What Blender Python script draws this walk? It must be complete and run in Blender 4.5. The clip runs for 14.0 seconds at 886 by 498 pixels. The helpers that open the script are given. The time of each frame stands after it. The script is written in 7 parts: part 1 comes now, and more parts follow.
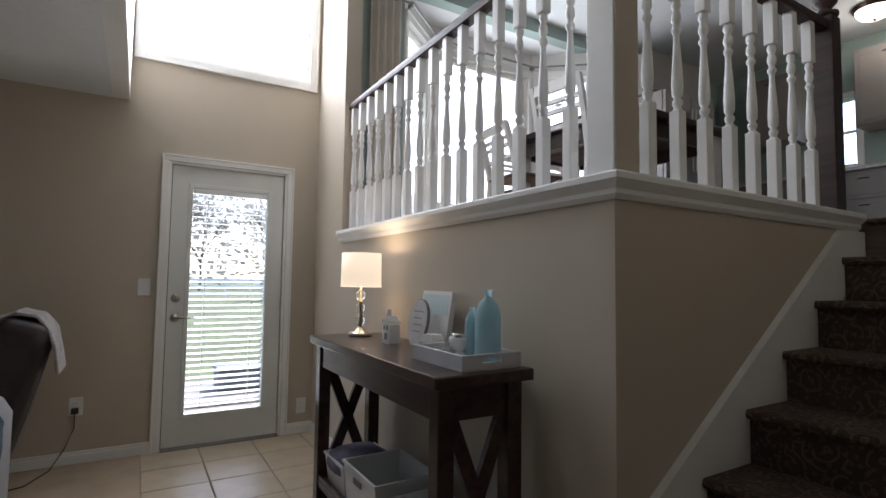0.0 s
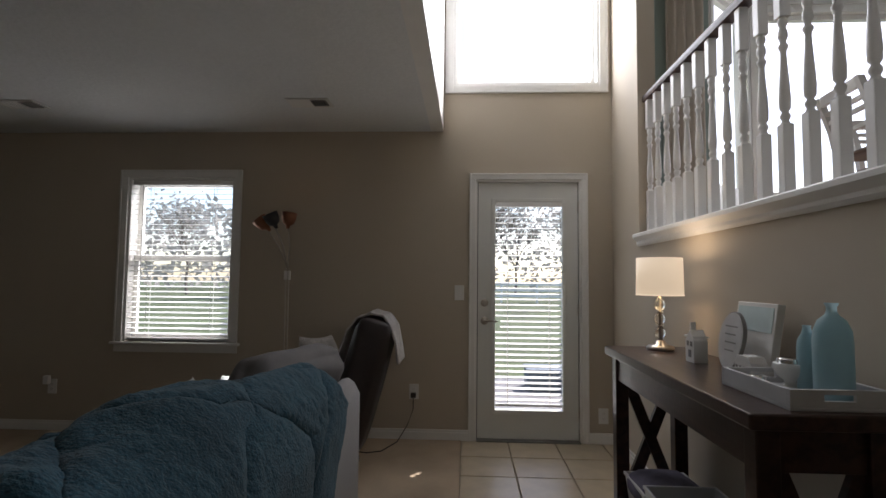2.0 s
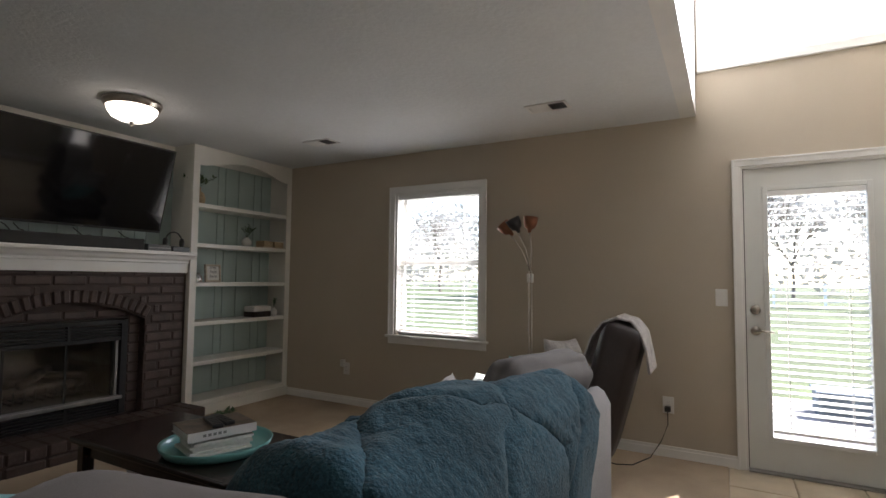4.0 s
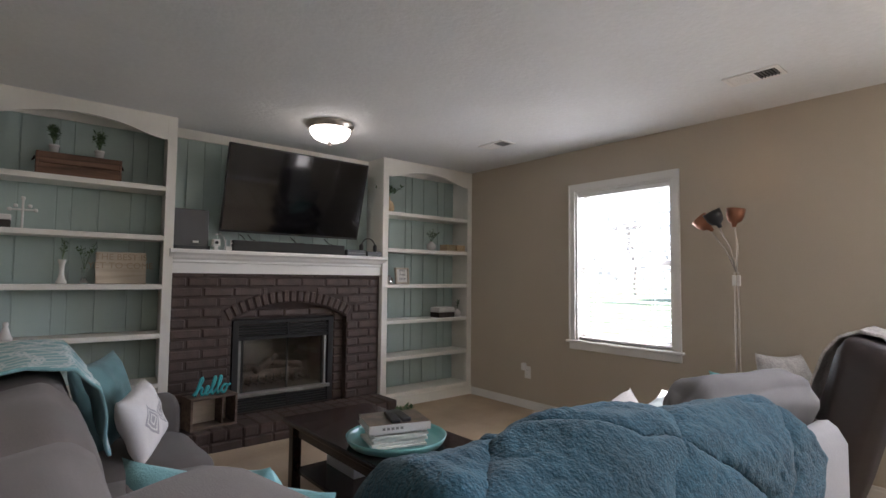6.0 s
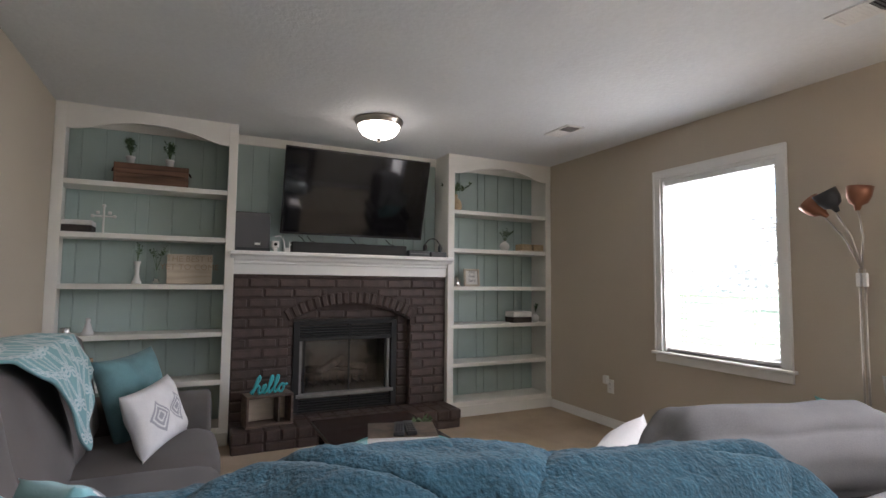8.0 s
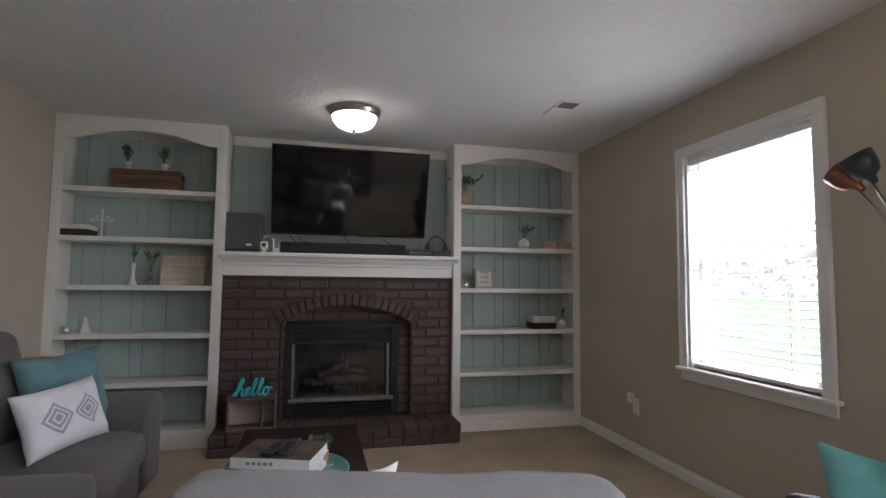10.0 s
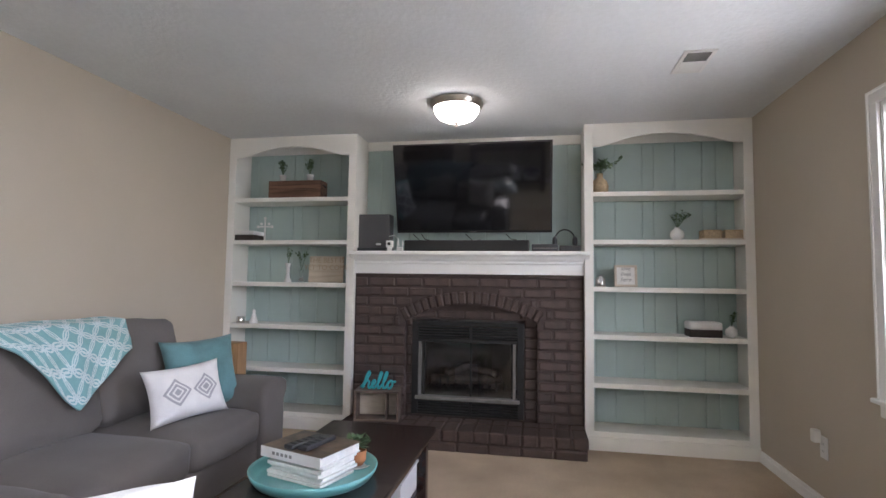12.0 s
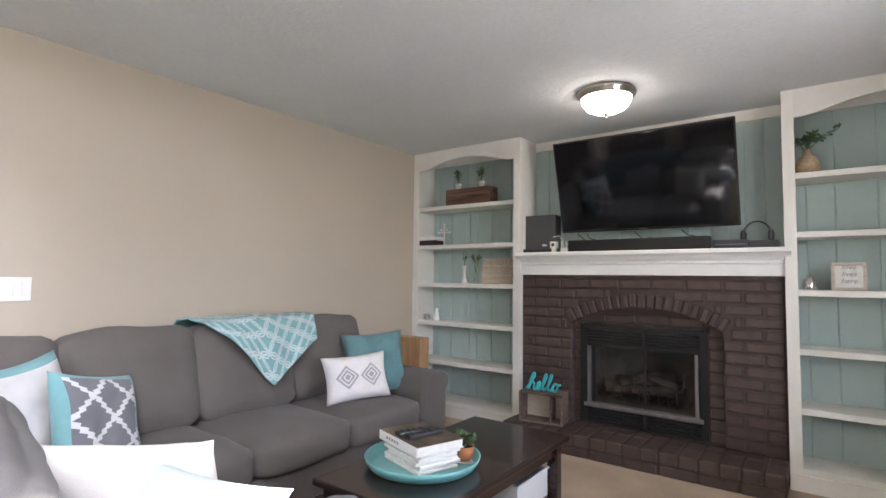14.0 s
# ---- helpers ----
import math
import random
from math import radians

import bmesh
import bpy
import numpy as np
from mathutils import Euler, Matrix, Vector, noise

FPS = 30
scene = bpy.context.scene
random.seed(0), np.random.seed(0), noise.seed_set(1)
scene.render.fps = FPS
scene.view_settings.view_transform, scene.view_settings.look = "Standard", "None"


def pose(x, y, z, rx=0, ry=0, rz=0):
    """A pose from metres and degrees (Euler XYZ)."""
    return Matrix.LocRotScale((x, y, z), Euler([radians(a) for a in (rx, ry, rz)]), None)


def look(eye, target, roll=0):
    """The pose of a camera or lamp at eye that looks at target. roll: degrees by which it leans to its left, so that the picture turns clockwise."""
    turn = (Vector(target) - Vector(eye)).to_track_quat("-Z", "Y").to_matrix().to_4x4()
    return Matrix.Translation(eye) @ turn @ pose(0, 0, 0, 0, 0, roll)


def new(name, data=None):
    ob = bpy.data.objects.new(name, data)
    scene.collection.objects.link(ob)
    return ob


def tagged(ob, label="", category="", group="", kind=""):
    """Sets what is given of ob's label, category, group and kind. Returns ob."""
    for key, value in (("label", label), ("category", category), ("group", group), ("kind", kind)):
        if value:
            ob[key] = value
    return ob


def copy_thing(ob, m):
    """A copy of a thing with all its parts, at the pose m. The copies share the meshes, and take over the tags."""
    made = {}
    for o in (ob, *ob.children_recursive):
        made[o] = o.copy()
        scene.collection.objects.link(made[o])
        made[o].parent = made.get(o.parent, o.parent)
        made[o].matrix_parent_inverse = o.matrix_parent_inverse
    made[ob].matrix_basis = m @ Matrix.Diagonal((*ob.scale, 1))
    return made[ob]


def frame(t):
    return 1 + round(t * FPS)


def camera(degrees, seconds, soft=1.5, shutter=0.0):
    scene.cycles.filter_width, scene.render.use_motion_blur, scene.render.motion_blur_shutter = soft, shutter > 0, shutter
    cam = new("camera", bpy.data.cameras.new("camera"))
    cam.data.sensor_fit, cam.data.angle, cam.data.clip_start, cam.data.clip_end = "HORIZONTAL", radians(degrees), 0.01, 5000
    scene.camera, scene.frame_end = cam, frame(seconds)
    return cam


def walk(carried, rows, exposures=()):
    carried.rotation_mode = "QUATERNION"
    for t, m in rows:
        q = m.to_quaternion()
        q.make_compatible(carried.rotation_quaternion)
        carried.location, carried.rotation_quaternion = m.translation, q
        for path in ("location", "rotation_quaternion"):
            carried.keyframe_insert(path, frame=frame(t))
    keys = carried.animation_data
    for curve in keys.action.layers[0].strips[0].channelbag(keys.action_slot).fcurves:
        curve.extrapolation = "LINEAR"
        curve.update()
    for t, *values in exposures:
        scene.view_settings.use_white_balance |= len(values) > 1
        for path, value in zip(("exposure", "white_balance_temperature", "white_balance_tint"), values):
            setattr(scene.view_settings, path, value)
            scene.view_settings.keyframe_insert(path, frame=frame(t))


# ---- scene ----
cam = camera(82.0, 14.0)
EXPOSURES = [(0.0, 1.95, 6150, 16), (2.0, 1.35, 6500, 17), (3.0, 1.75, 6650, 16), (4.2, 2.65, 6550, 17), (6.3, 3.48, 6250, 20), (8.2, 3.55, 6250, 19), (10.3, 3.16, 6100, 20), (12.0, 4.06, 6000, 20), (14.0, 4.23, 6200, 19)]
PATH = [
    (0, (0.002, 0.964, 1.221), (1.028, 2.676, 1.342), 0.8),
    (0.5, (0.051, 1.004, 1.232), (0.812, 2.850, 1.349), 0.6),
    (1, (0.100, 1.030, 1.235), (0.497, 2.987, 1.352), 0.5),
    (1.5, (0.120, 1.035, 1.232), (0.239, 3.028, 1.355), 0.7),
    (2, (0.109, 1.028, 1.239), (0.014, 3.022, 1.362), 0.6),
    (2.5, (0.088, 1.024, 1.241), (-0.263, 2.989, 1.363), 0.7),
    (3, (0.092, 1.023, 1.231), (-0.483, 2.934, 1.356), 0.8),
    (3.5, (0.094, 1.023, 1.239), (-0.691, 2.859, 1.362), 0.7),
    (4, (0.078, 1.038, 1.256), (-0.891, 2.784, 1.371), 0.6),
    (6.5, (0.098, 1.295, 1.261), (-1.530, 2.451, 1.379), 0.6),
    (7, (0.143, 1.452, 1.252), (-1.562, 2.490, 1.373), 0.6),
    (7.5, (0.140, 1.623, 1.243), (-1.618, 2.568, 1.368), 0.6),
    (8, (0.136, 1.789, 1.227), (-1.657, 2.666, 1.360), 0.6),
    (10.5, (0.092, 2.996, 1.218), (-1.881, 3.299, 1.353), 0.7),
    (11, (0.009, 3.167, 1.223), (-1.984, 3.273, 1.348), 0.8),
    (11.5, (-0.044, 3.344, 1.222), (-2.038, 3.259, 1.348), 0.8),
    (12, (-0.093, 3.543, 1.215), (-2.055, 3.179, 1.345), 0.8),
    (12.5, (-0.163, 3.697, 1.226), (-2.058, 3.069, 1.343), 0.9),
    (13, (-0.228, 3.835, 1.245), (-2.058, 3.037, 1.362), 0.9),
    (13.5, (-0.270, 3.972, 1.249), (-1.998, 2.971, 1.361), 0.7),
    (14, (-0.284, 4.076, 1.241), (-1.886, 2.885, 1.356), 0.7),
]
walk(cam, [(t, look(eye, target, roll)) for t, eye, target, roll in PATH], exposures=EXPOSURES)

# ---------------------------------------------------------------- light
world = bpy.data.worlds.new("sky")
scene.world = world
world.use_nodes = True
_wn = world.node_tree.nodes
_bg = _wn["Background"]
_sky = _wn.new("ShaderNodeTexSky")
_sky.sky_type = "NISHITA"
_sky.sun_disc = False
SUN_WAY = Vector((-1.63, -2.2, -2.55)).normalized()     # the way the sunlight travels
_sky.sun_elevation = math.asin(-SUN_WAY.z)
_sky.sun_rotation = math.atan2(-SUN_WAY.x, -SUN_WAY.y)
world.node_tree.links.new(_sky.outputs[0], _bg.inputs[0])
_bg.inputs[1].default_value = 0.12
sun = new("sun", bpy.data.lights.new("sun", "SUN"))
sun.data.energy, sun.data.angle, sun.data.color = 3.5, radians(0.55), (1.0, 0.95, 0.88)
sun.rotation_euler = SUN_WAY.to_track_quat("-Z", "Y").to_euler()


def window_light(name, x, y, z, w, h, rz, watts, colour=(0.93, 0.97, 1.0)):
    """An area lamp in a window's opening that stands in for the sky's light."""
    d = bpy.data.lights.new(name, "AREA")
    d.shape, d.size, d.size_y, d.energy, d.color = "RECTANGLE", w, h, watts, colour
    ob = new(name, d)
    ob.matrix_world = pose(x, y, z, 90, 0, rz)
    return ob


def bulb(name, x, y, z, watts, colour, radius=0.05):
    d = bpy.data.lights.new(name, "POINT")
    d.energy, d.color, d.shadow_soft_size = watts, colour, radius
    ob = new(name, d)
    ob.location = (x, y, z)
    return ob


window_light("daylight_upper_window", 0.56, 5.16, 3.30, 1.1, 0.94, 180, 15)
window_light("daylight_window", -2.237, 5.235, 1.39, 0.82, 1.26, 180, 2.4)
window_light("daylight_bay", 3.27, 5.50, 2.7, 1.1, 1.5, 180, 12)

# ---------------------------------------------------------------- materials


def material(name, colour, rough=0.6, metal=0.0, vary=0.08, scale=6.0, bump=0.0, bump_scale=60.0, spread=0.0, coat=0.0, fine=0.0, sheen=0.0, detail=4.0):
    """A Principled material: colour broken by a broad and a fine noise, and a fine relief."""
    m = bpy.data.materials.new(name)
    m.use_nodes = True
    nt = m.node_tree
    b = nt.nodes["Principled BSDF"]
    b.inputs["Roughness"].default_value, b.inputs["Metallic"].default_value = rough, metal
    b.inputs["Coat Weight"].default_value = coat
    b.inputs["Sheen Weight"].default_value = sheen
    tc = nt.nodes.new("ShaderNodeTexCoord")
    n1 = nt.nodes.new("ShaderNodeTexNoise")
    n1.inputs["Scale"].default_value, n1.inputs["Detail"].default_value = scale, detail
    nt.links.new(tc.outputs["Object"], n1.inputs["Vector"])
    n2 = nt.nodes.new("ShaderNodeTexNoise")
    n2.inputs["Scale"].default_value, n2.inputs["Detail"].default_value = bump_scale, 3.0
    nt.links.new(tc.outputs["Object"], n2.inputs["Vector"])
    ramp = nt.nodes.new("ShaderNodeMapRange")
    ramp.inputs["From Min"].default_value, ramp.inputs["From Max"].default_value = 0.3, 0.7
    ramp.inputs["To Min"].default_value, ramp.inputs["To Max"].default_value = 1 - vary, 1 + vary
    nt.links.new(n1.outputs["Fac"], ramp.inputs["Value"])
    mul = nt.nodes.new("ShaderNodeMath")
    mul.operation = "MULTIPLY"
    nt.links.new(ramp.outputs[0], mul.inputs[0])
    r2 = nt.nodes.new("ShaderNodeMapRange")
    r2.inputs["From Min"].default_value, r2.inputs["From Max"].default_value = 0.25, 0.75
    r2.inputs["To Min"].default_value, r2.inputs["To Max"].default_value = 1 - fine, 1 + fine
    nt.links.new(n2.outputs["Fac"], r2.inputs["Value"])
    nt.links.new(r2.outputs[0], mul.inputs[1])
    last = mul
    if spread:
        info = nt.nodes.new("ShaderNodeObjectInfo")
        r3 = nt.nodes.new("ShaderNodeMapRange")
        r3.inputs["To Min"].default_value, r3.inputs["To Max"].default_value = 1 - spread, 1 + spread
        nt.links.new(info.outputs["Random"], r3.inputs["Value"])
        m2 = nt.nodes.new("ShaderNodeMath")
        m2.operation = "MULTIPLY"
        nt.links.new(last.outputs[0], m2.inputs[0])
        nt.links.new(r3.outputs[0], m2.inputs[1])
        last = m2
    sc = nt.nodes.new("ShaderNodeVectorMath")
    sc.operation = "SCALE"
    sc.inputs[0].default_value = colour
    nt.links.new(last.outputs[0], sc.inputs["Scale"])
    nt.links.new(sc.outputs[0], b.inputs["Base Color"])
    if bump:
        bp = nt.nodes.new("ShaderNodeBump")
        bp.inputs["Strength"].default_value, bp.inputs["Distance"].default_value = bump, 0.004
        nt.links.new(n2.outputs["Fac"], bp.inputs["Height"])
        nt.links.new(bp.outputs[0], b.inputs["Normal"])
    m["tint"] = sc.name
    return m


def recolour(m, fac_node, colour_a, colour_b, keep=1.0):
    """Lets a 0..1 output choose between two colours of the material m."""
    nt = m.node_tree
    mix = nt.nodes.new("ShaderNodeMix")
    mix.data_type = "RGBA"
    mix.inputs[6].default_value, mix.inputs[7].default_value = (*colour_a, 1), (*colour_b, 1)
    nt.links.new(fac_node, mix.inputs[0])
    nt.links.new(mix.outputs[2], nt.nodes[m["tint"]].inputs[0])
    return m


def math_node(nt, op, a, b=None, c=None):
    n = nt.nodes.new("ShaderNodeMath")
    n.operation = op
    for i, v in enumerate((a, b, c)):
        if v is None:
            continue
        if isinstance(v, (int, float)):
            n.inputs[i].default_value = v
        else:
            nt.links.new(v, n.inputs[i])
    return n.outputs[0]


def wood(name, dark, light, rough=0.4, along="X", scale=1.0, coat=0.0, spread=0.0):
    """Wood with stretched grain along one axis of the object."""
    m = material(name, light, rough, vary=0.18, scale=3, bump=0.15, bump_scale=40, coat=coat, spread=spread)
    nt = m.node_tree
    tc = nt.nodes.new("ShaderNodeTexCoord")
    mp = nt.nodes.new("ShaderNodeMapping")
    s = {"X": (2, 28, 28), "Y": (28, 2, 28), "Z": (28, 28, 2)}[along]
    mp.inputs["Scale"].default_value = [v * scale for v in s]
    nt.links.new(tc.outputs["Object"], mp.inputs[0])
    n = nt.nodes.new("ShaderNodeTexNoise")
    n.inputs["Scale"].default_value, n.inputs["Detail"].default_value, n.inputs["Distortion"].default_value = 1.0, 6, 0.6
    nt.links.new(mp.outputs[0], n.inputs["Vector"])
    rng = nt.nodes.new("ShaderNodeMapRange")
    rng.inputs["From Min"].default_value, rng.inputs["From Max"].default_value = 0.35, 0.65
    nt.links.new(n.outputs["Fac"], rng.inputs["Value"])
    return recolour(m, rng.outputs[0], dark, light)


def glow(name, colour, strength):
    m = bpy.data.materials.new(name)
    m.use_nodes = True
    b = m.node_tree.nodes["Principled BSDF"]
    b.inputs["Base Color"].default_value = (0.85, 0.82, 0.75, 1)
    b.inputs["Emission Color"].default_value = (*colour, 1)
    b.inputs["Emission Strength"].default_value = strength
    return m


def glass(name, tint=(0.95, 0.98, 0.97), rough=0.0):
    m = bpy.data.materials.new(name)
    m.use_nodes = True
    b = m.node_tree.nodes["Principled BSDF"]
    b.inputs["Base Color"].default_value = (*tint, 1)
    b.inputs["Roughness"].default_value = rough
    b.inputs["Transmission Weight"].default_value = 1.0
    b.inputs["IOR"].default_value = 1.45
    return m


def pane_glass(name):
    m = bpy.data.materials.new(name)
    m.use_nodes = True
    nt = m.node_tree
    tr, gl, mix = (nt.nodes.new("ShaderNodeBsdf" + k) if k in ("Transparent", "Glossy") else nt.nodes.new("ShaderNode" + k) for k in ("Transparent", "Glossy", "MixShader"))
    gl.inputs["Roughness"].default_value = 0.02
    mix.inputs[0].default_value = 0.05
    nt.links.new(tr.outputs[0], mix.inputs[1])
    nt.links.new(gl.outputs[0], mix.inputs[2])
    nt.links.new(mix.outputs[0], nt.nodes["Material Output"].inputs[0])
    return m


WALL = material("beige_wall_paint", (0.50, 0.435, 0.345), 0.75, vary=0.03, scale=1.3, bump=0.12, bump_scale=260, fine=0.02)
GREEN = material("sage_green_wall_paint", (0.32, 0.40, 0.37), 0.75, vary=0.03, scale=1.3, bump=0.1, bump_scale=260)
CEIL = material("textured_ceiling_paint", (0.74, 0.76, 0.765), 0.9, vary=0.03, scale=2.0, bump=0.8, bump_scale=42, fine=0.03)
TRIM = material("white_trim_paint", (0.80, 0.79, 0.76), 0.42, vary=0.03, scale=5, bump=0.05, bump_scale=90)
SHELF = material("white_shelf_paint", (0.78, 0.76, 0.70), 0.5, vary=0.04, scale=4, bump=0.08, bump_scale=70)
AQUA = material("aqua_panel_paint", (0.41, 0.505, 0.475), 0.6, vary=0.05, scale=3, bump=0.1, bump_scale=60)
DOORW = material("white_door_paint", (0.72, 0.73, 0.70), 0.45, vary=0.03, scale=4)
BLIND = material("white_blind_slat", (0.82, 0.82, 0.80), 0.5, vary=0.02, scale=8)


def translucent(m, share, colour):
    """Lets light through thin stuff such as blind slats and lamp shades."""
    nt = m.node_tree
    tr, mix = nt.nodes.new("ShaderNodeBsdfTranslucent"), nt.nodes.new("ShaderNodeMixShader")
    tr.inputs[0].default_value, mix.inputs[0].default_value = (*colour, 1), share
    nt.links.new(nt.nodes["Principled BSDF"].outputs[0], mix.inputs[1])
    nt.links.new(tr.outputs[0], mix.inputs[2])
    nt.links.new(mix.outputs[0], nt.nodes["Material Output"].inputs[0])


translucent(BLIND, 0.1, (0.85, 0.85, 0.83))
CARPET = material("beige_carpet", (0.44, 0.35, 0.255), 0.95, vary=0.16, scale=2.2, bump=1.0, bump_scale=330, fine=0.22, detail=6)
TILE = material("cream_floor_tile", (0.47, 0.39, 0.28), 0.35, vary=0.10, scale=7, bump=0.06, bump_scale=30, spread=0.05)
GROUT = material("grey_tile_grout", (0.36, 0.295, 0.21), 0.9, vary=0.1, scale=20)
BRICK = material("dark_brown_painted_brick", (0.070, 0.046, 0.038), 0.62, vary=0.18, scale=9, bump=0.8, bump_scale=60, spread=0.12, fine=0.1)
MORTAR = material("dark_brown_painted_mortar", (0.058, 0.039, 0.033), 0.8, vary=0.2, scale=12, bump=0.6, bump_scale=110)
DARKWOOD = wood("dark_walnut_wood", (0.022, 0.010, 0.007), (0.060, 0.028, 0.020), 0.28, "Y", coat=0.15)
ESPRESSO = wood("espresso_stained_wood", (0.014, 0.007, 0.006), (0.034, 0.016, 0.013), 0.25, "X", coat=0.2)
RAILWOOD = wood("dark_stained_rail", (0.024, 0.011, 0.008), (0.065, 0.031, 0.023), 0.5, "Y")
CRATEWOOD = wood("weathered_brown_wood", (0.07, 0.035, 0.02), (0.19, 0.10, 0.06), 0.7, "Y")
GREYWOOD = wood("grey_brown_wood", (0.09, 0.06, 0.045), (0.17, 0.12, 0.09), 0.7, "Y")
PALEWOOD = wood("pale_wood", (0.50, 0.42, 0.32), (0.62, 0.54, 0.43), 0.6, "Y")
ORANGEWOOD = wood("light_oak_wood", (0.36, 0.20, 0.09), (0.52, 0.32, 0.16), 0.5, "Z")
BLACK = material("black_satin_metal", (0.008, 0.0075, 0.007), 0.62, vary=0.1, scale=10)
CHAR = material("charcoal_plastic", (0.030, 0.031, 0.034), 0.38, vary=0.05)
SCREEN = material("dark_tv_screen", (0.006, 0.006, 0.007), 0.07, vary=0.0, coat=0.25)
NICKEL = material("brushed_nickel", (0.46, 0.42, 0.37), 0.28, metal=1.0, vary=0.05, scale=30)
CHROME = material("chrome", (0.7, 0.69, 0.67), 0.12, metal=1.0, vary=0.02)
STEEL = material("dull_grey_steel", (0.26, 0.25, 0.24), 0.45, metal=0.6, vary=0.15, scale=12)
BRONZE = material("bronze_metal", (0.12, 0.075, 0.05), 0.35, metal=0.9, vary=0.1)
COPPER = material("copper_shade", (0.30, 0.13, 0.075), 0.35, metal=0.7, vary=0.1)
PLASTIC = material("white_plastic", (0.76, 0.75, 0.72), 0.4, vary=0.02)
SOFA = material("grey_brown_upholstery", (0.126, 0.110, 0.100), 0.95, vary=0.09, scale=4, bump=0.25, bump_scale=420, fine=0.12, sheen=0.08)
LIGHTSOFA = material("light_grey_upholstery", (0.27, 0.262, 0.262), 0.95, vary=0.06, scale=4, bump=0.5, bump_scale=380, fine=0.10, sheen=0.08)
GREYLINEN = material("grey_linen", (0.15, 0.143, 0.14), 0.95, vary=0.08, scale=9, bump=0.2, bump_scale=420, fine=0.1)
DEVICE = material("grey_device_plastic", (0.072, 0.070, 0.074), 0.4, vary=0.05)
FLEECE = material("blue_fleece", (0.020, 0.068, 0.096), 1.0, vary=0.25, scale=7, bump=1.0, bump_scale=170, fine=0.45, sheen=0.1)
TEALCLOTH = material("teal_velvet", (0.115, 0.23, 0.245), 0.9, vary=0.2, scale=9, bump=0.4, bump_scale=220, fine=0.1, sheen=0.12)
AQUACLOTH = material("aqua_ribbed_cloth", (0.13, 0.37, 0.37), 0.9, vary=0.1, scale=9, bump=0.5, bump_scale=200, sheen=0.1)
PALEAQUA = material("pale_aqua_cotton", (0.62, 0.70, 0.70), 0.95, vary=0.06, scale=10, bump=0.5, bump_scale=240, fine=0.05, sheen=0.1)
WHITECLOTH = material("white_cotton", (0.74, 0.72, 0.70), 0.95, vary=0.05, scale=10, bump=0.5, bump_scale=260, fine=0.05, sheen=0.2)
GREYPILE = material("light_grey_fur", (0.46, 0.44, 0.43), 1.0, vary=0.2, scale=18, bump=1.0, bump_scale=120, fine=0.25, sheen=0.1)
LEATHER = material("dark_brown_leather", (0.024, 0.015, 0.014), 0.5, vary=0.15, scale=14, bump=0.25, bump_scale=150)
TEALPAINT = material("turquoise_paint", (0.045, 0.42, 0.46), 0.4, vary=0.04)
AQUAENAMEL = material("aqua_enamel_metal", (0.16, 0.42, 0.41), 0.3, vary=0.05, coat=0.3)
PAPER = material("white_paper_pages", (0.72, 0.70, 0.66), 0.8, vary=0.08, scale=40, fine=0.1, bump_scale=300)
CLAY = material("orange_clay", (0.42, 0.17, 0.07), 0.8, vary=0.12, scale=20)
COVER = material("brown_photo_cover", (0.10, 0.068, 0.045), 0.3, vary=0.8, scale=16, fine=0.2, bump_scale=60)
CERAMIC = material("white_ceramic", (0.76, 0.75, 0.72), 0.25, vary=0.02)
BLUEGLASS = material("frosted_aqua_glass", (0.43, 0.60, 0.64), 0.32, vary=0.06, scale=9, coat=0.2)
translucent(BLUEGLASS, 0.45, (0.58, 0.78, 0.83))
CLEAR = glass("clear_glass")
PANE = pane_glass("window_pane_glass")
LEAF = material("green_leaf", (0.085, 0.145, 0.065), 0.6, vary=0.3, scale=30, spread=0.1)
STRAW = material("woven_straw", (0.48, 0.36, 0.22), 0.8, vary=0.2, scale=60, bump=0.5, bump_scale=150)
DARKBOX = material("dark_brown_basket", (0.035, 0.024, 0.02), 0.7, vary=0.2, scale=50, bump=0.6, bump_scale=120)
GREYSIGN = material("pale_grey_sign", (0.50, 0.49, 0.48), 0.7, vary=0.12, scale=14)
TRAYGREY = material("pale_grey_painted_wood", (0.52, 0.52, 0.52), 0.5, vary=0.06, scale=8)
BINPLAST = material("translucent_white_plastic", (0.66, 0.67, 0.68), 0.35, vary=0.03)
SOOT = material("sooty_firebrick", (0.085, 0.075, 0.066), 0.9, vary=0.4, scale=5, bump=0.4, bump_scale=40)
LOG = material("charred_ceramic_log", (0.075, 0.058, 0.046), 0.9, vary=0.6, scale=14, bump=0.9, bump_scale=60)
INK = material("grey_ink", (0.22, 0.21, 0.20), 0.7, vary=0.05)
TANINK = material("tan_ink", (0.44, 0.34, 0.24), 0.7, vary=0.05)
CABLE = material("dark_cable", (0.03, 0.025, 0.022), 0.5, vary=0.0)
CABINET = material("taupe_cabinet_paint", (0.20, 0.18, 0.165), 0.5, vary=0.06, scale=5)
COUNTER = material("pale_worktop", (0.45, 0.43, 0.40), 0.3, vary=0.2, scale=30)
CURTAIN = material("ivory_curtain", (0.62, 0.57, 0.50), 0.9, vary=0.05, bump=0.3, bump_scale=300)
LAWN = material("lawn_grass", (0.065, 0.092, 0.038), 1.0, vary=0.35, scale=0.6, bump=1.0, bump_scale=20, fine=0.25)
CONCRETE = material("patio_concrete", (0.17, 0.175, 0.185), 0.9, vary=0.12, scale=3, bump=0.3, bump_scale=60)
PATIOBOX = material("blue_grey_plastic", (0.10, 0.14, 0.18), 0.6, vary=0.1, scale=6)
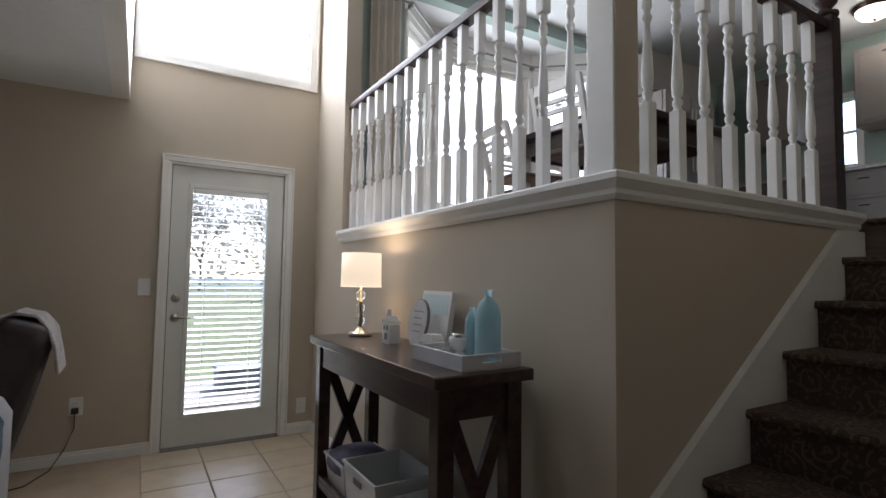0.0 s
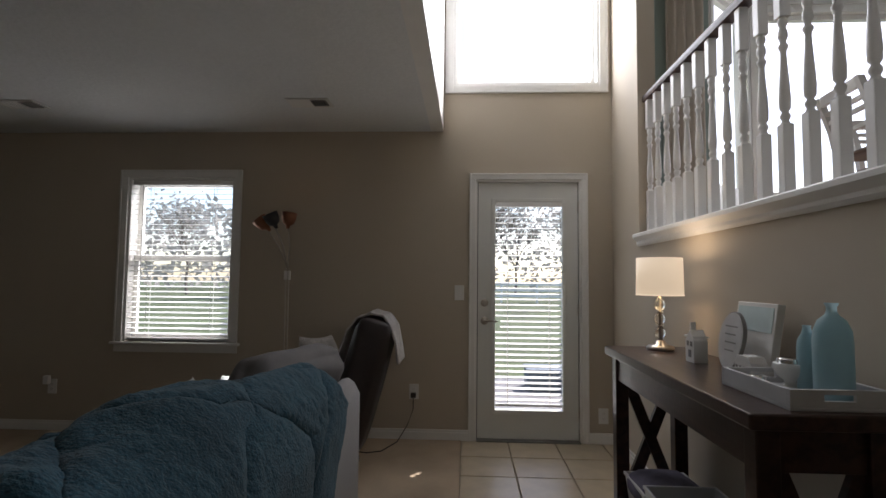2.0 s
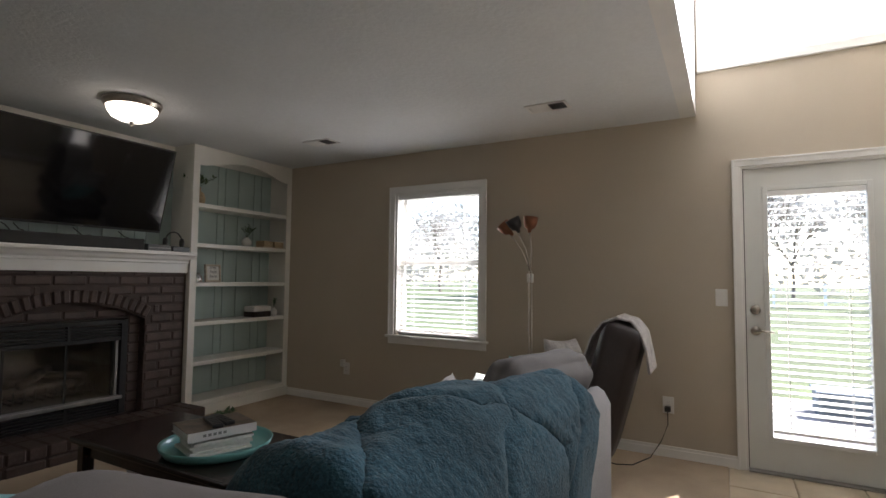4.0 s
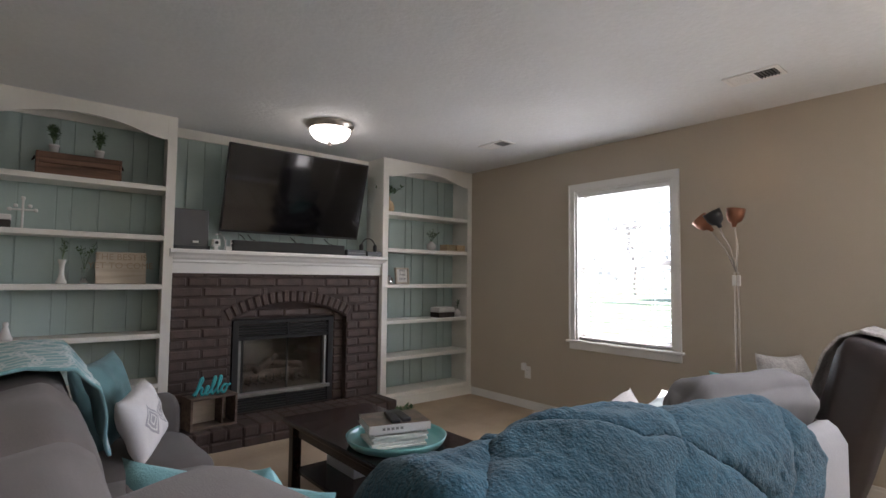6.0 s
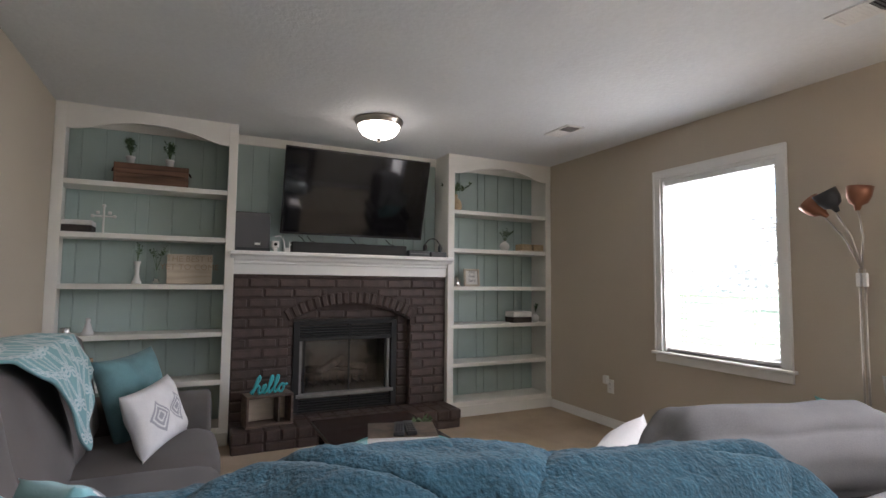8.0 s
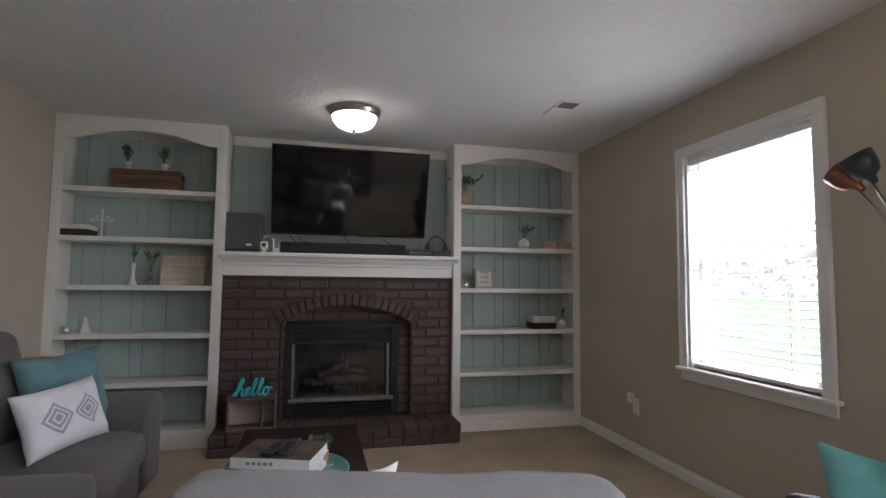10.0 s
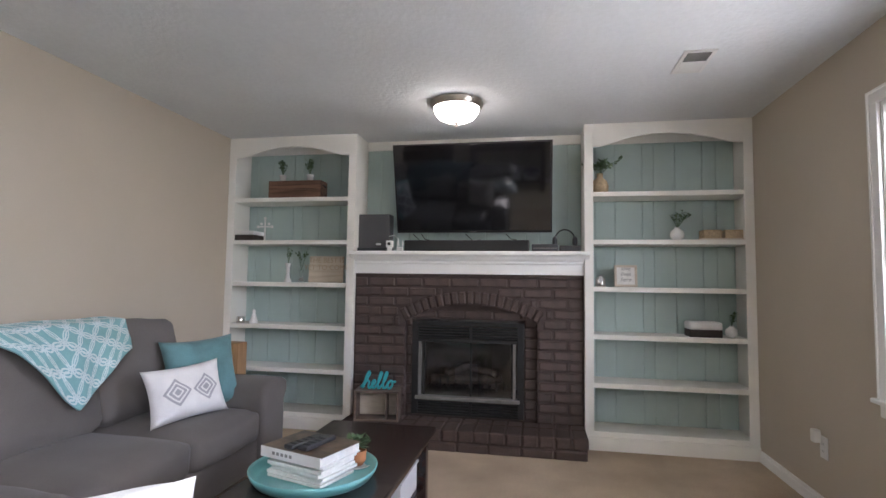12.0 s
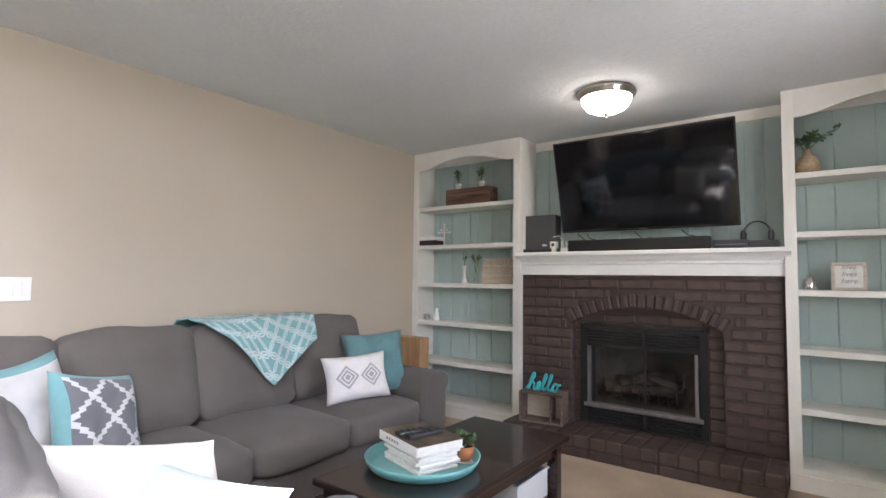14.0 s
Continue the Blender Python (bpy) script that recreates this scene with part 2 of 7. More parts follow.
BARK = material("grey_bark", (0.19, 0.16, 0.135), 0.9, vary=0.3, scale=8, bump=0.8, bump_scale=30)
CROWN = material("spring_foliage", (0.32, 0.31, 0.28), 0.9, vary=0.4, scale=2)
translucent(CROWN, 0.5, (0.52, 0.51, 0.48))
SIDING = material("pale_siding", (0.50, 0.50, 0.48), 0.7, vary=0.05, scale=2)
ROOFING = material("grey_shingle_roof", (0.10, 0.095, 0.09), 0.9, vary=0.2, scale=5)
SHADE = bpy.data.materials.new("lit_linen_shade")
SHADE.use_nodes = True
_b = SHADE.node_tree.nodes["Principled BSDF"]
_b.inputs["Base Color"].default_value = (0.82, 0.77, 0.68, 1)
_b.inputs["Roughness"].default_value = 0.9
_b.inputs["Emission Color"].default_value = (1.0, 0.80, 0.55, 1)
_b.inputs["Emission Strength"].default_value = 0.22
BOWL = glow("lit_frosted_bowl", (1.0, 0.93, 0.80), 0.9)
BULBGLOW = glow("lit_bulb", (1.0, 0.70, 0.35), 2.0)


def streaks(m):
    """Vacuum streaks in the carpet pile: broad soft bands."""
    nt = m.node_tree
    tc = nt.nodes.new("ShaderNodeTexCoord")
    mp = nt.nodes.new("ShaderNodeMapping")
    mp.inputs["Scale"].default_value, mp.inputs["Rotation"].default_value = (1.5, 0.6, 1), (0, 0, radians(35))
    nt.links.new(tc.outputs["Object"], mp.inputs[0])
    n = nt.nodes.new("ShaderNodeTexNoise")
    n.inputs["Scale"].default_value, n.inputs["Detail"].default_value = 1.3, 2
    nt.links.new(mp.outputs[0], n.inputs["Vector"])
    r = nt.nodes.new("ShaderNodeMapRange")
    r.inputs["From Min"].default_value, r.inputs["From Max"].default_value = 0.3, 0.7
    nt.links.new(n.outputs["Fac"], r.inputs["Value"])
    return recolour(m, r.outputs[0], (0.40, 0.31, 0.22), (0.48, 0.38, 0.275))


streaks(CARPET)


def scrolls():
    """Dark brown carpet with paler scrolls and leaves: ring lines round scattered centres."""
    m = material("brown_scroll_carpet", (0.05, 0.033, 0.024), 0.95, vary=0.12, scale=8, bump=0.8, bump_scale=300, fine=0.25)
    nt = m.node_tree
    tc = nt.nodes.new("ShaderNodeTexCoord")
    noise_ = nt.nodes.new("ShaderNodeTexNoise")
    noise_.inputs["Scale"].default_value = 9
    nt.links.new(tc.outputs["UV"], noise_.inputs["Vector"])
    off = nt.nodes.new("ShaderNodeVectorMath")
    off.operation = "MULTIPLY_ADD"
    off.inputs[1].default_value = (0.05, 0.05, 0)
    nt.links.new(noise_.outputs["Color"], off.inputs[0])
    nt.links.new(tc.outputs["UV"], off.inputs[2])
    v = nt.nodes.new("ShaderNodeTexVoronoi")
    v.voronoi_dimensions = "2D"
    v.inputs["Scale"].default_value = 11
    nt.links.new(off.outputs[0], v.inputs["Vector"])
    ring = math_node(nt, "SINE", math_node(nt, "MULTIPLY", v.outputs["Distance"], 21.0))
    line = math_node(nt, "GREATER_THAN", ring, 0.62)
    v2 = nt.nodes.new("ShaderNodeTexVoronoi")
    v2.voronoi_dimensions = "2D"
    v2.inputs["Scale"].default_value = 34
    nt.links.new(off.outputs[0], v2.inputs["Vector"])
    leaf = math_node(nt, "LESS_THAN", v2.outputs["Distance"], 0.22)
    n3 = nt.nodes.new("ShaderNodeTexNoise")
    n3.inputs["Scale"].default_value = 14
    nt.links.new(tc.outputs["UV"], n3.inputs["Vector"])
    gate = math_node(nt, "GREATER_THAN", n3.outputs["Fac"], 0.47)
    fac = math_node(nt, "MULTIPLY", math_node(nt, "MAXIMUM", math_node(nt, "MULTIPLY", line, gate), math_node(nt, "MULTIPLY", leaf, 0.7)), 0.8)
    return recolour(m, fac, (0.07, 0.046, 0.033), (0.17, 0.12, 0.085))


STAIRCARPET = scrolls()


def lattice():
    """Aqua throw with a white interlocking-ring lattice, along UV in units of one repeat."""
    m = material("aqua_lattice_throw", (0.2, 0.44, 0.46), 0.95, vary=0.08, scale=14, bump=0.6, bump_scale=260, fine=0.1, sheen=0.12)
    nt = m.node_tree
    tc = nt.nodes.new("ShaderNodeTexCoord")
    sep = nt.nodes.new("ShaderNodeSeparateXYZ")
    nt.links.new(tc.outputs["UV"], sep.inputs[0])
    rings = None
    for ox, oy in ((0.0, 0.0), (0.5, 0.5)):
        fx = math_node(nt, "SUBTRACT", math_node(nt, "FRACT", math_node(nt, "ADD", sep.outputs[0], ox)), 0.5)
        fy = math_node(nt, "SUBTRACT", math_node(nt, "FRACT", math_node(nt, "ADD", sep.outputs[1], oy)), 0.5)
        d = math_node(nt, "SQRT", math_node(nt, "ADD", math_node(nt, "MULTIPLY", fx, fx), math_node(nt, "MULTIPLY", fy, fy)))
        a = math_node(nt, "LESS_THAN", math_node(nt, "ABSOLUTE", math_node(nt, "SUBTRACT", d, 0.47)), 0.028)
        b = math_node(nt, "LESS_THAN", math_node(nt, "ABSOLUTE", math_node(nt, "SUBTRACT", d, 0.37)), 0.026)
        a = math_node(nt, "MAXIMUM", a, b)
        rings = a if rings is None else math_node(nt, "MAXIMUM", rings, a)
    return recolour(m, rings, (0.20, 0.39, 0.40), (0.54, 0.62, 0.61))


THROW = lattice()


def diamonds(name, ground, line, inner):
    """Cloth with two stepped diamonds, by UV from 0 to 1."""
    m = material(name, ground, 0.95, vary=0.06, scale=14, bump=0.5, bump_scale=260, fine=0.06, sheen=0.2)
    nt = m.node_tree
    tc = nt.nodes.new("ShaderNodeTexCoord")
    sep = nt.nodes.new("ShaderNodeSeparateXYZ")
    nt.links.new(tc.outputs["UV"], sep.inputs[0])
    fac = None
    for cx in (0.30, 0.70):
        ax = math_node(nt, "MULTIPLY", math_node(nt, "ABSOLUTE", math_node(nt, "SUBTRACT", sep.outputs[0], cx)), 1.45)
        ay = math_node(nt, "ABSOLUTE", math_node(nt, "SUBTRACT", sep.outputs[1], 0.5))
        d = math_node(nt, "ADD", math_node(nt, "SNAP", ax, 0.02), math_node(nt, "SNAP", ay, 0.02))
        wave = math_node(nt, "GREATER_THAN", math_node(nt, "SINE", math_node(nt, "MULTIPLY", d, 62.0)), -0.35)
        inside = math_node(nt, "MULTIPLY", math_node(nt, "LESS_THAN", d, 0.285), wave)
        fac = inside if fac is None else math_node(nt, "MAXIMUM", fac, inside)
    return recolour(m, math_node(nt, "MULTIPLY", fac, 0.85), ground, line)


DIAMOND = diamonds("white_diamond_cloth", (0.74, 0.71, 0.69), (0.30, 0.29, 0.31), (0.5, 0.5, 0.5))


def edge_band(m, along, start):
    """Adds an aqua band to a cloth where the given UV value passes start."""
    nt = m.node_tree
    tint = nt.nodes[m["tint"]]
    mix = nt.nodes.new("ShaderNodeMix")
    mix.data_type = "RGBA"
    mix.inputs[7].default_value = (0.20, 0.42, 0.44, 1)
    if tint.inputs[0].is_linked:
        nt.links.new(tint.inputs[0].links[0].from_socket, mix.inputs[6])
    else:
        mix.inputs[6].default_value = (*tint.inputs[0].default_value, 1)
    nt.links.new(math_node(nt, "GREATER_THAN", along, start), mix.inputs[0])
    nt.links.new(mix.outputs[2], tint.inputs[0])
    return m


def edged_white():
    m = material("white_cotton_with_aqua_edge", (0.72, 0.70, 0.69), 0.95, vary=0.05, scale=10, bump=0.5, bump_scale=260, fine=0.05, sheen=0.1)
    nt = m.node_tree
    sep = nt.nodes.new("ShaderNodeSeparateXYZ")
    nt.links.new(nt.nodes.new("ShaderNodeTexCoord").outputs["UV"], sep.inputs[0])
    return edge_band(m, sep.outputs[1], 0.92)


EDGED = edged_white()


def trellis():
    """Grey cloth with jagged white trellis lines, by UV from 0 to 1."""
    m = material("grey_trellis_cloth", (0.2, 0.2, 0.22), 0.95, vary=0.06, scale=14, bump=0.4, bump_scale=260, sheen=0.2)
    nt = m.node_tree
    tc = nt.nodes.new("ShaderNodeTexCoord")
    sep = nt.nodes.new("ShaderNodeSeparateXYZ")
    nt.links.new(tc.outputs["UV"], sep.inputs[0])
    jag = math_node(nt, "MULTIPLY", math_node(nt, "PINGPONG", sep.outputs[1], 0.03), 1.3)
    u = math_node(nt, "ADD", sep.outputs[0], jag)
    a = math_node(nt, "PINGPONG", math_node(nt, "ADD", u, sep.outputs[1]), 0.24)
    b = math_node(nt, "PINGPONG", math_node(nt, "SUBTRACT", u, sep.outputs[1]), 0.24)
    fac = math_node(nt, "LESS_THAN", math_node(nt, "MINIMUM", a, b), 0.035)
    recolour(m, fac, (0.17, 0.17, 0.19), (0.66, 0.66, 0.66))
    away = math_node(nt, "SUBTRACT", 1.0, sep.outputs[0])
    return edge_band(m, math_node(nt, "MAXIMUM", away, math_node(nt, "SUBTRACT", math_node(nt, "MAXIMUM", sep.outputs[0], sep.outputs[1]), 0.05)), 0.88)


TRELLIS = trellis()

# ---------------------------------------------------------------- mesh helpers


def place_of(ob):
    p = Vector((0, 0, 0))
    while ob is not None:
        p += ob.location
        ob = ob.parent
    return p


def part(name, bm, mat, parent=None, label="", smooth=False, **tags):
    """Links a bmesh in world coordinates as one mesh object, under a thing or a part if one is given."""
    if parent is not None:
        bmesh.ops.translate(bm, verts=bm.verts, vec=-place_of(parent))
    me = bpy.data.meshes.new(name)
    bm.to_mesh(me)
    bm.free()
    if smooth:
        for p in me.polygons:
            p.use_smooth = True
    me.materials.append(mat)
    ob = new(name, me)
    ob.parent = parent
    return tagged(ob, label=label, **tags)


def thing(name, x, y, z, label, category, group="", kind=""):
    ob = new(name)
    ob.location = (x, y, z)
    ob.empty_display_size = 0.1
    return tagged(ob, label=label, category=category, group=group, kind=kind)


def add_box(bm, lo, hi, bevel=0.0, seg=2, m=None):
    """A box between two corners, its edges rounded by bevel; m turns it."""
    lo, hi = Vector(lo), Vector(hi)
    r = bmesh.ops.create_cube(bm, size=1.0)
    vs = r["verts"]
    size, mid = hi - lo, (hi + lo) / 2
    for v in vs:
        v.co = Vector((v.co.x * size.x, v.co.y * size.y, v.co.z * size.z)) + mid
    if bevel:
        es = list({e for v in vs for e in v.link_edges})
        r = bmesh.ops.bevel(bm, geom=es, offset=bevel, segments=seg, affect="EDGES", profile=0.5)
        vs = list({v for f in r["faces"] for v in f.verts} | {v for v in vs if v.is_valid})
    if m is not None:
        bmesh.ops.transform(bm, matrix=m, verts=[v for v in vs if v.is_valid])
    return vs


def box(lo, hi, bevel=0.0, seg=2):
    bm = bmesh.new()
    add_box(bm, lo, hi, bevel, seg)
    return bm


def boxes(*pairs, bevel=0.0):
    bm = bmesh.new()
    for lo, hi in pairs:
        add_box(bm, lo, hi, bevel)
    return bm


def add_lathe(bm, profile, centre, n=20):
    """Turns a profile of (radius, height) round the z axis through centre."""
    cx, cy, cz = centre
    rings = []
    for r, h in profile:
        if r < 1e-5:
            rings.append([bm.verts.new((cx, cy, cz + h))])
        else:
            rings.append([bm.verts.new((cx + r * math.cos(2 * math.pi * k / n), cy + r * math.sin(2 * math.pi * k / n), cz + h)) for k in range(n)])
    for a, b in zip(rings, rings[1:]):
        for k in range(n):
            j = (k + 1) % n
            if len(a) == 1 and len(b) == 1:
                continue
            if len(a) == 1:
                bm.faces.new((a[0], b[k], b[j]))
            elif len(b) == 1:
                bm.faces.new((a[k], a[j], b[0]))
            else:
                bm.faces.new((a[k], a[j], b[j], b[k]))
    return rings


def lathe(profile, centre=(0, 0, 0), n=20):
    bm = bmesh.new()
    add_lathe(bm, profile, centre, n)
    bmesh.ops.recalc_face_normals(bm, faces=bm.faces)
    return bm


def add_tube(bm, points, radius, n=8):
    """A tube along points; radius is a number or one for each point."""
    pts = [Vector(p) for p in points]
    rings = []
    for i, p in enumerate(pts):
        way = (pts[min(i + 1, len(pts) - 1)] - pts[max(i - 1, 0)]).normalized()
        side = way.cross(Vector((0, 0, 1)) if abs(way.z) < 0.9 else Vector((1, 0, 0))).normalized()
        up = side.cross(way)
        r = radius[i] if isinstance(radius, (list, tuple)) else radius
        rings.append([bm.verts.new(p + r * (math.cos(2 * math.pi * k / n) * side + math.sin(2 * math.pi * k / n) * up)) for k in range(n)])
    for a, b in zip(rings, rings[1:]):
        for k in range(n):
            bm.faces.new((a[k], a[(k + 1) % n], b[(k + 1) % n], b[k]))
    bm.faces.new(rings[0][::-1])
    bm.faces.new(rings[-1])


def tube(points, radius, n=8):
    bm = bmesh.new()
    add_tube(bm, points, radius, n)
    bmesh.ops.recalc_face_normals(bm, faces=bm.faces)
    return bm


def prism(outline, axis, a, b):
    """A flat outline of 2D points drawn out along an axis from a to b. axis x: (y, z); y: (x, z); z: (x, y)."""
    bm = bmesh.new()

    def at(p, d):
        return {"x": (d, p[0], p[1]), "y": (p[0], d, p[1]), "z": (p[0], p[1], d)}[axis]

    lo = [bm.verts.new(at(p, a)) for p in outline]
    hi = [bm.verts.new(at(p, b)) for p in outline]
    n = len(outline)
    bm.faces.new(lo)
    bm.faces.new(hi[::-1])
    for k in range(n):
        bm.faces.new((lo[k], hi[k], hi[(k + 1) % n], lo[(k + 1) % n]))
    bmesh.ops.recalc_face_normals(bm, faces=bm.faces)
    return bm


def soft_block(size, n=7, round_=0.35, puff=0.06, lumps=0.012, seed=0, m=None):
    """An upholstered block centred on the origin: rounded edges, swollen faces, small lumps."""
    bm = bmesh.new()
    bmesh.ops.create_cube(bm, size=2.0)
    bmesh.ops.subdivide_edges(bm, edges=bm.edges, cuts=n, use_grid_fill=True)
    sx, sy, sz = (s / 2 for s in size)
    r = round_ * min(sx, sy, sz)
    for v in bm.verts:
        u = v.co.copy()
        p = Vector((u.x * sx, u.y * sy, u.z * sz))
        core = Vector((max(-sx + r, min(sx - r, p.x)), max(-sy + r, min(sy - r, p.y)), max(-sz + r, min(sz - r, p.z))))
        d = p - core
        if d.length > 1e-6:
            p = core + d.normalized() * r
        k = [1 - abs(c) ** 2.5 for c in u]
        swell = Vector((u.x * k[1] * k[2], u.y * k[0] * k[2], u.z * k[0] * k[1])) * puff
        p += swell
        p += Vector(noise.noise_vector(p * 5 + Vector((seed, seed * 2.3, 0)))) * lumps
        v.co = p
    if m is not None:
        bmesh.ops.transform(bm, matrix=m, verts=bm.verts)
    return bm


def pillow_mesh(w, h, thick, n=22, seed=0, m=None, slump=0.0):
    """A throw pillow in the x-z plane, pointed at its corners, UV from 0 to 1 over both faces."""
    bm = bmesh.new()
    uv = bm.loops.layers.uv.new("UVMap")
    grid = {}
    for side in (1, -1):
        for i in range(n + 1):
            for j in range(n + 1):
                if side == -1 and (i in (0, n) or j in (0, n)):
                    grid[side, i, j] = grid[1, i, j]
                    continue
                u, v = i / n * 2 - 1, j / n * 2 - 1
                pinch_x, pinch_z = 1 - 0.09 * (1 - abs(v) ** 2.0), 1 - 0.09 * (1 - abs(u) ** 2.0)
                x, z = u * w / 2 * pinch_x, v * h / 2 * pinch_z
                t = thick / 2 * ((1 - u ** 4) * (1 - v ** 4)) ** 0.6
                nz = noise.noise(Vector((u * 2.2 + seed, v * 2.2, side * 3))) * 0.018 * (1 - max(abs(u), abs(v)) ** 3)
                y = side * (t + nz) + slump * (1 - v * v)
                grid[side, i, j] = bm.verts.new((x, y, z))
        for i in range(n):
            for j in range(n):
                q = [(i, j), (i + 1, j), (i + 1, j + 1), (i, j + 1)]
                if side == 1:
                    q = q[::-1]
                f = bm.faces.new([grid[side, a, b] for a, b in q])
                for loop, (a, b) in zip(f.loops, q):
                    loop[uv].uv = (a / n, b / n)
    if m is not None:
        bmesh.ops.transform(bm, matrix=m, verts=bm.verts)
    return bm


def sheet(fn, nu, nv, thick, repeat=(1.0, 1.0)):
    """A cloth through fn(u, v) with u and v from 0 to 1, given a thickness; UV counts repeats."""
    bm = bmesh.new()
    uv = bm.loops.layers.uv.new("UVMap")
    top = [[bm.verts.new(fn(i / nu, j / nv)) for j in range(nv + 1)] for i in range(nu + 1)]
    for i in range(nu):
        for j in range(nv):
            q = [(i, j), (i + 1, j), (i + 1, j + 1), (i, j + 1)]
            f = bm.faces.new([top[a][b] for a, b in q])
            for loop, (a, b) in zip(f.loops, q):
                loop[uv].uv = (a / nu * repeat[0], b / nv * repeat[1])
    bm.normal_update()
    normals = [[top[i][j].normal.copy() for j in range(nv + 1)] for i in range(nu + 1)]
    low = [[bm.verts.new(top[i][j].co + normals[i][j] * thick) for j in range(nv + 1)] for i in range(nu + 1)]
    faces = [(low[i][j], low[i][j + 1], low[i + 1][j + 1], low[i + 1][j]) for i in range(nu) for j in range(nv)]
    for i in range(nu):
        faces += [(top[i][0], low[i][0], low[i + 1][0], top[i + 1][0]), (top[i][nv], top[i + 1][nv], low[i + 1][nv], low[i][nv])]
    for j in range(nv):
        faces += [(top[0][j], top[0][j + 1], low[0][j + 1], low[0][j]), (top[nu][j], low[nu][j], low[nu][j + 1], top[nu][j + 1])]
    for vs in faces:
        f = bm.faces.new(vs)
        for loop in f.loops:
            loop[uv].uv = (0.5, 0.5)
    bmesh.ops.recalc_face_normals(bm, faces=bm.faces)
    return bm


def letters(name, text, size, depth, mat, m, parent=None, shear=0.0, bevel=0.0, spacing=1.0, label=""):
    """Raised lettering in the built-in font, as a mesh; it lies in the x-y plane of m."""
    c = bpy.data.curves.new(name, "FONT")
    c.body, c.size, c.extrude, c.shear, c.bevel_depth, c.space_character = text, size, depth / 2, shear, bevel, spacing
    c.align_x, c.align_y, c.resolution_u = "CENTER", "CENTER", 3
    tmp = bpy.data.objects.new(name + "_curve", c)
    scene.collection.objects.link(tmp)
    me = bpy.data.meshes.new_from_object(tmp.evaluated_get(bpy.context.evaluated_depsgraph_get()))
    bpy.data.objects.remove(tmp)
    bpy.data.curves.remove(c)
    me.name = name
    me.transform(m)
    if parent is not None:
        me.transform(Matrix.Translation(-place_of(parent)))
    me.materials.clear()
    me.materials.append(mat)
    ob = new(name, me)
    ob.parent = parent
    return tagged(ob, label=label)


# ---------------------------------------------------------------- large structure
NORTH, EAST, SOUTH, WEST = 5.075, 1.25, 0.905, -4.36
CEIL_Z, HIGH_Z, UPPER = 2.44, 4.06, 1.54
SOFFIT = -0.09
HALF_Y = 2.025        # south face of the half wall beside the stairs
T = 0.14


def structure(name, bm, mat, label, smooth=False):
    return part(name, bm, mat, None, label, smooth, kind="structure", category=name.split("_")[0])


# north wall, with the living-room window, the door and the high window
WX0, WX1, WZ0, WZ1 = -2.684, -1.79, 0.72, 2.061
DX0, DX1, DZ1 = 0.175, 1.005, 2.045
UX0, UX1, UZ0, UZ1 = -0.012, 1.157, 2.815, 3.82
y0, y1 = NORTH, NORTH + T
structure("wall_north", boxes(
    ((WEST - T, y0, -0.1), (WX0, y1, HIGH_Z)), ((WX0, y0, -0.1), (WX1, y1, WZ0)), ((WX0, y0, WZ1), (WX1, y1, HIGH_Z)),
    ((WX1, y0, -0.1), (DX0 if DX0 < UX0 else UX0, y1, HIGH_Z)), ((UX0, y0, -0.1), (DX0, y1, UZ0)), ((DX0, y0, DZ1), (DX1, y1, UZ0)),
    ((DX1, y0, -0.1), (UX1, y1, UZ0)), ((UX0, y0, UZ1), (UX1, y1, HIGH_Z)), ((UX1, y0, -0.1), (EAST, y1, HIGH_Z))), WALL,
    "beige painted wall with a window and a glazed door")
# the short beige east wall beyond the balustrade, and the low wall under it
structure("wall_east", boxes(((EAST, 4.46, -0.1), (EAST + 0.12, NORTH + T, HIGH_Z))), WALL, "short beige wall beside the high window")
structure("wall_half", boxes(((EAST, HALF_Y, -0.1), (EAST + 0.13, 4.46, UPPER - 0.005)), ((EAST + 0.13, HALF_Y, -0.1), (2.93, HALF_Y + 0.13, UPPER - 0.005))), WALL,
          "beige half wall below the white balustrade")
structure("wall_south", boxes(((WEST - T, SOUTH - T, -0.1), (-0.83, SOUTH, HIGH_Z)), ((-0.97, -0.28, 2.06), (-0.83, SOUTH - T, HIGH_Z)),
          ((-0.97, 0.50, -0.1), (-0.83, SOUTH - T, 2.06)), ((-0.97, -2.4, -0.1), (-0.83, -0.28, HIGH_Z))), WALL, "beige wall behind the grey sofa")
structure("wall_west", boxes(((WEST - T, SOUTH, -0.1), (WEST, 2.52, CEIL_Z + 0.1)), ((WEST - T, 3.46, -0.1), (WEST, NORTH, CEIL_Z + 0.1)),
          ((WEST - T, 2.52, 0.92), (WEST, 3.46, CEIL_Z + 0.1)), ((WEST - T, 2.52, -0.1), (WEST, 3.46, 0.15))), WALL, "wall behind the fireplace and shelves")
structure("wall_hall", boxes(((-0.97, -2.54, -0.1), (7.2, -2.4, HIGH_Z)), ((1.0, 0.80, -0.1), (2.98, 0.93, HIGH_Z))), WALL, "beige walls of the hall and stairs")
structure("wall_kitchen", boxes(((7.0, -2.4, -0.1), (7.14, 3.46, HIGH_Z)), ((7.0, 3.82, -0.1), (7.14, NORTH + T, HIGH_Z)),
          ((7.0, 3.46, -0.1), (7.14, 3.82, UPPER + 1.07)), ((7.0, 3.46, UPPER + 1.85), (7.14, 3.82, HIGH_Z))), GREEN, "sage green kitchen wall")
BX = ((2.02, NORTH), (2.58, 5.55), (3.96, 5.55), (4.52, NORTH))
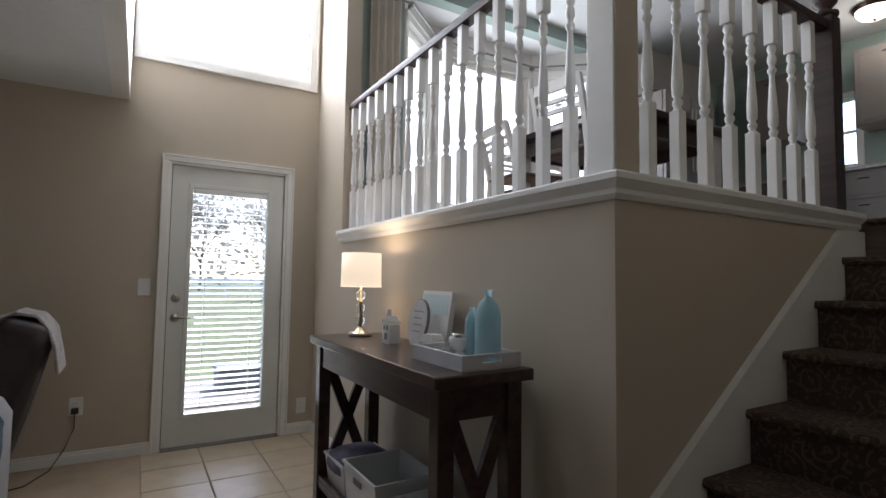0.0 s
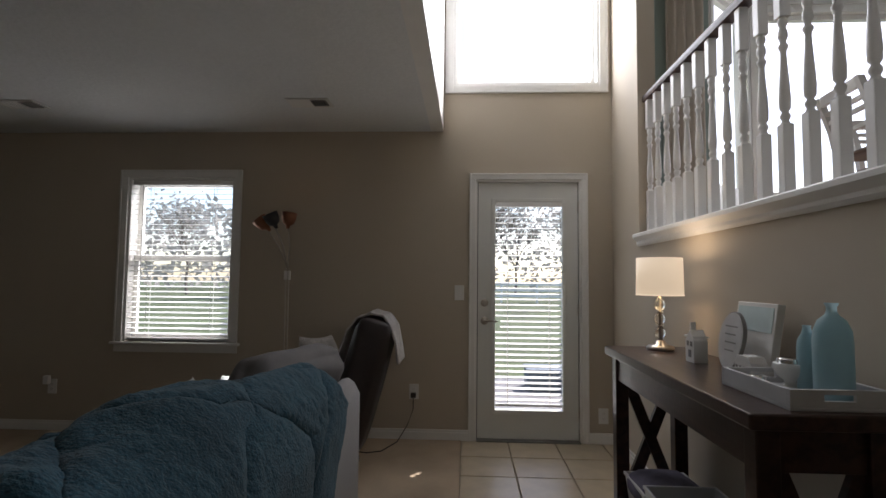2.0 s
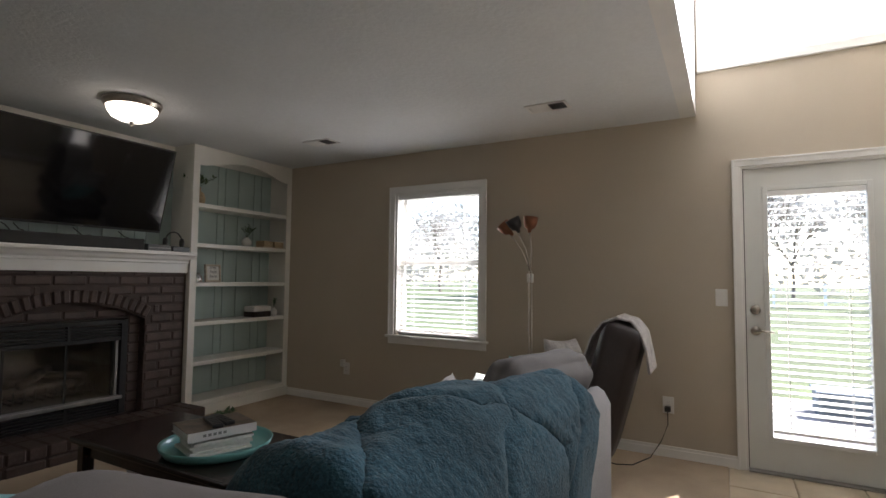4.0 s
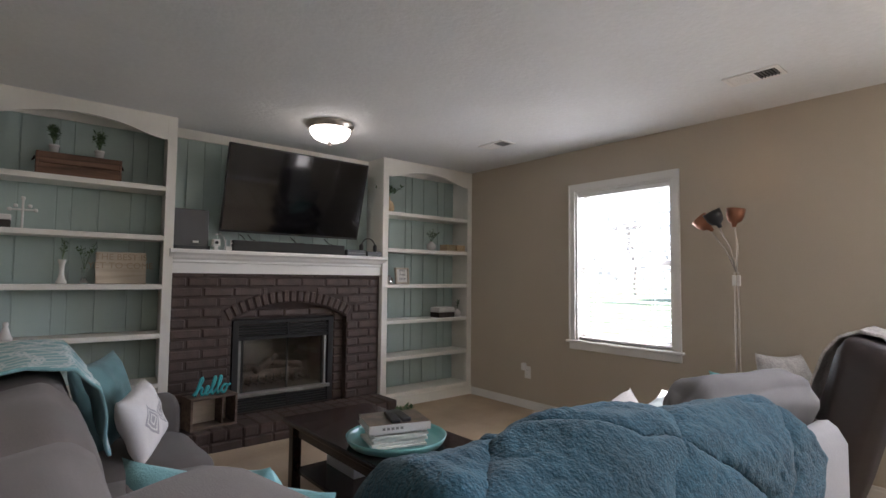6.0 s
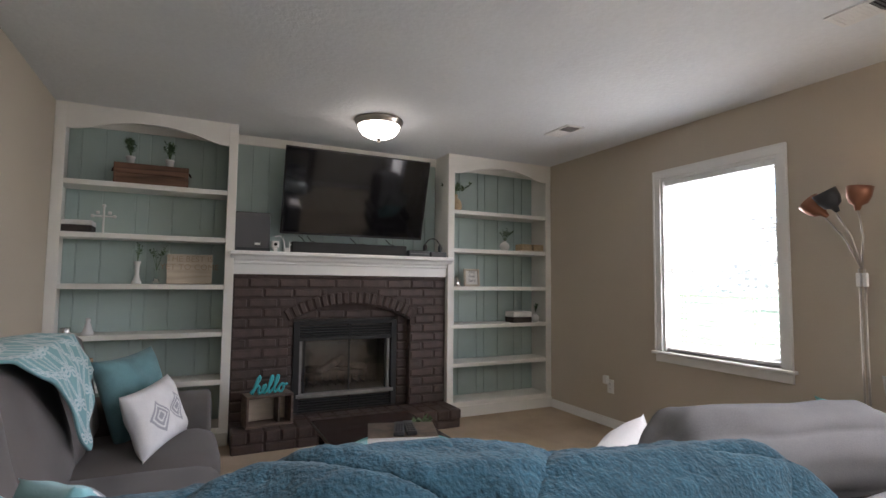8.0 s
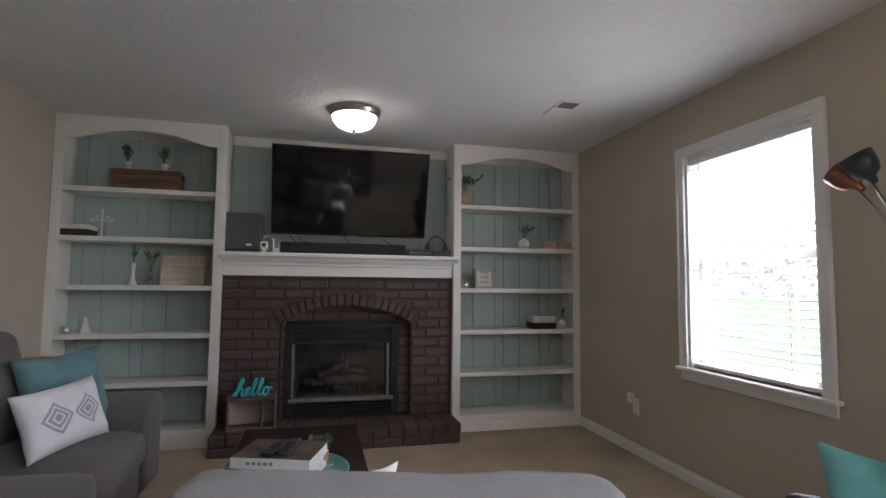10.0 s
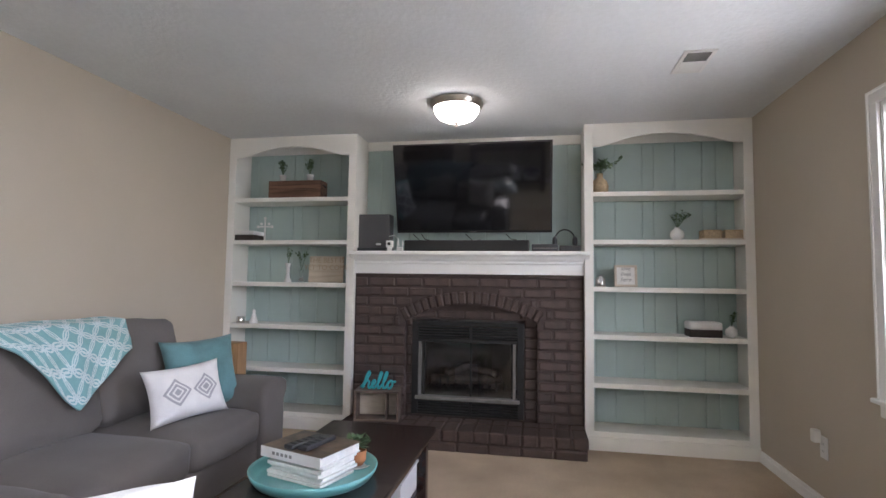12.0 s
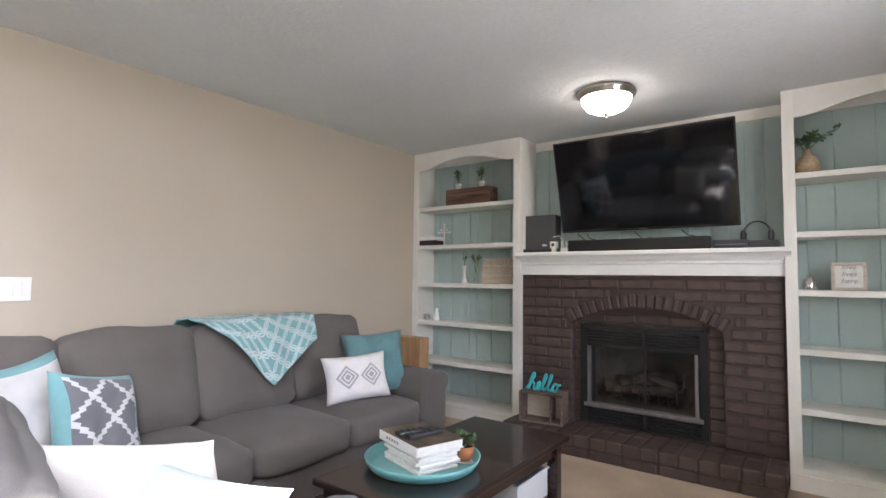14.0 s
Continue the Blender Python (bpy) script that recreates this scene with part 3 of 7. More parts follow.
structure("wall_dining", boxes(((EAST + 0.12, NORTH, UPPER - 0.3), (2.02, NORTH + T, HIGH_Z)), ((4.52, NORTH, UPPER - 0.3), (7.14, NORTH + T, HIGH_Z)),
          ((2.02, NORTH, 3.92), (4.52, NORTH + T, HIGH_Z))), GREEN, "sage green dining-room wall with a bay")
structure("ceiling", boxes(((WEST - T, -2.54, CEIL_Z), (SOFFIT - 0.1, NORTH, CEIL_Z + 0.2))), CEIL, "white textured ceiling")
structure("ceiling_edge", boxes(((SOFFIT - 0.1, -2.54, CEIL_Z), (SOFFIT, NORTH, HIGH_Z))), TRIM, "white upright edge of the lower ceiling")
structure("ceiling_high", boxes(((SOFFIT - 0.1, -2.54, HIGH_Z), (7.2, 5.9, HIGH_Z + 0.15)), ((2.02, NORTH + T, 3.92), (4.52, 5.8, HIGH_Z))), CEIL, "high white ceiling over the stairs and dining room")
structure("floor", box((WEST - T, -2.54, -0.2), (7.2, NORTH + T, -0.012)), GROUT, "floor below the tiles and carpet")
structure("floor_upper", boxes(((EAST + 0.13, HALF_Y + 0.13, UPPER - 0.25), (7.0, NORTH, UPPER)), ((2.985, -2.4, UPPER - 0.25), (7.0, HALF_Y + 0.13, UPPER)), ((2.02, NORTH, UPPER - 0.25), (4.52, 5.6, UPPER))), GREYWOOD, "floor of the upper level")
structure("carpet", box((WEST, SOUTH - 3.2, -0.012), (0.07, NORTH, 0.004)), CARPET, "beige pile carpet with vacuum streaks")


def baseboard(name, lo, hi, side):
    """A baseboard with a stepped top; side: the way it faces."""
    bm = box(lo, (hi[0], hi[1], hi[2] - 0.02))
    lo2, hi2 = Vector((lo[0], lo[1], hi[2] - 0.02)), Vector(hi)
    cut = 0.006
    if side == "s":
        lo2.y += cut
    if side == "w":
        lo2.x += cut
    if side == "n":
        hi2.y -= cut
    add_box(bm, lo2, hi2)
    structure(name, bm, TRIM, "white painted baseboard")


baseboard("baseboard_north", (-4.04, NORTH - 0.016, 0), (0.125, NORTH, 0.08), "s")
baseboard("baseboard_north_corner", (1.056, NORTH - 0.016, 0), (EAST, NORTH, 0.08), "s")
baseboard("baseboard_east", (EAST - 0.016, HALF_Y, 0), (EAST, NORTH - 0.016, 0.08), "w")
baseboard("baseboard_south", (-4.04, SOUTH, 0), (-0.83, SOUTH + 0.016, 0.08), "n")


def casing(name, x0, x1, z0, z1, w, label, y=NORTH, bottom=True, stool=False, apron=False):
    """Window or door trim round an opening in the north wall: stepped boards, mitre-free."""
    t = thing(name, (x0 + x1) / 2, y, z0, label, "trim", kind="structure")
    d = 0.018
    for nm, lo, hi in (("side_board", (x0 - w, y - d, z0 - (w if bottom and not stool else 0)), (x0, y, z1)), ("side_board", (x1, y - d, z0 - (w if bottom and not stool else 0)), (x1 + w, y, z1)),
                       ("head_board", (x0 - w, y - d, z1), (x1 + w, y, z1 + w))):
        part(nm, box(lo, hi, 0.003), TRIM, t)
    o = 0.014
    bm = boxes(((x0 - w, y - d - 0.008, z0), (x0 - w + o, y - d, z1 + w)), ((x1 + w - o, y - d - 0.008, z0), (x1 + w, y - d, z1 + w)), ((x0 - w + o, y - d - 0.008, z1 + w - o), (x1 + w - o, y - d, z1 + w)), bevel=0.002)
    part("outer_bead", bm, TRIM, t)
    if bottom and not stool:
        part("bottom_board", box((x0, y - d, z0 - w), (x1, y, z0), 0.003), TRIM, t)
        part("outer_bead", box((x0 - w, y - d - 0.008, z0 - w), (x1 + w, y - d, z0 - w + o), 0.002), TRIM, t)
    if stool:
        part("stool", box((x0 - w - 0.02, y - 0.045, z0 - 0.022), (x1 + w + 0.02, y + 0.05, z0), 0.006), TRIM, t)
        part("apron", box((x0 - w, y - 0.015, z0 - 0.022 - 0.06), (x1 + w, y, z0 - 0.022), 0.003), TRIM, t)
    return t


casing("trim_window", WX0, WX1, WZ0, WZ1, 0.062, "white painted window trim with a sill", stool=True)
casing("trim_door", DX0, DX1, 0.0, DZ1, 0.05, "white painted door trim", bottom=False)
casing("trim_high_window", UX0, UX1, UZ0, UZ1, 0.065, "white painted trim of the high window")


def sash(parent, name, x0, x1, z0, z1, y, w=0.04, d=0.03, mat=TRIM):
    f = part(name, boxes(((x0, y, z0), (x0 + w, y + d, z1)), ((x1 - w, y, z0), (x1, y + d, z1)), ((x0 + w, y, z0), (x1 - w, y + d, z0 + w)), ((x0 + w, y, z1 - w), (x1 - w, y + d, z1)), bevel=0.002), mat, parent)
    p = part("pane", box((x0 + w, y + d / 2 - 0.002, z0 + w), (x1 - w, y + d / 2 + 0.002, z1 - w)), PANE, f)
    p.visible_shadow = False
    return f


win = thing("window_1", (WX0 + WX1) / 2, NORTH + 0.08, WZ0, "white double-hung window behind a blind", "window", kind="structure")
part("jamb", boxes(((WX0, NORTH, WZ0), (WX0 + 0.02, NORTH + T, WZ1)), ((WX1 - 0.02, NORTH, WZ0), (WX1, NORTH + T, WZ1)), ((WX0 + 0.02, NORTH, WZ1 - 0.02), (WX1 - 0.02, NORTH + T, WZ1)), ((WX0 + 0.02, NORTH + 0.05, WZ0), (WX1 - 0.02, NORTH + T, WZ0 + 0.02))), TRIM, win)
sash(win, "lower_sash", WX0 + 0.02, WX1 - 0.02, WZ0 + 0.02, 1.42, NORTH + 0.075)
sash(win, "upper_sash", WX0 + 0.02, WX1 - 0.02, 1.38, WZ1 - 0.02, NORTH + 0.107)
win3 = thing("window_2", (UX0 + UX1) / 2, NORTH + 0.08, UZ0, "large fixed window high over the door", "window", kind="structure")
part("jamb", boxes(((UX0, NORTH, UZ0), (UX0 + 0.02, NORTH + T, UZ1)), ((UX1 - 0.02, NORTH, UZ0), (UX1, NORTH + T, UZ1)), ((UX0 + 0.02, NORTH, UZ1 - 0.02), (UX1 - 0.02, NORTH + T, UZ1)), ((UX0 + 0.02, NORTH, UZ0), (UX1 - 0.02, NORTH + T, UZ0 + 0.02))), TRIM, win3)
sash(win3, "sash", UX0 + 0.02, UX1 - 0.02, UZ0 + 0.02, UZ1 - 0.02, NORTH + 0.07, 0.035)


def blind(name, x0, x1, z0, z1, y, pitch, width, tilt, label, cords, sun_gap=None):
    """A horizontal blind: head rail, tilted slats, bottom rail, cords."""
    t = thing(name, (x0 + x1) / 2, y, z0, label, "blind")
    part("head_rail", box((x0, y - 0.02, z1 - 0.035), (x1, y + 0.02, z1), 0.003), BLIND, t)
    part("bottom_rail", box((x0, y - 0.018, z0), (x1, y + 0.018, z0 + 0.018), 0.004), BLIND, t)
    bm = box((x0, -width / 2, -0.0015), (x1, width / 2, 0.0015))
    bmesh.ops.rotate(bm, verts=bm.verts, cent=(0, 0, 0), matrix=Matrix.Rotation(radians(tilt), 3, "X"))
    bmesh.ops.translate(bm, verts=bm.verts, vec=(-(x0 + x1) / 2, 0, 0))
    me = bpy.data.meshes.new("slat")
    bm.to_mesh(me)
    bm.free()
    me.materials.append(BLIND)
    z = z0 + 0.03 + width * 0.4
    while z < z1 - 0.05:
        s = new("slat", me)
        s.parent = t
        s.location = (0, 0, z - z0)
        if sun_gap and sun_gap[0] < z < sun_gap[1]:            # slats shortened at one end, an added gap for the floor's sun spot
            s.location.x, s.scale.x = 0.02, 0.925
        z += pitch
    for c in cords:
        part("ladder_cord", boxes(((c - 0.0015, y - width / 2, z0 + 0.01), (c + 0.0015, y - width / 2 + 0.002, z1 - 0.03)), ((c - 0.0015, y + width / 2 - 0.002, z0 + 0.01), (c + 0.0015, y + width / 2, z1 - 0.03))), BLIND, t)
    return t


bl = blind("window_blind", WX0 + 0.025, WX1 - 0.025, WZ0 + 0.012, WZ1 - 0.022, NORTH + 0.035, 0.0425, 0.05, 9, "white horizontal slat blind in the window", (WX0 + 0.18, WX1 - 0.18))
part("wand", tube([(WX0 + 0.12, NORTH + 0.004, WZ1 - 0.06), (WX0 + 0.125, NORTH + 0.002, 1.15)], 0.004, 6), BLIND, bl)

# the glazed door
door = thing("door_1", (DX0 + DX1) / 2, NORTH + 0.04, 0.0, "white glazed back door with a built-in blind", "door", kind="structure")
part("jamb", boxes(((DX0, NORTH, 0), (DX0 + 0.015, NORTH + T, DZ1)), ((DX1 - 0.015, NORTH, 0), (DX1, NORTH + T, DZ1)), ((DX0 + 0.015, NORTH, DZ1 - 0.015), (DX1 - 0.015, NORTH + T, DZ1))), TRIM, door)
sx0, sx1, gx0, gx1, gz0, gz1, dy = DX0 + 0.021, DX1 - 0.020, 0.333, 0.862, 0.232, 1.872, NORTH + 0.028
part("slab", boxes(((sx0, dy, 0.012), (gx0, dy + 0.044, 2.028)), ((gx1, dy, 0.012), (sx1, dy + 0.044, 2.028)), ((gx0, dy, 0.012), (gx1, dy + 0.044, gz0)), ((gx0, dy, gz1), (gx1, dy + 0.044, 2.028))), DOORW, door)
w = 0.03
part("glazing_frame", boxes(((gx0 - w, dy - 0.012, gz0 - w), (gx0, dy - 0.001, gz1 + w)), ((gx1, dy - 0.012, gz0 - w), (gx1 + w, dy - 0.001, gz1 + w)), ((gx0, dy - 0.012, gz0 - w), (gx1, dy - 0.001, gz0)), ((gx0, dy - 0.012, gz1), (gx1, dy - 0.001, gz1 + w)), bevel=0.004), DOORW, door)
p = part("pane", box((gx0, dy + 0.034, gz0), (gx1, dy + 0.038, gz1)), PANE, door)
p.visible_shadow = False
# black strips paint in the shade of the gaps beside the slab
part("weatherstrip", boxes(((DX0 + 0.0152, dy + 0.010, 0.012), (sx0 - 0.0002, dy + 0.034, 2.028)), ((sx1 + 0.0002, dy + 0.010, 0.012), (DX1 - 0.0152, dy + 0.034, 2.028))), BLACK, door, "black strips standing in for the shaded gaps beside the door")
part("threshold", box((DX0 + 0.015, NORTH - 0.03, -0.006), (DX1 - 0.015, NORTH + T, 0.010), 0.003), STEEL, door)
for hz in (0.22, 1.02, 1.83):
    part("hinge", box((sx1 - 0.004, dy - 0.012, hz - 0.045), (sx1 + 0.012, dy + 0.002, hz + 0.045), 0.003), NICKEL, door)
lv = part("handle", lathe([(0, 0), (0.031, 0.0), (0.031, 0.006), (0.02, 0.012), (0.011, 0.016), (0.011, 0.045), (0, 0.046)]), NICKEL, None, smooth=True)
lv.parent, lv.matrix_local = door, pose(0.249 - door.location.x, dy - door.location.y, 0.924, 90, 0, 0)
part("lever", tube([(0.249, dy - 0.042, 0.924), (0.30, dy - 0.046, 0.926), (0.352, dy - 0.040, 0.921)], [0.009, 0.008, 0.006], 8), NICKEL, door, smooth=True)
db = part("deadbolt", lathe([(0, 0), (0.03, 0.0), (0.03, 0.010), (0.024, 0.016), (0, 0.018)]), NICKEL, None, smooth=True)
db.parent, db.matrix_local = door, pose(0.249 - door.location.x, dy - door.location.y, 1.066, 90, 0, 0)
part("thumb_turn", box((0.245, dy - 0.034, 1.048), (0.253, dy - 0.015, 1.084), 0.002), NICKEL, door)
blind("door_blind", gx0 + 0.004, gx1 - 0.004, gz0 + 0.03, gz1 - 0.004, dy + 0.008, 0.0435, 0.046, 11, "white slat blind on the back door", (gx0 + 0.1, gx1 - 0.1), (0.84, 0.96))

# floor tiles by the door and along the walkway
bm = bmesh.new()
add_box(bm, (-0.1765, -0.1765, -0.014), (0.1765, 0.1765, 0.0), 0.004, 1)
tile_me = bpy.data.meshes.new("tile")
bm.to_mesh(tile_me)
bm.free()
tile_me.materials.append(TILE)
floor_ob = bpy.data.objects["floor"]
tx = 0.07 + 0.18
while tx < 1.4:
    ty = NORTH - 0.18
    while ty > -2.3:
        if not (tx > 1.05 and ty < 1.9):
            t_ = new("tile", tile_me)
            t_.parent = floor_ob
            t_.location = (tx, ty, 0.0)
        ty -= 0.36
    tx += 0.36

# balustrade: moulded cap, corner column, newel, rails and turned balusters
cap = thing("balustrade_cap", EAST, 3.2, UPPER - 0.06, "white moulded cap on the half wall", "cap", kind="structure")
prof = ((-0.008, -0.075), (-0.020, -0.060), (-0.020, -0.045), (-0.034, -0.030), (-0.045, -0.018), (-0.045, 0.0), (-0.040, 0.006), (0.165, 0.006), (0.165, -0.005), (-0.001, -0.005), (-0.001, -0.075))
bm = bmesh.new()
zc = UPPER + 0.012
rows_ = []
for px, pz in prof:
    rows_.append([bm.verts.new((EAST + px, 4.46, zc + pz)), bm.verts.new((EAST + px, HALF_Y + px, zc + pz)), bm.verts.new((2.93, HALF_Y + px, zc + pz))])
for a, b in zip(rows_, rows_[1:] + rows_[:1]):
    for k in (0, 1):
        bm.faces.new((a[k], a[k + 1], b[k + 1], b[k]))
bmesh.ops.recalc_face_normals(bm, faces=bm.faces)
part("moulding", bm, TRIM, cap)
column = thing("corner_column", EAST + 0.065, HALF_Y + 0.06, UPPER, "square painted column at the balustrade corner", "column", kind="structure")
part("shaft", box((EAST + 0.005, HALF_Y + 0.005, UPPER + 0.018), (EAST + 0.118, HALF_Y + 0.118, HIGH_Z), 0.004), TRIM, column)
# thin slab in the wall's beige over the column's south face
part("painted_side", box((EAST + 0.007, HALF_Y + 0.001, UPPER + 0.018), (EAST + 0.116, HALF_Y + 0.0045, HIGH_Z)), WALL, column, "thin beige slab on the column's south face")

RAIL_Z = UPPER + 0.93


def baluster_mesh():
    bm = bmesh.new()
    s = 0.021
    add_box(bm, (-s, -s, 0.0), (s, s, 0.285), 0.003, 1)
    add_box(bm, (-s, -s, 0.70), (s, s, 0.895), 0.003, 1)
    prof_ = [(0.020, 0.285), (0.012, 0.298), (0.018, 0.310), (0.018, 0.322), (0.011, 0.332), (0.019, 0.345), (0.0205, 0.385), (0.018, 0.44), (0.0125, 0.52), (0.0105, 0.56), (0.012, 0.572), (0.0175, 0.582), (0.0175, 0.592),
             (0.011, 0.60), (0.012, 0.612), (0.018, 0.625), (0.0165, 0.645), (0.011, 0.662), (0.017, 0.675), (0.017, 0.686), (0.013, 0.70)]
    add_lathe(bm, prof_, (0, 0, 0), 12)
    bmesh.ops.recalc_face_normals(bm, faces=bm.faces)
    me = bpy.data.meshes.new("baluster")
    bm.to_mesh(me)
    bm.free()
    for p_ in me.polygons:
        p_.use_smooth = 0.286 < p_.center.z < 0.699
    me.materials.append(TRIM)
    return me


rail = thing("balustrade", EAST + 0.06, HALF_Y + 0.06, UPPER + 0.018, "white turned balusters under a dark stained handrail", "balustrade", kind="structure")
bal_me = baluster_mesh()
spots = [(EAST + 0.062, HALF_Y + 0.12 + 2.315 * (k + 0.9) / 16.2) for k in range(16)] + [(EAST + 0.118 + 1.43 * (k + 0.75) / 8.6, HALF_Y + 0.062) for k in range(8)]
for bx_, by_ in spots:
    b_ = new("baluster", bal_me)
    b_.parent = rail
    b_.location = Vector((bx_, by_, UPPER + 0.018)) - rail.location
hr = [(-0.030, 0.0), (0.030, 0.0), (0.033, 0.018), (0.030, 0.040), (0.016, 0.052), (-0.016, 0.052), (-0.030, 0.040), (-0.033, 0.018)]
part("handrail", prism([(EAST + 0.062 + a, RAIL_Z - 0.018 + b) for a, b in hr], "y", HALF_Y + 0.118, 4.46), RAILWOOD, rail, "dark stained handrail")
part("handrail", prism([(HALF_Y + 0.062 + a, RAIL_Z - 0.018 + b) for a, b in hr], "x", EAST + 0.118, 2.80), RAILWOOD, rail, "dark stained handrail")
newel = thing("newel_post", 2.84, HALF_Y + 0.062, UPPER, "dark stained turned newel post at the stair head", "post")
part("shaft", box((2.795, HALF_Y + 0.017, UPPER), (2.885, HALF_Y + 0.107, UPPER + 0.98), 0.005), RAILWOOD, newel)
part("finial", lathe([(0.045, 0), (0.055, 0.01), (0.055, 0.025), (0.03, 0.035), (0.028, 0.05), (0.05, 0.075), (0.056, 0.10), (0.045, 0.13), (0.02, 0.15), (0, 0.155)], (2.84, HALF_Y + 0.062, UPPER + 0.98), 16), RAILWOOD, newel, smooth=True)

# stairs with patterned carpet, skirt board
RISE, RUN, X1 = 0.1925, 0.267, 1.10
stairs = thing("stairs", 1.9, 1.45, 0.0, "carpeted stairs with a brown scroll pattern", "stairs", kind="structure")
for k in range(8):
    xk, zk = X1 + RUN * k, RISE * (k + 1)
    nose = [(xk + 0.028, zk - RISE), (xk + 0.028, zk - 0.034), (xk + 0.008, zk - 0.032), (xk, zk - 0.02), (xk + 0.001, zk - 0.008), (xk + 0.010, zk), (xk + RUN + 0.03, zk), (xk + RUN + 0.03, zk - RISE)]
    bm = bmesh.new()
    uvl = bm.loops.layers.uv.new("UVMap")
    # the tread and riser as one strip, so that the pattern runs over the nosing
    ys = [0.935, HALF_Y - 0.025]
    run_len, cols = 0.0, []
    for i, q in enumerate(nose):
        if i:
            run_len += math.dist(q, nose[i - 1])
        cols.append((run_len, [bm.verts.new((q[0], yy, q[1])) for yy in ys]))
    for (l0, a), (l1, b) in zip(cols, cols[1:]):
        f = bm.faces.new((a[0], a[1], b[1], b[0]))
        for loop, uvc in zip(f.loops, ((ys[0], l0), (ys[1], l0), (ys[1], l1), (ys[0], l1))):
            loop[uvl].uv = (uvc[0], uvc[1] + k * 0.4137)
    for side in (0, 1):
        bm.faces.new([c[1][side] for c in cols])
    bmesh.ops.recalc_face_normals(bm, faces=bm.faces)
    part("step", bm, STAIRCARPET, stairs)
def stair_line(x):
    return RISE / RUN * (x - X1) + RISE
sk = [(0.93, 0.0), (1.25, 0.0), (2.96, stair_line(2.72)), (2.96, UPPER - 0.066), (2.72, UPPER - 0.066), (0.93, stair_line(0.93) + 0.16)]
part("skirt_board", prism(sk, "y", HALF_Y - 0.023, HALF_Y - 0.002), TRIM, stairs, "white painted skirt board")
slope = math.atan2(RISE, RUN)
bead = [(0.93, stair_line(0.93) + 0.13), (2.74, UPPER - 0.07), (2.72, UPPER - 0.066), (0.93, stair_line(0.93) + 0.16)]
part("skirt_bead", prism(bead, "y", HALF_Y - 0.030, HALF_Y - 0.0235), TRIM, stairs)

# ---------------------------------------------------------------- fireplace wall
FACE = -4.105          # brick face
FRONT = -4.06          # bookcase fronts
YC, IR, ORAD, ZC = 3.02, 1.05, 1.16, -0.012
HALF = 0.525
fire = thing("fireplace", FACE, YC, 0.0, "dark brown painted brick fireplace with an arched opening", "fireplace", kind="structure")


def arc(radius, half, n=18):
    """Points (y, z) along the arch from south to north."""
    a = math.asin(min(1, half / radius))
    return [(YC + radius * math.sin(-a + 2 * a * k / n), ZC + radius * math.cos(-a + 2 * a * k / n)) for k in range(n + 1)]


outline = [(2.068, 0.0), (2.068, 1.28), (3.892, 1.28), (3.892, 0.0), (YC + HALF, 0.0)] + arc(IR, HALF)[::-1] + [(YC - HALF, 0.0)]
part("mortar_bed", prism(outline, "x", WEST + 0.002, FACE - 0.008), MORTAR, fire)
part("recess_wall", boxes(((-4.35, YC - HALF, 0), (-4.182, 2.543, 1.02)), ((-4.35, 3.443, 0), (-4.182, YC + HALF, 1.02)), ((-4.35, 2.543, 0.915), (-4.182, 3.443, 1.04)), ((-4.35, 2.543, 0), (-4.182, 3.443, 0.15))), MORTAR, fire)

brick_cache = {}


def brick(parent, lo, hi, m=None, jitter=0.0):
    """One brick between two corners; alike sizes share a mesh."""
    size = tuple(round(b - a, 3) for a, b in zip(lo, hi))
    if size not in brick_cache:
        bm = bmesh.new()
        add_box(bm, [-s / 2 for s in size], [s / 2 for s in size], min(0.009, min(size) * 0.2), 1)
        me = bpy.data.meshes.new("brick")
        bm.to_mesh(me)
        bm.free()
        me.materials.append(BRICK)
        brick_cache[size] = me
    ob = new("brick", brick_cache[size])
    ob.parent = parent
    mid = Vector([(a + b) / 2 for a, b in zip(lo, hi)])
    if m is None:
        ob.location = mid - place_of(parent) + Vector((random.uniform(-jitter, jitter), 0, 0))
        ob.rotation_euler = (random.uniform(-0.008, 0.008), random.uniform(-0.006, 0.006), random.uniform(-0.006, 0.006))
    else:
        ob.matrix_local = Matrix.Translation(-place_of(parent)) @ m
    return ob


PITCH, LENGTH, J = 0.0786, 0.228, 0.011
random.seed(4)
row, z = 0, 0.158
while z < 1.265:
    zt = min(z + PITCH - J, 1.278)
    start = 2.072 - (LENGTH / 2 if row % 2 else 0)
    y = start
    while y < 3.888:
        a, b = max(y, 2.072), min(y + LENGTH - J, 3.888)
        zm = (z + zt) / 2
        if zm < 0.93:
            hl = HALF + (0.0 if zm < 0.86 else 0.045)
        else:
            hl = math.sqrt(max(0.0, (ORAD + 0.012) ** 2 - (zt - ZC - 0.03) ** 2))
            hl = min(hl, HALF + 0.065)
        for p0, p1 in ((a, min(b, YC - hl)), (max(a, YC + hl), b)) if hl > 0.03 else ((a, b),):
            if p1 - p0 > 0.035:
                brick(fire, (FACE - 0.05, p0, z), (FACE, p1, zt), jitter=0.0035)
        y += LENGTH
    z += PITCH
    row += 1
n_arch = 19
a_end = math.asin(HALF / IR)
for k in range(n_arch):
    ang = -a_end + 2 * a_end * (k + 0.5) / n_arch
    rm = (IR + ORAD) / 2 + 0.002
    m_ = Matrix.Translation((FACE - 0.022, YC + rm * math.sin(ang), ZC + rm * math.cos(ang))) @ Matrix.Rotation(-ang, 4, "X")
    wd = 2 * a_end * IR / n_arch - 0.009
    brick(fire, (-0.03, -wd / 2, -0.05), (0.03, wd / 2, 0.05), m_)
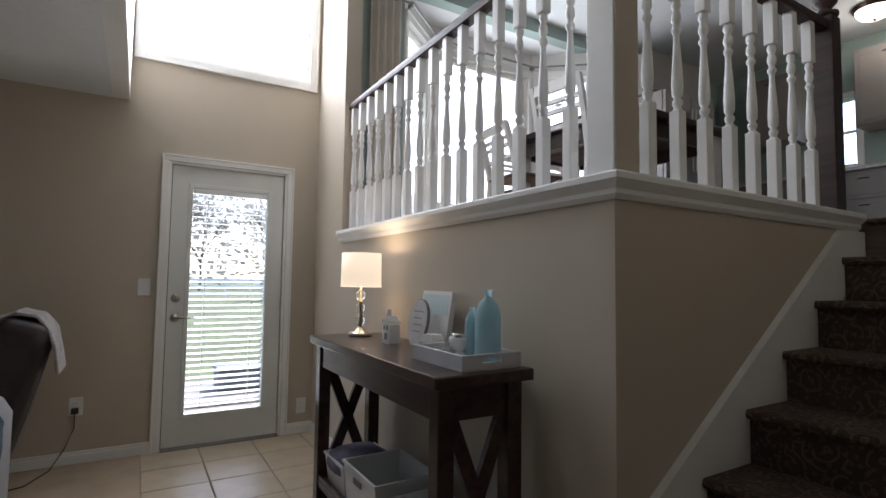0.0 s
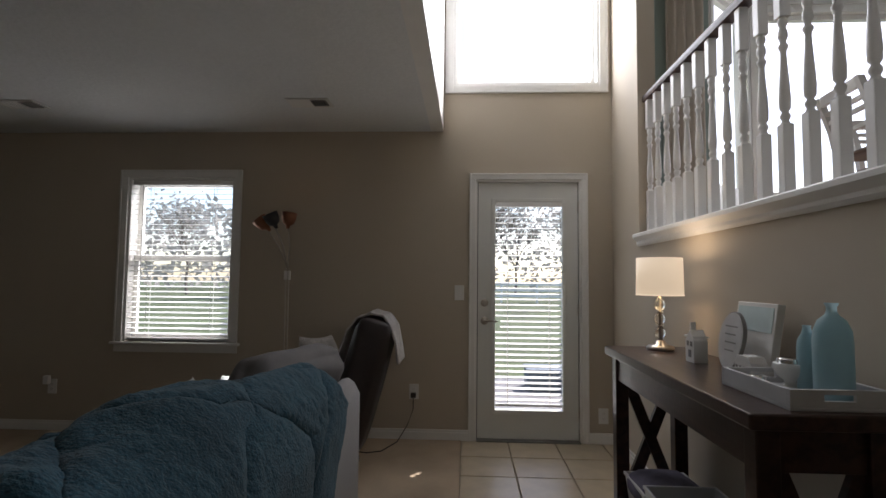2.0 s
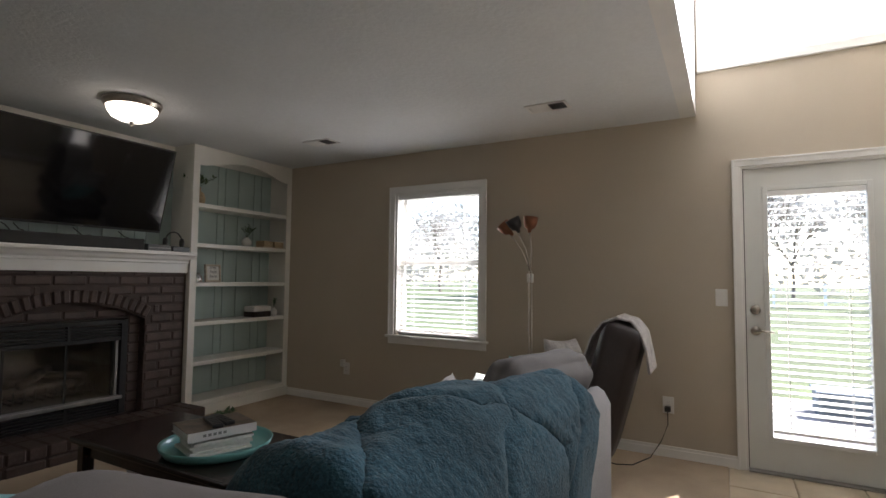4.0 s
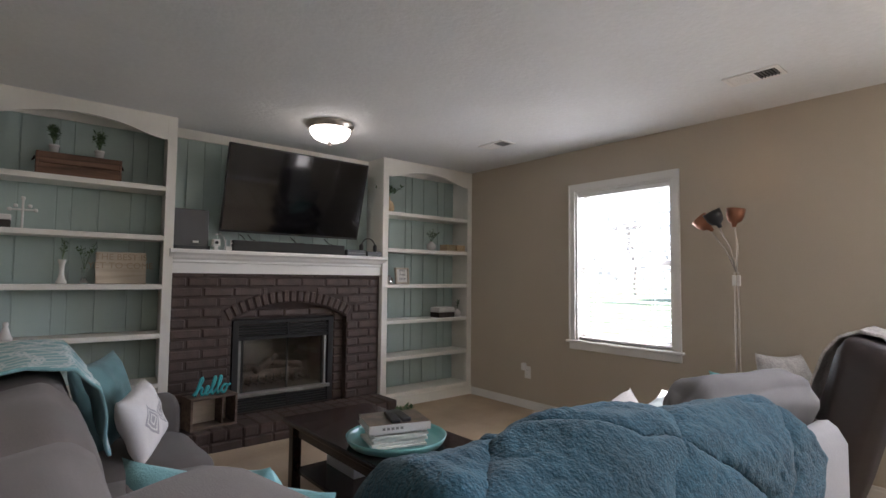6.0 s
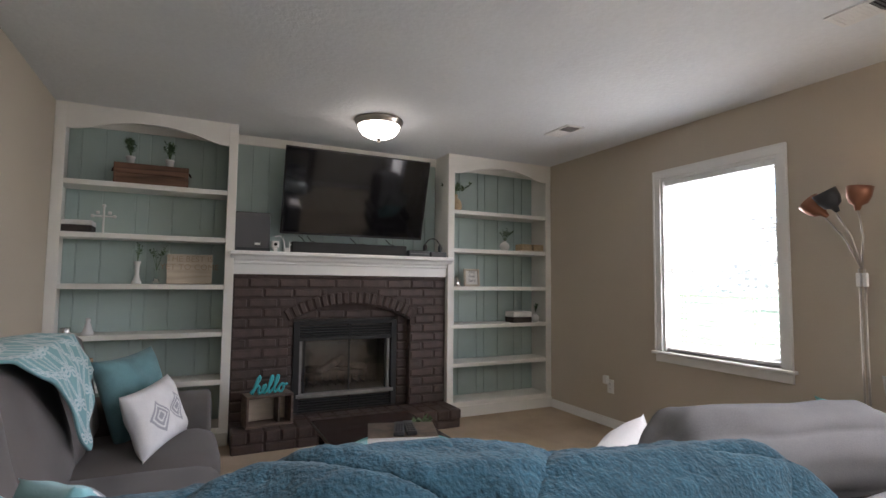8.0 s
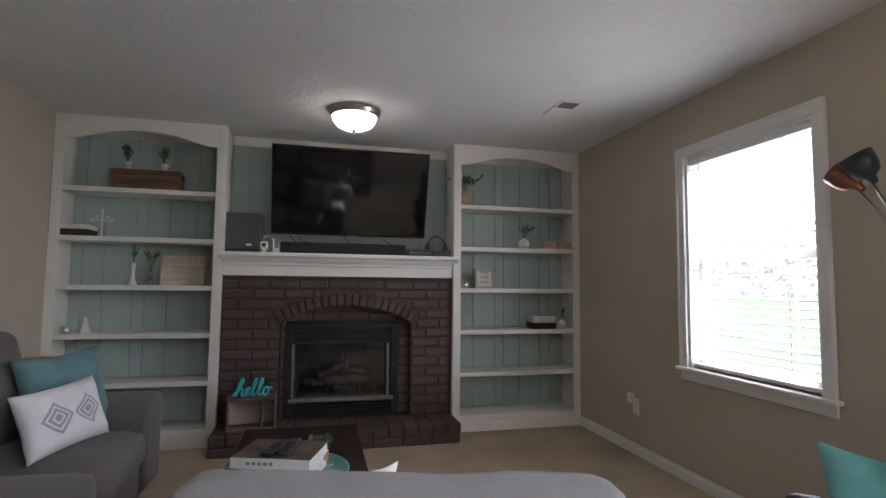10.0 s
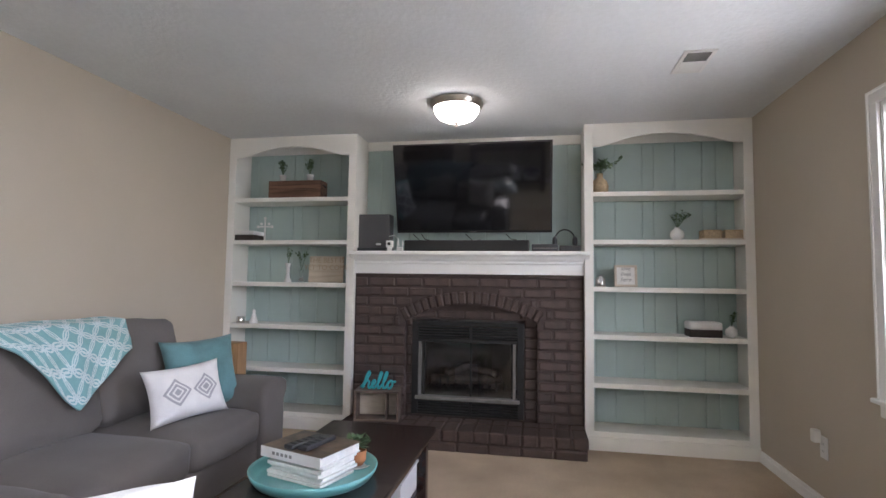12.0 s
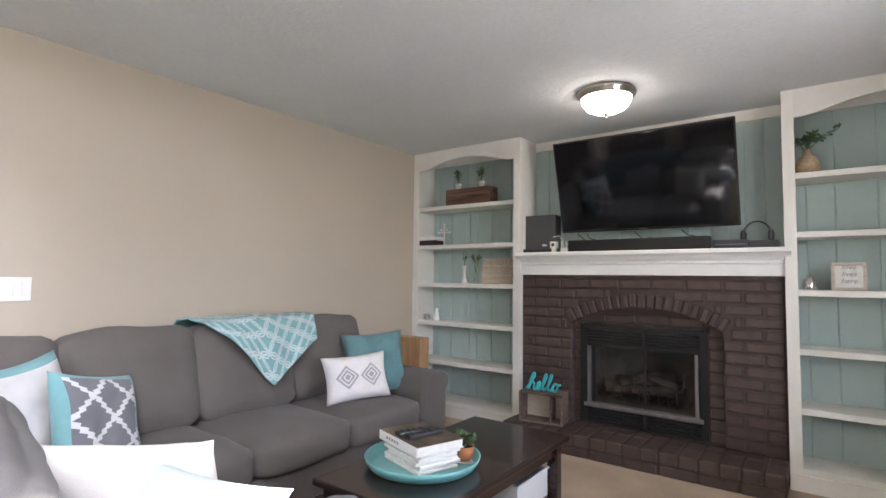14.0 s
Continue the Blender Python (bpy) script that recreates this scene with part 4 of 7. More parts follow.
# recessed bricks round the firebox
z = 0.158
while z < 0.88:
    for a, b in ((YC - HALF + 0.004, 2.538), (3.448, YC + HALF - 0.004)):
        brick(fire, (-4.22, a, z), (-4.172, b, z + PITCH - J))
    z += PITCH
y = YC - 0.5
while y < YC + 0.5:
    brick(fire, (-4.22, y, 0.925), (-4.172, min(y + LENGTH - J, YC + 0.505), 0.985))
    y += LENGTH
# hearth: a course of stretchers under a course of rowlocks
hearth = thing("hearth", -3.93, YC, 0.0, "raised hearth of dark painted bricks", "hearth", kind="structure")
HF, HT = -3.78, 0.155
part("mortar_bed", box((FACE, 2.075, 0.0), (HF - 0.008, 3.885, HT - 0.006)), MORTAR, hearth)
y = 2.07
while y < 3.86:
    brick(hearth, (HF - 0.10, y, 0.002), (HF + 0.004, min(y + LENGTH - J, 3.892), 0.066), jitter=0.002)
    y += LENGTH
y = 2.07
while y < 3.84:
    brick(hearth, (HF - 0.205, y, 0.076), (HF + 0.006, min(y + 0.1045, 3.892), HT), jitter=0.002)
    brick(hearth, (FACE - 0.02, y, 0.09), (HF - 0.215, min(y + 0.1045, 3.892), HT - 0.001))
    y += 0.1145

# mantel
mantel = thing("mantel", -4.02, YC, 1.281, "white moulded mantel shelf over the fireplace", "mantel", kind="structure")
mp_ = [(WEST + 0.003, 1.281), (-4.086, 1.281), (-4.086, 1.358), (-4.077, 1.364), (-4.077, 1.382), (-4.06, 1.396), (-4.048, 1.416), (-4.033, 1.427), (-4.015, 1.432), (-4.015, 1.453), (-4.02, 1.460), (WEST + 0.003, 1.460)]
bm = prism(mp_, "y", 2.068, 3.892)
part("beam", bm, TRIM, mantel)
for ya, yb in ((2.040, 2.067), (3.893, 3.930)):
    part("end_return", prism([(FRONT + 0.001, 1.400)] + [q for q in mp_ if q[0] > FRONT + 0.001] + [(FRONT + 0.001, 1.460)], "y", ya, yb), TRIM, mantel)
chim = thing("chimney_panel", WEST, YC, 1.46, "aqua grooved panelling over the mantel with a white top band", "panelling", kind="structure")
for k, (ya, yb) in enumerate(zip((2.068, 2.20, 2.33, 2.46, 2.62, 2.80, 2.98, 3.12, 3.30, 3.45, 3.56, 3.66, 3.78), (2.20, 2.33, 2.46, 2.62, 2.80, 2.98, 3.12, 3.30, 3.45, 3.56, 3.66, 3.78, 3.892))):
    part("panel", box((WEST + 0.003, ya + 0.0032, 1.46), (WEST + 0.0125, yb - 0.0032, 2.36), 0.002, 1), AQUA, chim)
part("panel_backing", box((WEST, 2.068, 1.46), (WEST + 0.003, 3.892, 2.36)), AQUA, chim)
part("top_band", box((WEST, 2.068, 2.362), (WEST + 0.02, 3.892, CEIL_Z), 0.003), SHELF, chim)


def bookcase(name, y0, y1, label):
    """A built-in bookcase: side stiles, shelves, grooved back, arched valance, base."""
    t = thing(name, FRONT, (y0 + y1) / 2, 0.0, label, "bookcase")
    s = 0.065
    part("side", box((WEST, y0, 0.0), (FRONT - 0.02, y0 + 0.03, CEIL_Z - 0.001)), SHELF, t)
    part("side", box((WEST, y1 - 0.03, 0.0), (FRONT - 0.02, y1, CEIL_Z - 0.001)), SHELF, t)
    part("stile", box((FRONT - 0.02, y0, 0.10), (FRONT, y0 + s, CEIL_Z - 0.001), 0.002), SHELF, t)
    part("stile", box((FRONT - 0.02, y1 - s, 0.10), (FRONT, y1, CEIL_Z - 0.001), 0.002), SHELF, t)
    part("base", box((WEST, y0 + 0.03, 0.0), (FRONT - 0.021, y1 - 0.03, 0.135)), SHELF, t)
    part("base_board", box((FRONT - 0.02, y0, 0.0), (FRONT + 0.012, y1, 0.10), 0.003), SHELF, t)
    part("base_rail", box((FRONT - 0.02, y0 + s, 0.10), (FRONT - 0.002, y1 - s, 0.137), 0.002), SHELF, t)
    for z in (1.914, 1.551, 1.196, 0.842, 0.488):
        part("shelf", box((WEST + 0.014, y0 + 0.03, z - 0.034), (FRONT - 0.022, y1 - 0.03, z), 0.003), SHELF, t)
        part("shelf_edge", box((FRONT - 0.0215, y0 + s, z - 0.036), (FRONT - 0.004, y1 - s, z), 0.003), SHELF, t)
    a, b = y0 + s, y1 - s
    w, mid = b - a, (a + b) / 2
    pts = [(a, CEIL_Z - 0.001), (a, 2.262)]
    for k in range(1, 24):
        u = k / 24 * 2 - 1
        c = abs(u)
        rise = 0.088 * (1 - (c / 0.62) ** 2 * 0.55) if c < 0.62 else 0.088 * 0.45 * ((0.94 - c) / 0.32) ** 1.5 if c < 0.94 else 0
        pts.append((mid + u * w / 2, 2.262 + rise))
    pts += [(b, 2.262), (b, CEIL_Z - 0.001)]
    part("valance", prism(pts, "x", FRONT - 0.02, FRONT - 0.001), SHELF, t)
    random.seed(int(y0 * 10))
    y = y0 + 0.03
    k = 0
    widths = (0.08, 0.15, 0.21, 0.085, 0.16, 0.20, 0.10, 0.15, 0.2)
    while y < y1 - 0.031:
        yb = min(y + widths[k % 9], y1 - 0.03)
        if y1 - 0.03 - yb < 0.03:
            yb = y1 - 0.03
        part("back_panel", box((WEST + 0.003, y + 0.0032, 0.135), (WEST + 0.0125, yb - 0.0032, CEIL_Z - 0.09), 0.002, 1), AQUA, t)
        y = yb
        k += 1
    part("panel_backing", box((WEST, y0 + 0.03, 0.135), (WEST + 0.003, y1 - 0.03, CEIL_Z - 0.09)), AQUA, t)
    part("back_rail", box((WEST, y0 + 0.03, CEIL_Z - 0.089), (WEST + 0.016, y1 - 0.03, CEIL_Z - 0.001)), SHELF, t)
    return t


bookcase("bookcase", SOUTH + 0.003, 2.066, "white built-in bookcase with an aqua grooved back")
bookcase("bookcase", 3.894, NORTH - 0.003, "white built-in bookcase with an aqua grooved back beside the window wall")

# firebox insert
ins = thing("fireplace_insert", -4.22, YC, 0.155, "black metal gas fireplace with louvres and glass doors", "fireplace")
A, B = 2.545, 3.441
part("surround", boxes(((-4.22, A, 0.158), (-4.165, A + 0.05, 0.898)), ((-4.22, B - 0.05, 0.158), (-4.165, B, 0.898)), ((-4.22, A + 0.05, 0.868), (-4.165, B - 0.05, 0.898)), ((-4.22, A + 0.05, 0.735), (-4.17, B - 0.05, 0.765)), ((-4.22, A + 0.05, 0.158), (-4.17, B - 0.05, 0.170)), bevel=0.002), BLACK, ins)
for zc_ in (0.782, 0.804, 0.826, 0.848):
    for a, b in ((A + 0.052, YC - 0.012), (YC + 0.012, B - 0.052)):
        bm = box((-4.205, a, zc_ - 0.009), (-4.172, b, zc_ + 0.004), 0.002, 1)
        part("louvre", bm, BLACK, ins)
for zc_ in (0.186, 0.208, 0.230, 0.250):
    for a, b in ((A + 0.052, YC - 0.012), (YC + 0.012, B - 0.052)):
        part("louvre", box((-4.205, a, zc_ - 0.009), (-4.172, b, zc_ + 0.004), 0.002, 1), BLACK, ins)
for za, zb_ in ((0.765, 0.868), (0.170, 0.272)):
    part("louvre_post", box((-4.208, YC - 0.011, za), (-4.17, YC + 0.011, zb_)), BLACK, ins)
part("lip", box((-4.22, A + 0.03, 0.275), (-4.152, B - 0.03, 0.305), 0.004), STEEL, ins, "pale metal ledge")
for ya in (A + 0.05, B - 0.085):
    part("side_strip", box((-4.21, ya, 0.306), (-4.175, ya + 0.022, 0.735), 0.002), STEEL, ins)
p = part("glass_door", box((-4.212, A + 0.086, 0.31), (-4.208, B - 0.086, 0.734)), PANE, ins)
p.visible_shadow = False
for lo, hi in (((-4.206, A + 0.086, 0.306), (-4.195, A + 0.10, 0.734)), ((-4.206, B - 0.10, 0.306), (-4.195, B - 0.086, 0.734)), ((-4.206, YC - 0.006, 0.306), (-4.198, YC + 0.006, 0.734))):
    part("door_stile", box(lo, hi), BLACK, ins)
part("firebox", boxes(((-4.72, A, 0.15), (-4.62, B, 0.905)), ((-4.62, A, 0.15), (-4.23, A + 0.03, 0.905)), ((-4.62, B - 0.03, 0.15), (-4.23, B, 0.905)), ((-4.62, A + 0.03, 0.15), (-4.23, B - 0.03, 0.29)), ((-4.62, A + 0.03, 0.75), (-4.23, B - 0.03, 0.905))), SOOT, ins)
for (ya, xa, za, yb, xb, zb, r) in ((2.66, -4.42, 0.40, 3.25, -4.38, 0.42, 0.042), (2.72, -4.5, 0.43, 3.20, -4.52, 0.44, 0.05), (2.80, -4.34, 0.46, 3.05, -4.52, 0.53, 0.032), (2.98, -4.48, 0.49, 3.22, -4.32, 0.47, 0.03)):
    pts_ = [(xa + (xb - xa) * k / 6 + random.uniform(-0.008, 0.008), ya + (yb - ya) * k / 6, za + (zb - za) * k / 6 + random.uniform(-0.008, 0.008)) for k in range(7)]
    part("log", tube(pts_, [r * random.uniform(0.85, 1.15) for _ in range(7)], 9), LOG, ins, smooth=True)
for k in range(11):
    yk = 2.62 + 0.066 * k
    part("grate_bar", tube([(-4.54, yk, 0.33), (-4.34, yk, 0.33), (-4.31, yk, 0.35), (-4.305, yk, 0.42)], 0.006, 6), BLACK, ins)

# television and the things on the mantel
tv = thing("television", -4.12, 3.01, 1.60, "large black flat television tilted down over the mantel", "television")
tilt = radians(15.8)
mt = Matrix.Translation((-4.047, 3.032, 1.957)) @ Matrix.Rotation(tilt, 4, "Y")
for nm, lo, hi, mat, bev in (("body", (-0.035, -0.622, -0.352), (-0.004, 0.622, 0.352), CHAR, 0.006), ("bezel", (-0.006, -0.624, -0.355), (0.0015, 0.624, 0.355), BLACK, 0.003), ("screen", (0.0016, -0.612, -0.337), (0.003, 0.612, 0.344), SCREEN, 0.0)):
    bm = box(lo, hi, bev)
    bmesh.ops.transform(bm, matrix=mt, verts=bm.verts)
    part(nm, bm, mat, tv)
bm = box((0.003, -0.03, -0.349), (0.0042, 0.03, -0.344))
bmesh.ops.transform(bm, matrix=mt, verts=bm.verts)
part("badge", bm, STEEL, tv)
for ya, yb in ((2.85, 2.90), (3.12, 3.17)):
    part("wall_bracket", box((-4.345, ya, 1.8), (-4.09, yb, 2.1), 0.003), BLACK, tv)
MZ = 1.4605
sb = thing("soundbar", -4.09, 3.0, MZ, "long black soundbar on the mantel", "soundbar")
part("body", box((-4.135, 2.49, MZ), (-4.05, 3.48, MZ + 0.088), 0.008), BLACK, sb)
part("grille", box((-4.049, 2.51, MZ + 0.010), (-4.047, 3.46, MZ + 0.078)), BLACK, sb)
spk = thing("subwoofer", -4.22, 2.19, MZ, "dark grey upright panel device on the mantel", "speaker")
part("body", box((-4.28, 2.062, MZ + 0.015), (-4.16, 2.335, MZ + 0.315), 0.006), DEVICE, spk)
part("foot", box((-4.29, 2.08, MZ), (-4.09, 2.33, MZ + 0.03), 0.004), CHAR, spk)
part("label_plate", box((-4.1595, 2.22, MZ + 0.055), (-4.1585, 2.262, MZ + 0.072)), PLASTIC, spk)
cam_ = thing("indoor_camera", -4.07, 2.365, MZ, "small white cube camera on the mantel", "camera")
part("foot", box((-4.09, 2.35, MZ), (-4.055, 2.38, MZ + 0.03), 0.003), PLASTIC, cam_)
part("body", box((-4.098, 2.338, MZ + 0.03), (-4.048, 2.392, MZ + 0.084), 0.006), PLASTIC, cam_)
l_ = part("lens", lathe([(0, 0), (0.013, 0), (0.013, 0.004), (0, 0.005)], n=14), BLACK, None)
l_.parent, l_.matrix_local = cam_, Matrix.Translation((-4.048 + 4.07, 0.0, 0.058)) @ Matrix.Rotation(radians(90), 4, "Y")
rt = thing("wifi_router", -4.06, 2.455, MZ, "small white router with two aerials", "router")
part("body", box((-4.08, 2.43, MZ), (-4.04, 2.478, MZ + 0.032), 0.005), PLASTIC, rt)
for ya in (2.434, 2.474):
    part("aerial", tube([(-4.06, ya, MZ + 0.03), (-4.06, ya, MZ + 0.085)], 0.0045, 6), PLASTIC, rt)
for pts_ in ([(-4.07, 2.36, MZ + 0.12), (-4.08, 2.40, MZ + 0.13), (-4.09, 2.43, MZ + 0.10), (-4.08, 2.44, MZ + 0.04)], [(-4.07, 2.47, MZ + 0.055), (-4.07, 2.53, MZ + 0.075), (-4.1, 2.62, MZ + 0.06)]):
    part("white_cable", tube(pts_, 0.004, 6), PLASTIC, None, "white cable behind the router", category="cable")
rc = thing("game_console", -4.12, 3.68, MZ, "low black console box on the mantel", "console")
part("body", box((-4.26, 3.50, MZ), (-4.04, 3.70, MZ + 0.055), 0.005), CHAR, rc)
part("body_upper", box((-4.25, 3.71, MZ), (-4.03, 3.865, MZ + 0.045), 0.005), CHAR, rc)
part("front_strip", box((-4.039, 3.51, MZ + 0.022), (-4.038, 3.69, MZ + 0.026)), STEEL, rc)
hp = thing("headphones", -4.1, 3.75, MZ + 0.045, "black over-ear headphones resting on the console", "headphones")
hpts = [(-4.09, 3.75 + 0.075 * math.cos(a_), MZ + 0.085 + 0.085 * math.sin(a_)) for a_ in np.linspace(-0.2, math.pi + 0.2, 15)]
part("band", tube(hpts, 0.006, 6), CHAR, hp)
for ya in (3.675, 3.825):
    part("ear_cup", soft_block((0.04, 0.03, 0.075), 3, 0.9, 0.004, 0.0, m=Matrix.Translation((-4.09, ya, MZ + 0.078))), CHAR, hp, smooth=True)
for k, (ya, yb, zz) in enumerate(((2.62, 2.68, 0.10), (2.98, 3.10, 0.085), (3.30, 3.38, 0.10), (2.55, 2.60, 0.12))):
    part("hanging_cable", tube([(-4.11, ya, 1.60), (-4.1, (ya + yb) / 2, MZ + zz), (-4.11, yb, 1.555), (-4.14, yb + 0.02, MZ + 0.068)], 0.004, 6), CABLE, None, "dark cable hanging below the television", category="cable")

# small things on the shelves
SX = -4.19      # middle of a shelf's depth


def plant(name, x, y, z, pot, leaf_h, spread_, n, label, pot_label, mat=CERAMIC, big=0.03, rnd=1):
    """A pot or vase with stems and many separate leaves."""
    t = thing(name, x, y, z, label, "plant")
    pt = part("pot", lathe(pot, (x, y, z), 18), mat, t, pot_label, smooth=True)
    top = z + pot[-1][1]
    rng = random.Random(rnd)
    stems, leaves = bmesh.new(), bmesh.new()
    for _ in range(n):
        ang, lean = rng.uniform(0, 6.28), rng.uniform(0.1, 1.0) * spread_
        tip = Vector((x + lean * 0.6 * math.cos(ang), y + lean * math.sin(ang), top + leaf_h * rng.uniform(0.6, 1.0)))
        base = Vector((x, y, top - 0.01))
        mid = base.lerp(tip, 0.5) + Vector((0, 0, leaf_h * 0.12))
        add_tube(stems, [base, mid, tip], 0.0012, 4)
        for q in range(7):
            u = rng.uniform(0.35, 1.02)
            p_ = base.lerp(mid, u * 2) if u < 0.5 else mid.lerp(tip, u * 2 - 1)
            d = Vector((rng.uniform(-1, 1), rng.uniform(-1, 1), rng.uniform(-0.3, 0.9))).normalized()
            s_ = d.cross(Vector((0, 0, 1))).normalized() * big * 0.28
            ln = big * rng.uniform(0.7, 1.2)
            vs = [leaves.verts.new(p_), leaves.verts.new(p_ + d * ln * 0.5 + s_), leaves.verts.new(p_ + d * ln), leaves.verts.new(p_ + d * ln * 0.5 - s_)]
            leaves.faces.new(vs)
    part("stems", stems, LEAF, t)
    part("leaves", leaves, LEAF, t, "small green leaves", kind="stuff")
    return t


POT = [(0, 0), (0.021, 0), (0.028, 0.055), (0.031, 0.056), (0.031, 0.07), (0.026, 0.07)]
ROUND = [(0, 0), (0.022, 0.0), (0.046, 0.02), (0.052, 0.045), (0.045, 0.07), (0.022, 0.088), (0.018, 0.095), (0.02, 0.10)]
BUD = [(0, 0), (0.03, 0.0), (0.034, 0.01), (0.022, 0.035), (0.014, 0.07), (0.016, 0.13), (0.024, 0.16), (0.026, 0.165)]
S1, S2, S3, S4, S5 = 1.914, 1.551, 1.196, 0.842, 0.488
crate = thing("wooden_crate", SX, 1.50, S1, "old brown wooden box with rope handles on the top shelf", "crate")
part("body", boxes(((SX - 0.07, 1.25, S1), (SX + 0.07, 1.266, S1 + 0.155)), ((SX - 0.07, 1.714, S1), (SX + 0.07, 1.73, S1 + 0.155)), ((SX + 0.056, 1.266, S1), (SX + 0.07, 1.714, S1 + 0.076)), ((SX + 0.056, 1.266, S1 + 0.080), (SX + 0.07, 1.714, S1 + 0.155)), ((SX - 0.07, 1.266, S1), (SX - 0.056, 1.714, S1 + 0.155)), ((SX - 0.056, 1.266, S1 + 0.138), (SX + 0.056, 1.714, S1 + 0.146)), bevel=0.002), CRATEWOOD, crate)
for ya in (1.246, 1.734):
    part("rope_handle", tube([(SX - 0.03, ya, S1 + 0.12), (SX, ya + (0.012 if ya > 1.5 else -0.012), S1 + 0.10), (SX + 0.03, ya, S1 + 0.12)], 0.006, 6), DARKBOX, crate)
for k, ya in enumerate((1.345, 1.60)):
    plant("potted_plant", SX, ya, S1 + 0.1465, POT, 0.13, 0.045, 22, "small green plant in a white pot on the crate", "white ceramic pot", big=0.028, rnd=k)
bx1 = thing("storage_box", SX + 0.03, 1.01, S2, "dark box with a white lid on the shelf", "box")
part("body", box((SX - 0.07, 0.945, S2), (SX + 0.1, 1.145, S2 + 0.05), 0.004), DARKBOX, bx1)
part("lid", box((SX - 0.072, 0.943, S2 + 0.05), (SX + 0.102, 1.147, S2 + 0.085), 0.008), WHITECLOTH, bx1, "white cloth lid")
cr = thing("cross_ornament", SX + 0.02, 1.20, S2, "white ornamental cross on a shelf", "ornament")
part("upright", box((SX + 0.014, 1.194, S2), (SX + 0.026, 1.208, S2 + 0.20), 0.004), PLASTIC, cr)
part("crossbar", box((SX + 0.012, 1.135, S2 + 0.119), (SX + 0.026, 1.267, S2 + 0.131), 0.004), PLASTIC, cr)
for ya, za in ((1.135, 0.125), (1.267, 0.125), (1.201, 0.20), (1.165, 0.15), (1.237, 0.15)):
    part("knob", soft_block((0.014, 0.024, 0.024), 3, 1.0, 0.0, 0.0, m=Matrix.Translation((SX + 0.02, ya, S2 + za))), PLASTIC, cr, smooth=True)
plant("bud_vase", SX, 1.42, S3, BUD, 0.15, 0.05, 6, "tall white bud vase with a green sprig", "white ceramic vase", big=0.026, rnd=7)
plant("bud_vase", SX, 1.545, S3, [(a * 0.85, b * 0.7) for a, b in BUD], 0.21, 0.07, 6, "clear glass bottle with a green sprig", "clear glass bottle", mat=CLEAR, big=0.03, rnd=8)
sg = thing("wooden_sign", SX, 1.77, S3, "pale wooden sign with painted lettering leaning on the shelf", "sign")
mt2 = Matrix.Translation((SX - 0.02, 1.765, S3 + 0.115)) @ Matrix.Rotation(radians(-7), 4, "Y")
bm = box((-0.008, -0.155, -0.113), (0.008, 0.155, 0.113), 0.002)
bmesh.ops.transform(bm, matrix=mt2, verts=bm.verts)
part("board", bm, PALEWOOD, sg)
flat = Matrix(((0, 0, 1, 0), (1, 0, 0, 0), (0, 1, 0, 0), (0, 0, 0, 1)))    # lettering's x to +y, its y to +z, facing +x
letters("lettering", "THE BEST IS\nYET TO COME", 0.062, 0.002, TANINK, mt2 @ Matrix.Translation((0.009, 0, 0.045)) @ flat, sg)
tn = thing("candle_tin", SX + 0.05, 1.02, S4, "small silver candle tin on the shelf", "candle")
part("tin", lathe([(0, 0), (0.032, 0), (0.034, 0.004), (0.034, 0.05), (0.031, 0.052), (0.031, 0.045), (0, 0.045)], (SX + 0.05, 1.02, S4), 20), CHROME, tn, smooth=True)
part("wax", lathe([(0, 0.0455), (0.030, 0.0455), (0, 0.047)], (SX + 0.05, 1.02, S4), 20), DARKBOX, tn)
fg = part("figurine", lathe([(0, 0), (0.04, 0.0), (0.036, 0.02), (0.024, 0.05), (0.018, 0.075), (0.012, 0.088), (0.017, 0.10), (0.012, 0.115), (0, 0.12)], (SX + 0.06, 1.15, S4), 16), CERAMIC, None, "plain white ceramic figurine", True, category="figurine")
part("paper_note", box((SX + 0.03, 1.17, S4), (SX + 0.10, 1.25, S4 + 0.004)), PAPER, None, "small white card lying on the shelf", category="card")
# right bookcase
plant("vase_plant", SX + 0.02, 4.02, S1, [(0, 0), (0.045, 0), (0.062, 0.02), (0.066, 0.06), (0.05, 0.105), (0.024, 0.125), (0.024, 0.16)], 0.11, 0.16, 20, "leafy stems in a straw-wrapped glass vase", "woven straw vase", mat=STRAW, big=0.045, rnd=11)
plant("round_vase", SX + 0.03, 4.575, S2, ROUND, 0.13, 0.12, 12, "round white vase with thin green stems", "round white ceramic vase", big=0.028, rnd=12)
bk = thing("wooden_tray", SX + 0.03, 4.86, S2, "pale wooden tray with two small baskets", "tray")
part("tray_base", box((SX - 0.04, 4.72, S2), (SX + 0.10, 5.02, S2 + 0.012), 0.003), PALEWOOD, bk)
for ya in (4.745, 4.89):
    bm = bmesh.new()
    for lo, hi in (((SX - 0.03, ya, S2 + 0.012), (SX + 0.09, ya + 0.008, S2 + 0.075)), ((SX - 0.03, ya + 0.112, S2 + 0.012), (SX + 0.09, ya + 0.12, S2 + 0.075)), ((SX - 0.03, ya + 0.008, S2 + 0.012), (SX - 0.022, ya + 0.112, S2 + 0.075)), ((SX + 0.082, ya + 0.008, S2 + 0.012), (SX + 0.09, ya + 0.112, S2 + 0.075))):
        add_box(bm, lo, hi, 0.002)
    part("basket", bm, STRAW, bk)
jar = thing("glass_jar", SX + 0.07, 4.015, S3, "small metal-lidded glass candle jar", "jar")
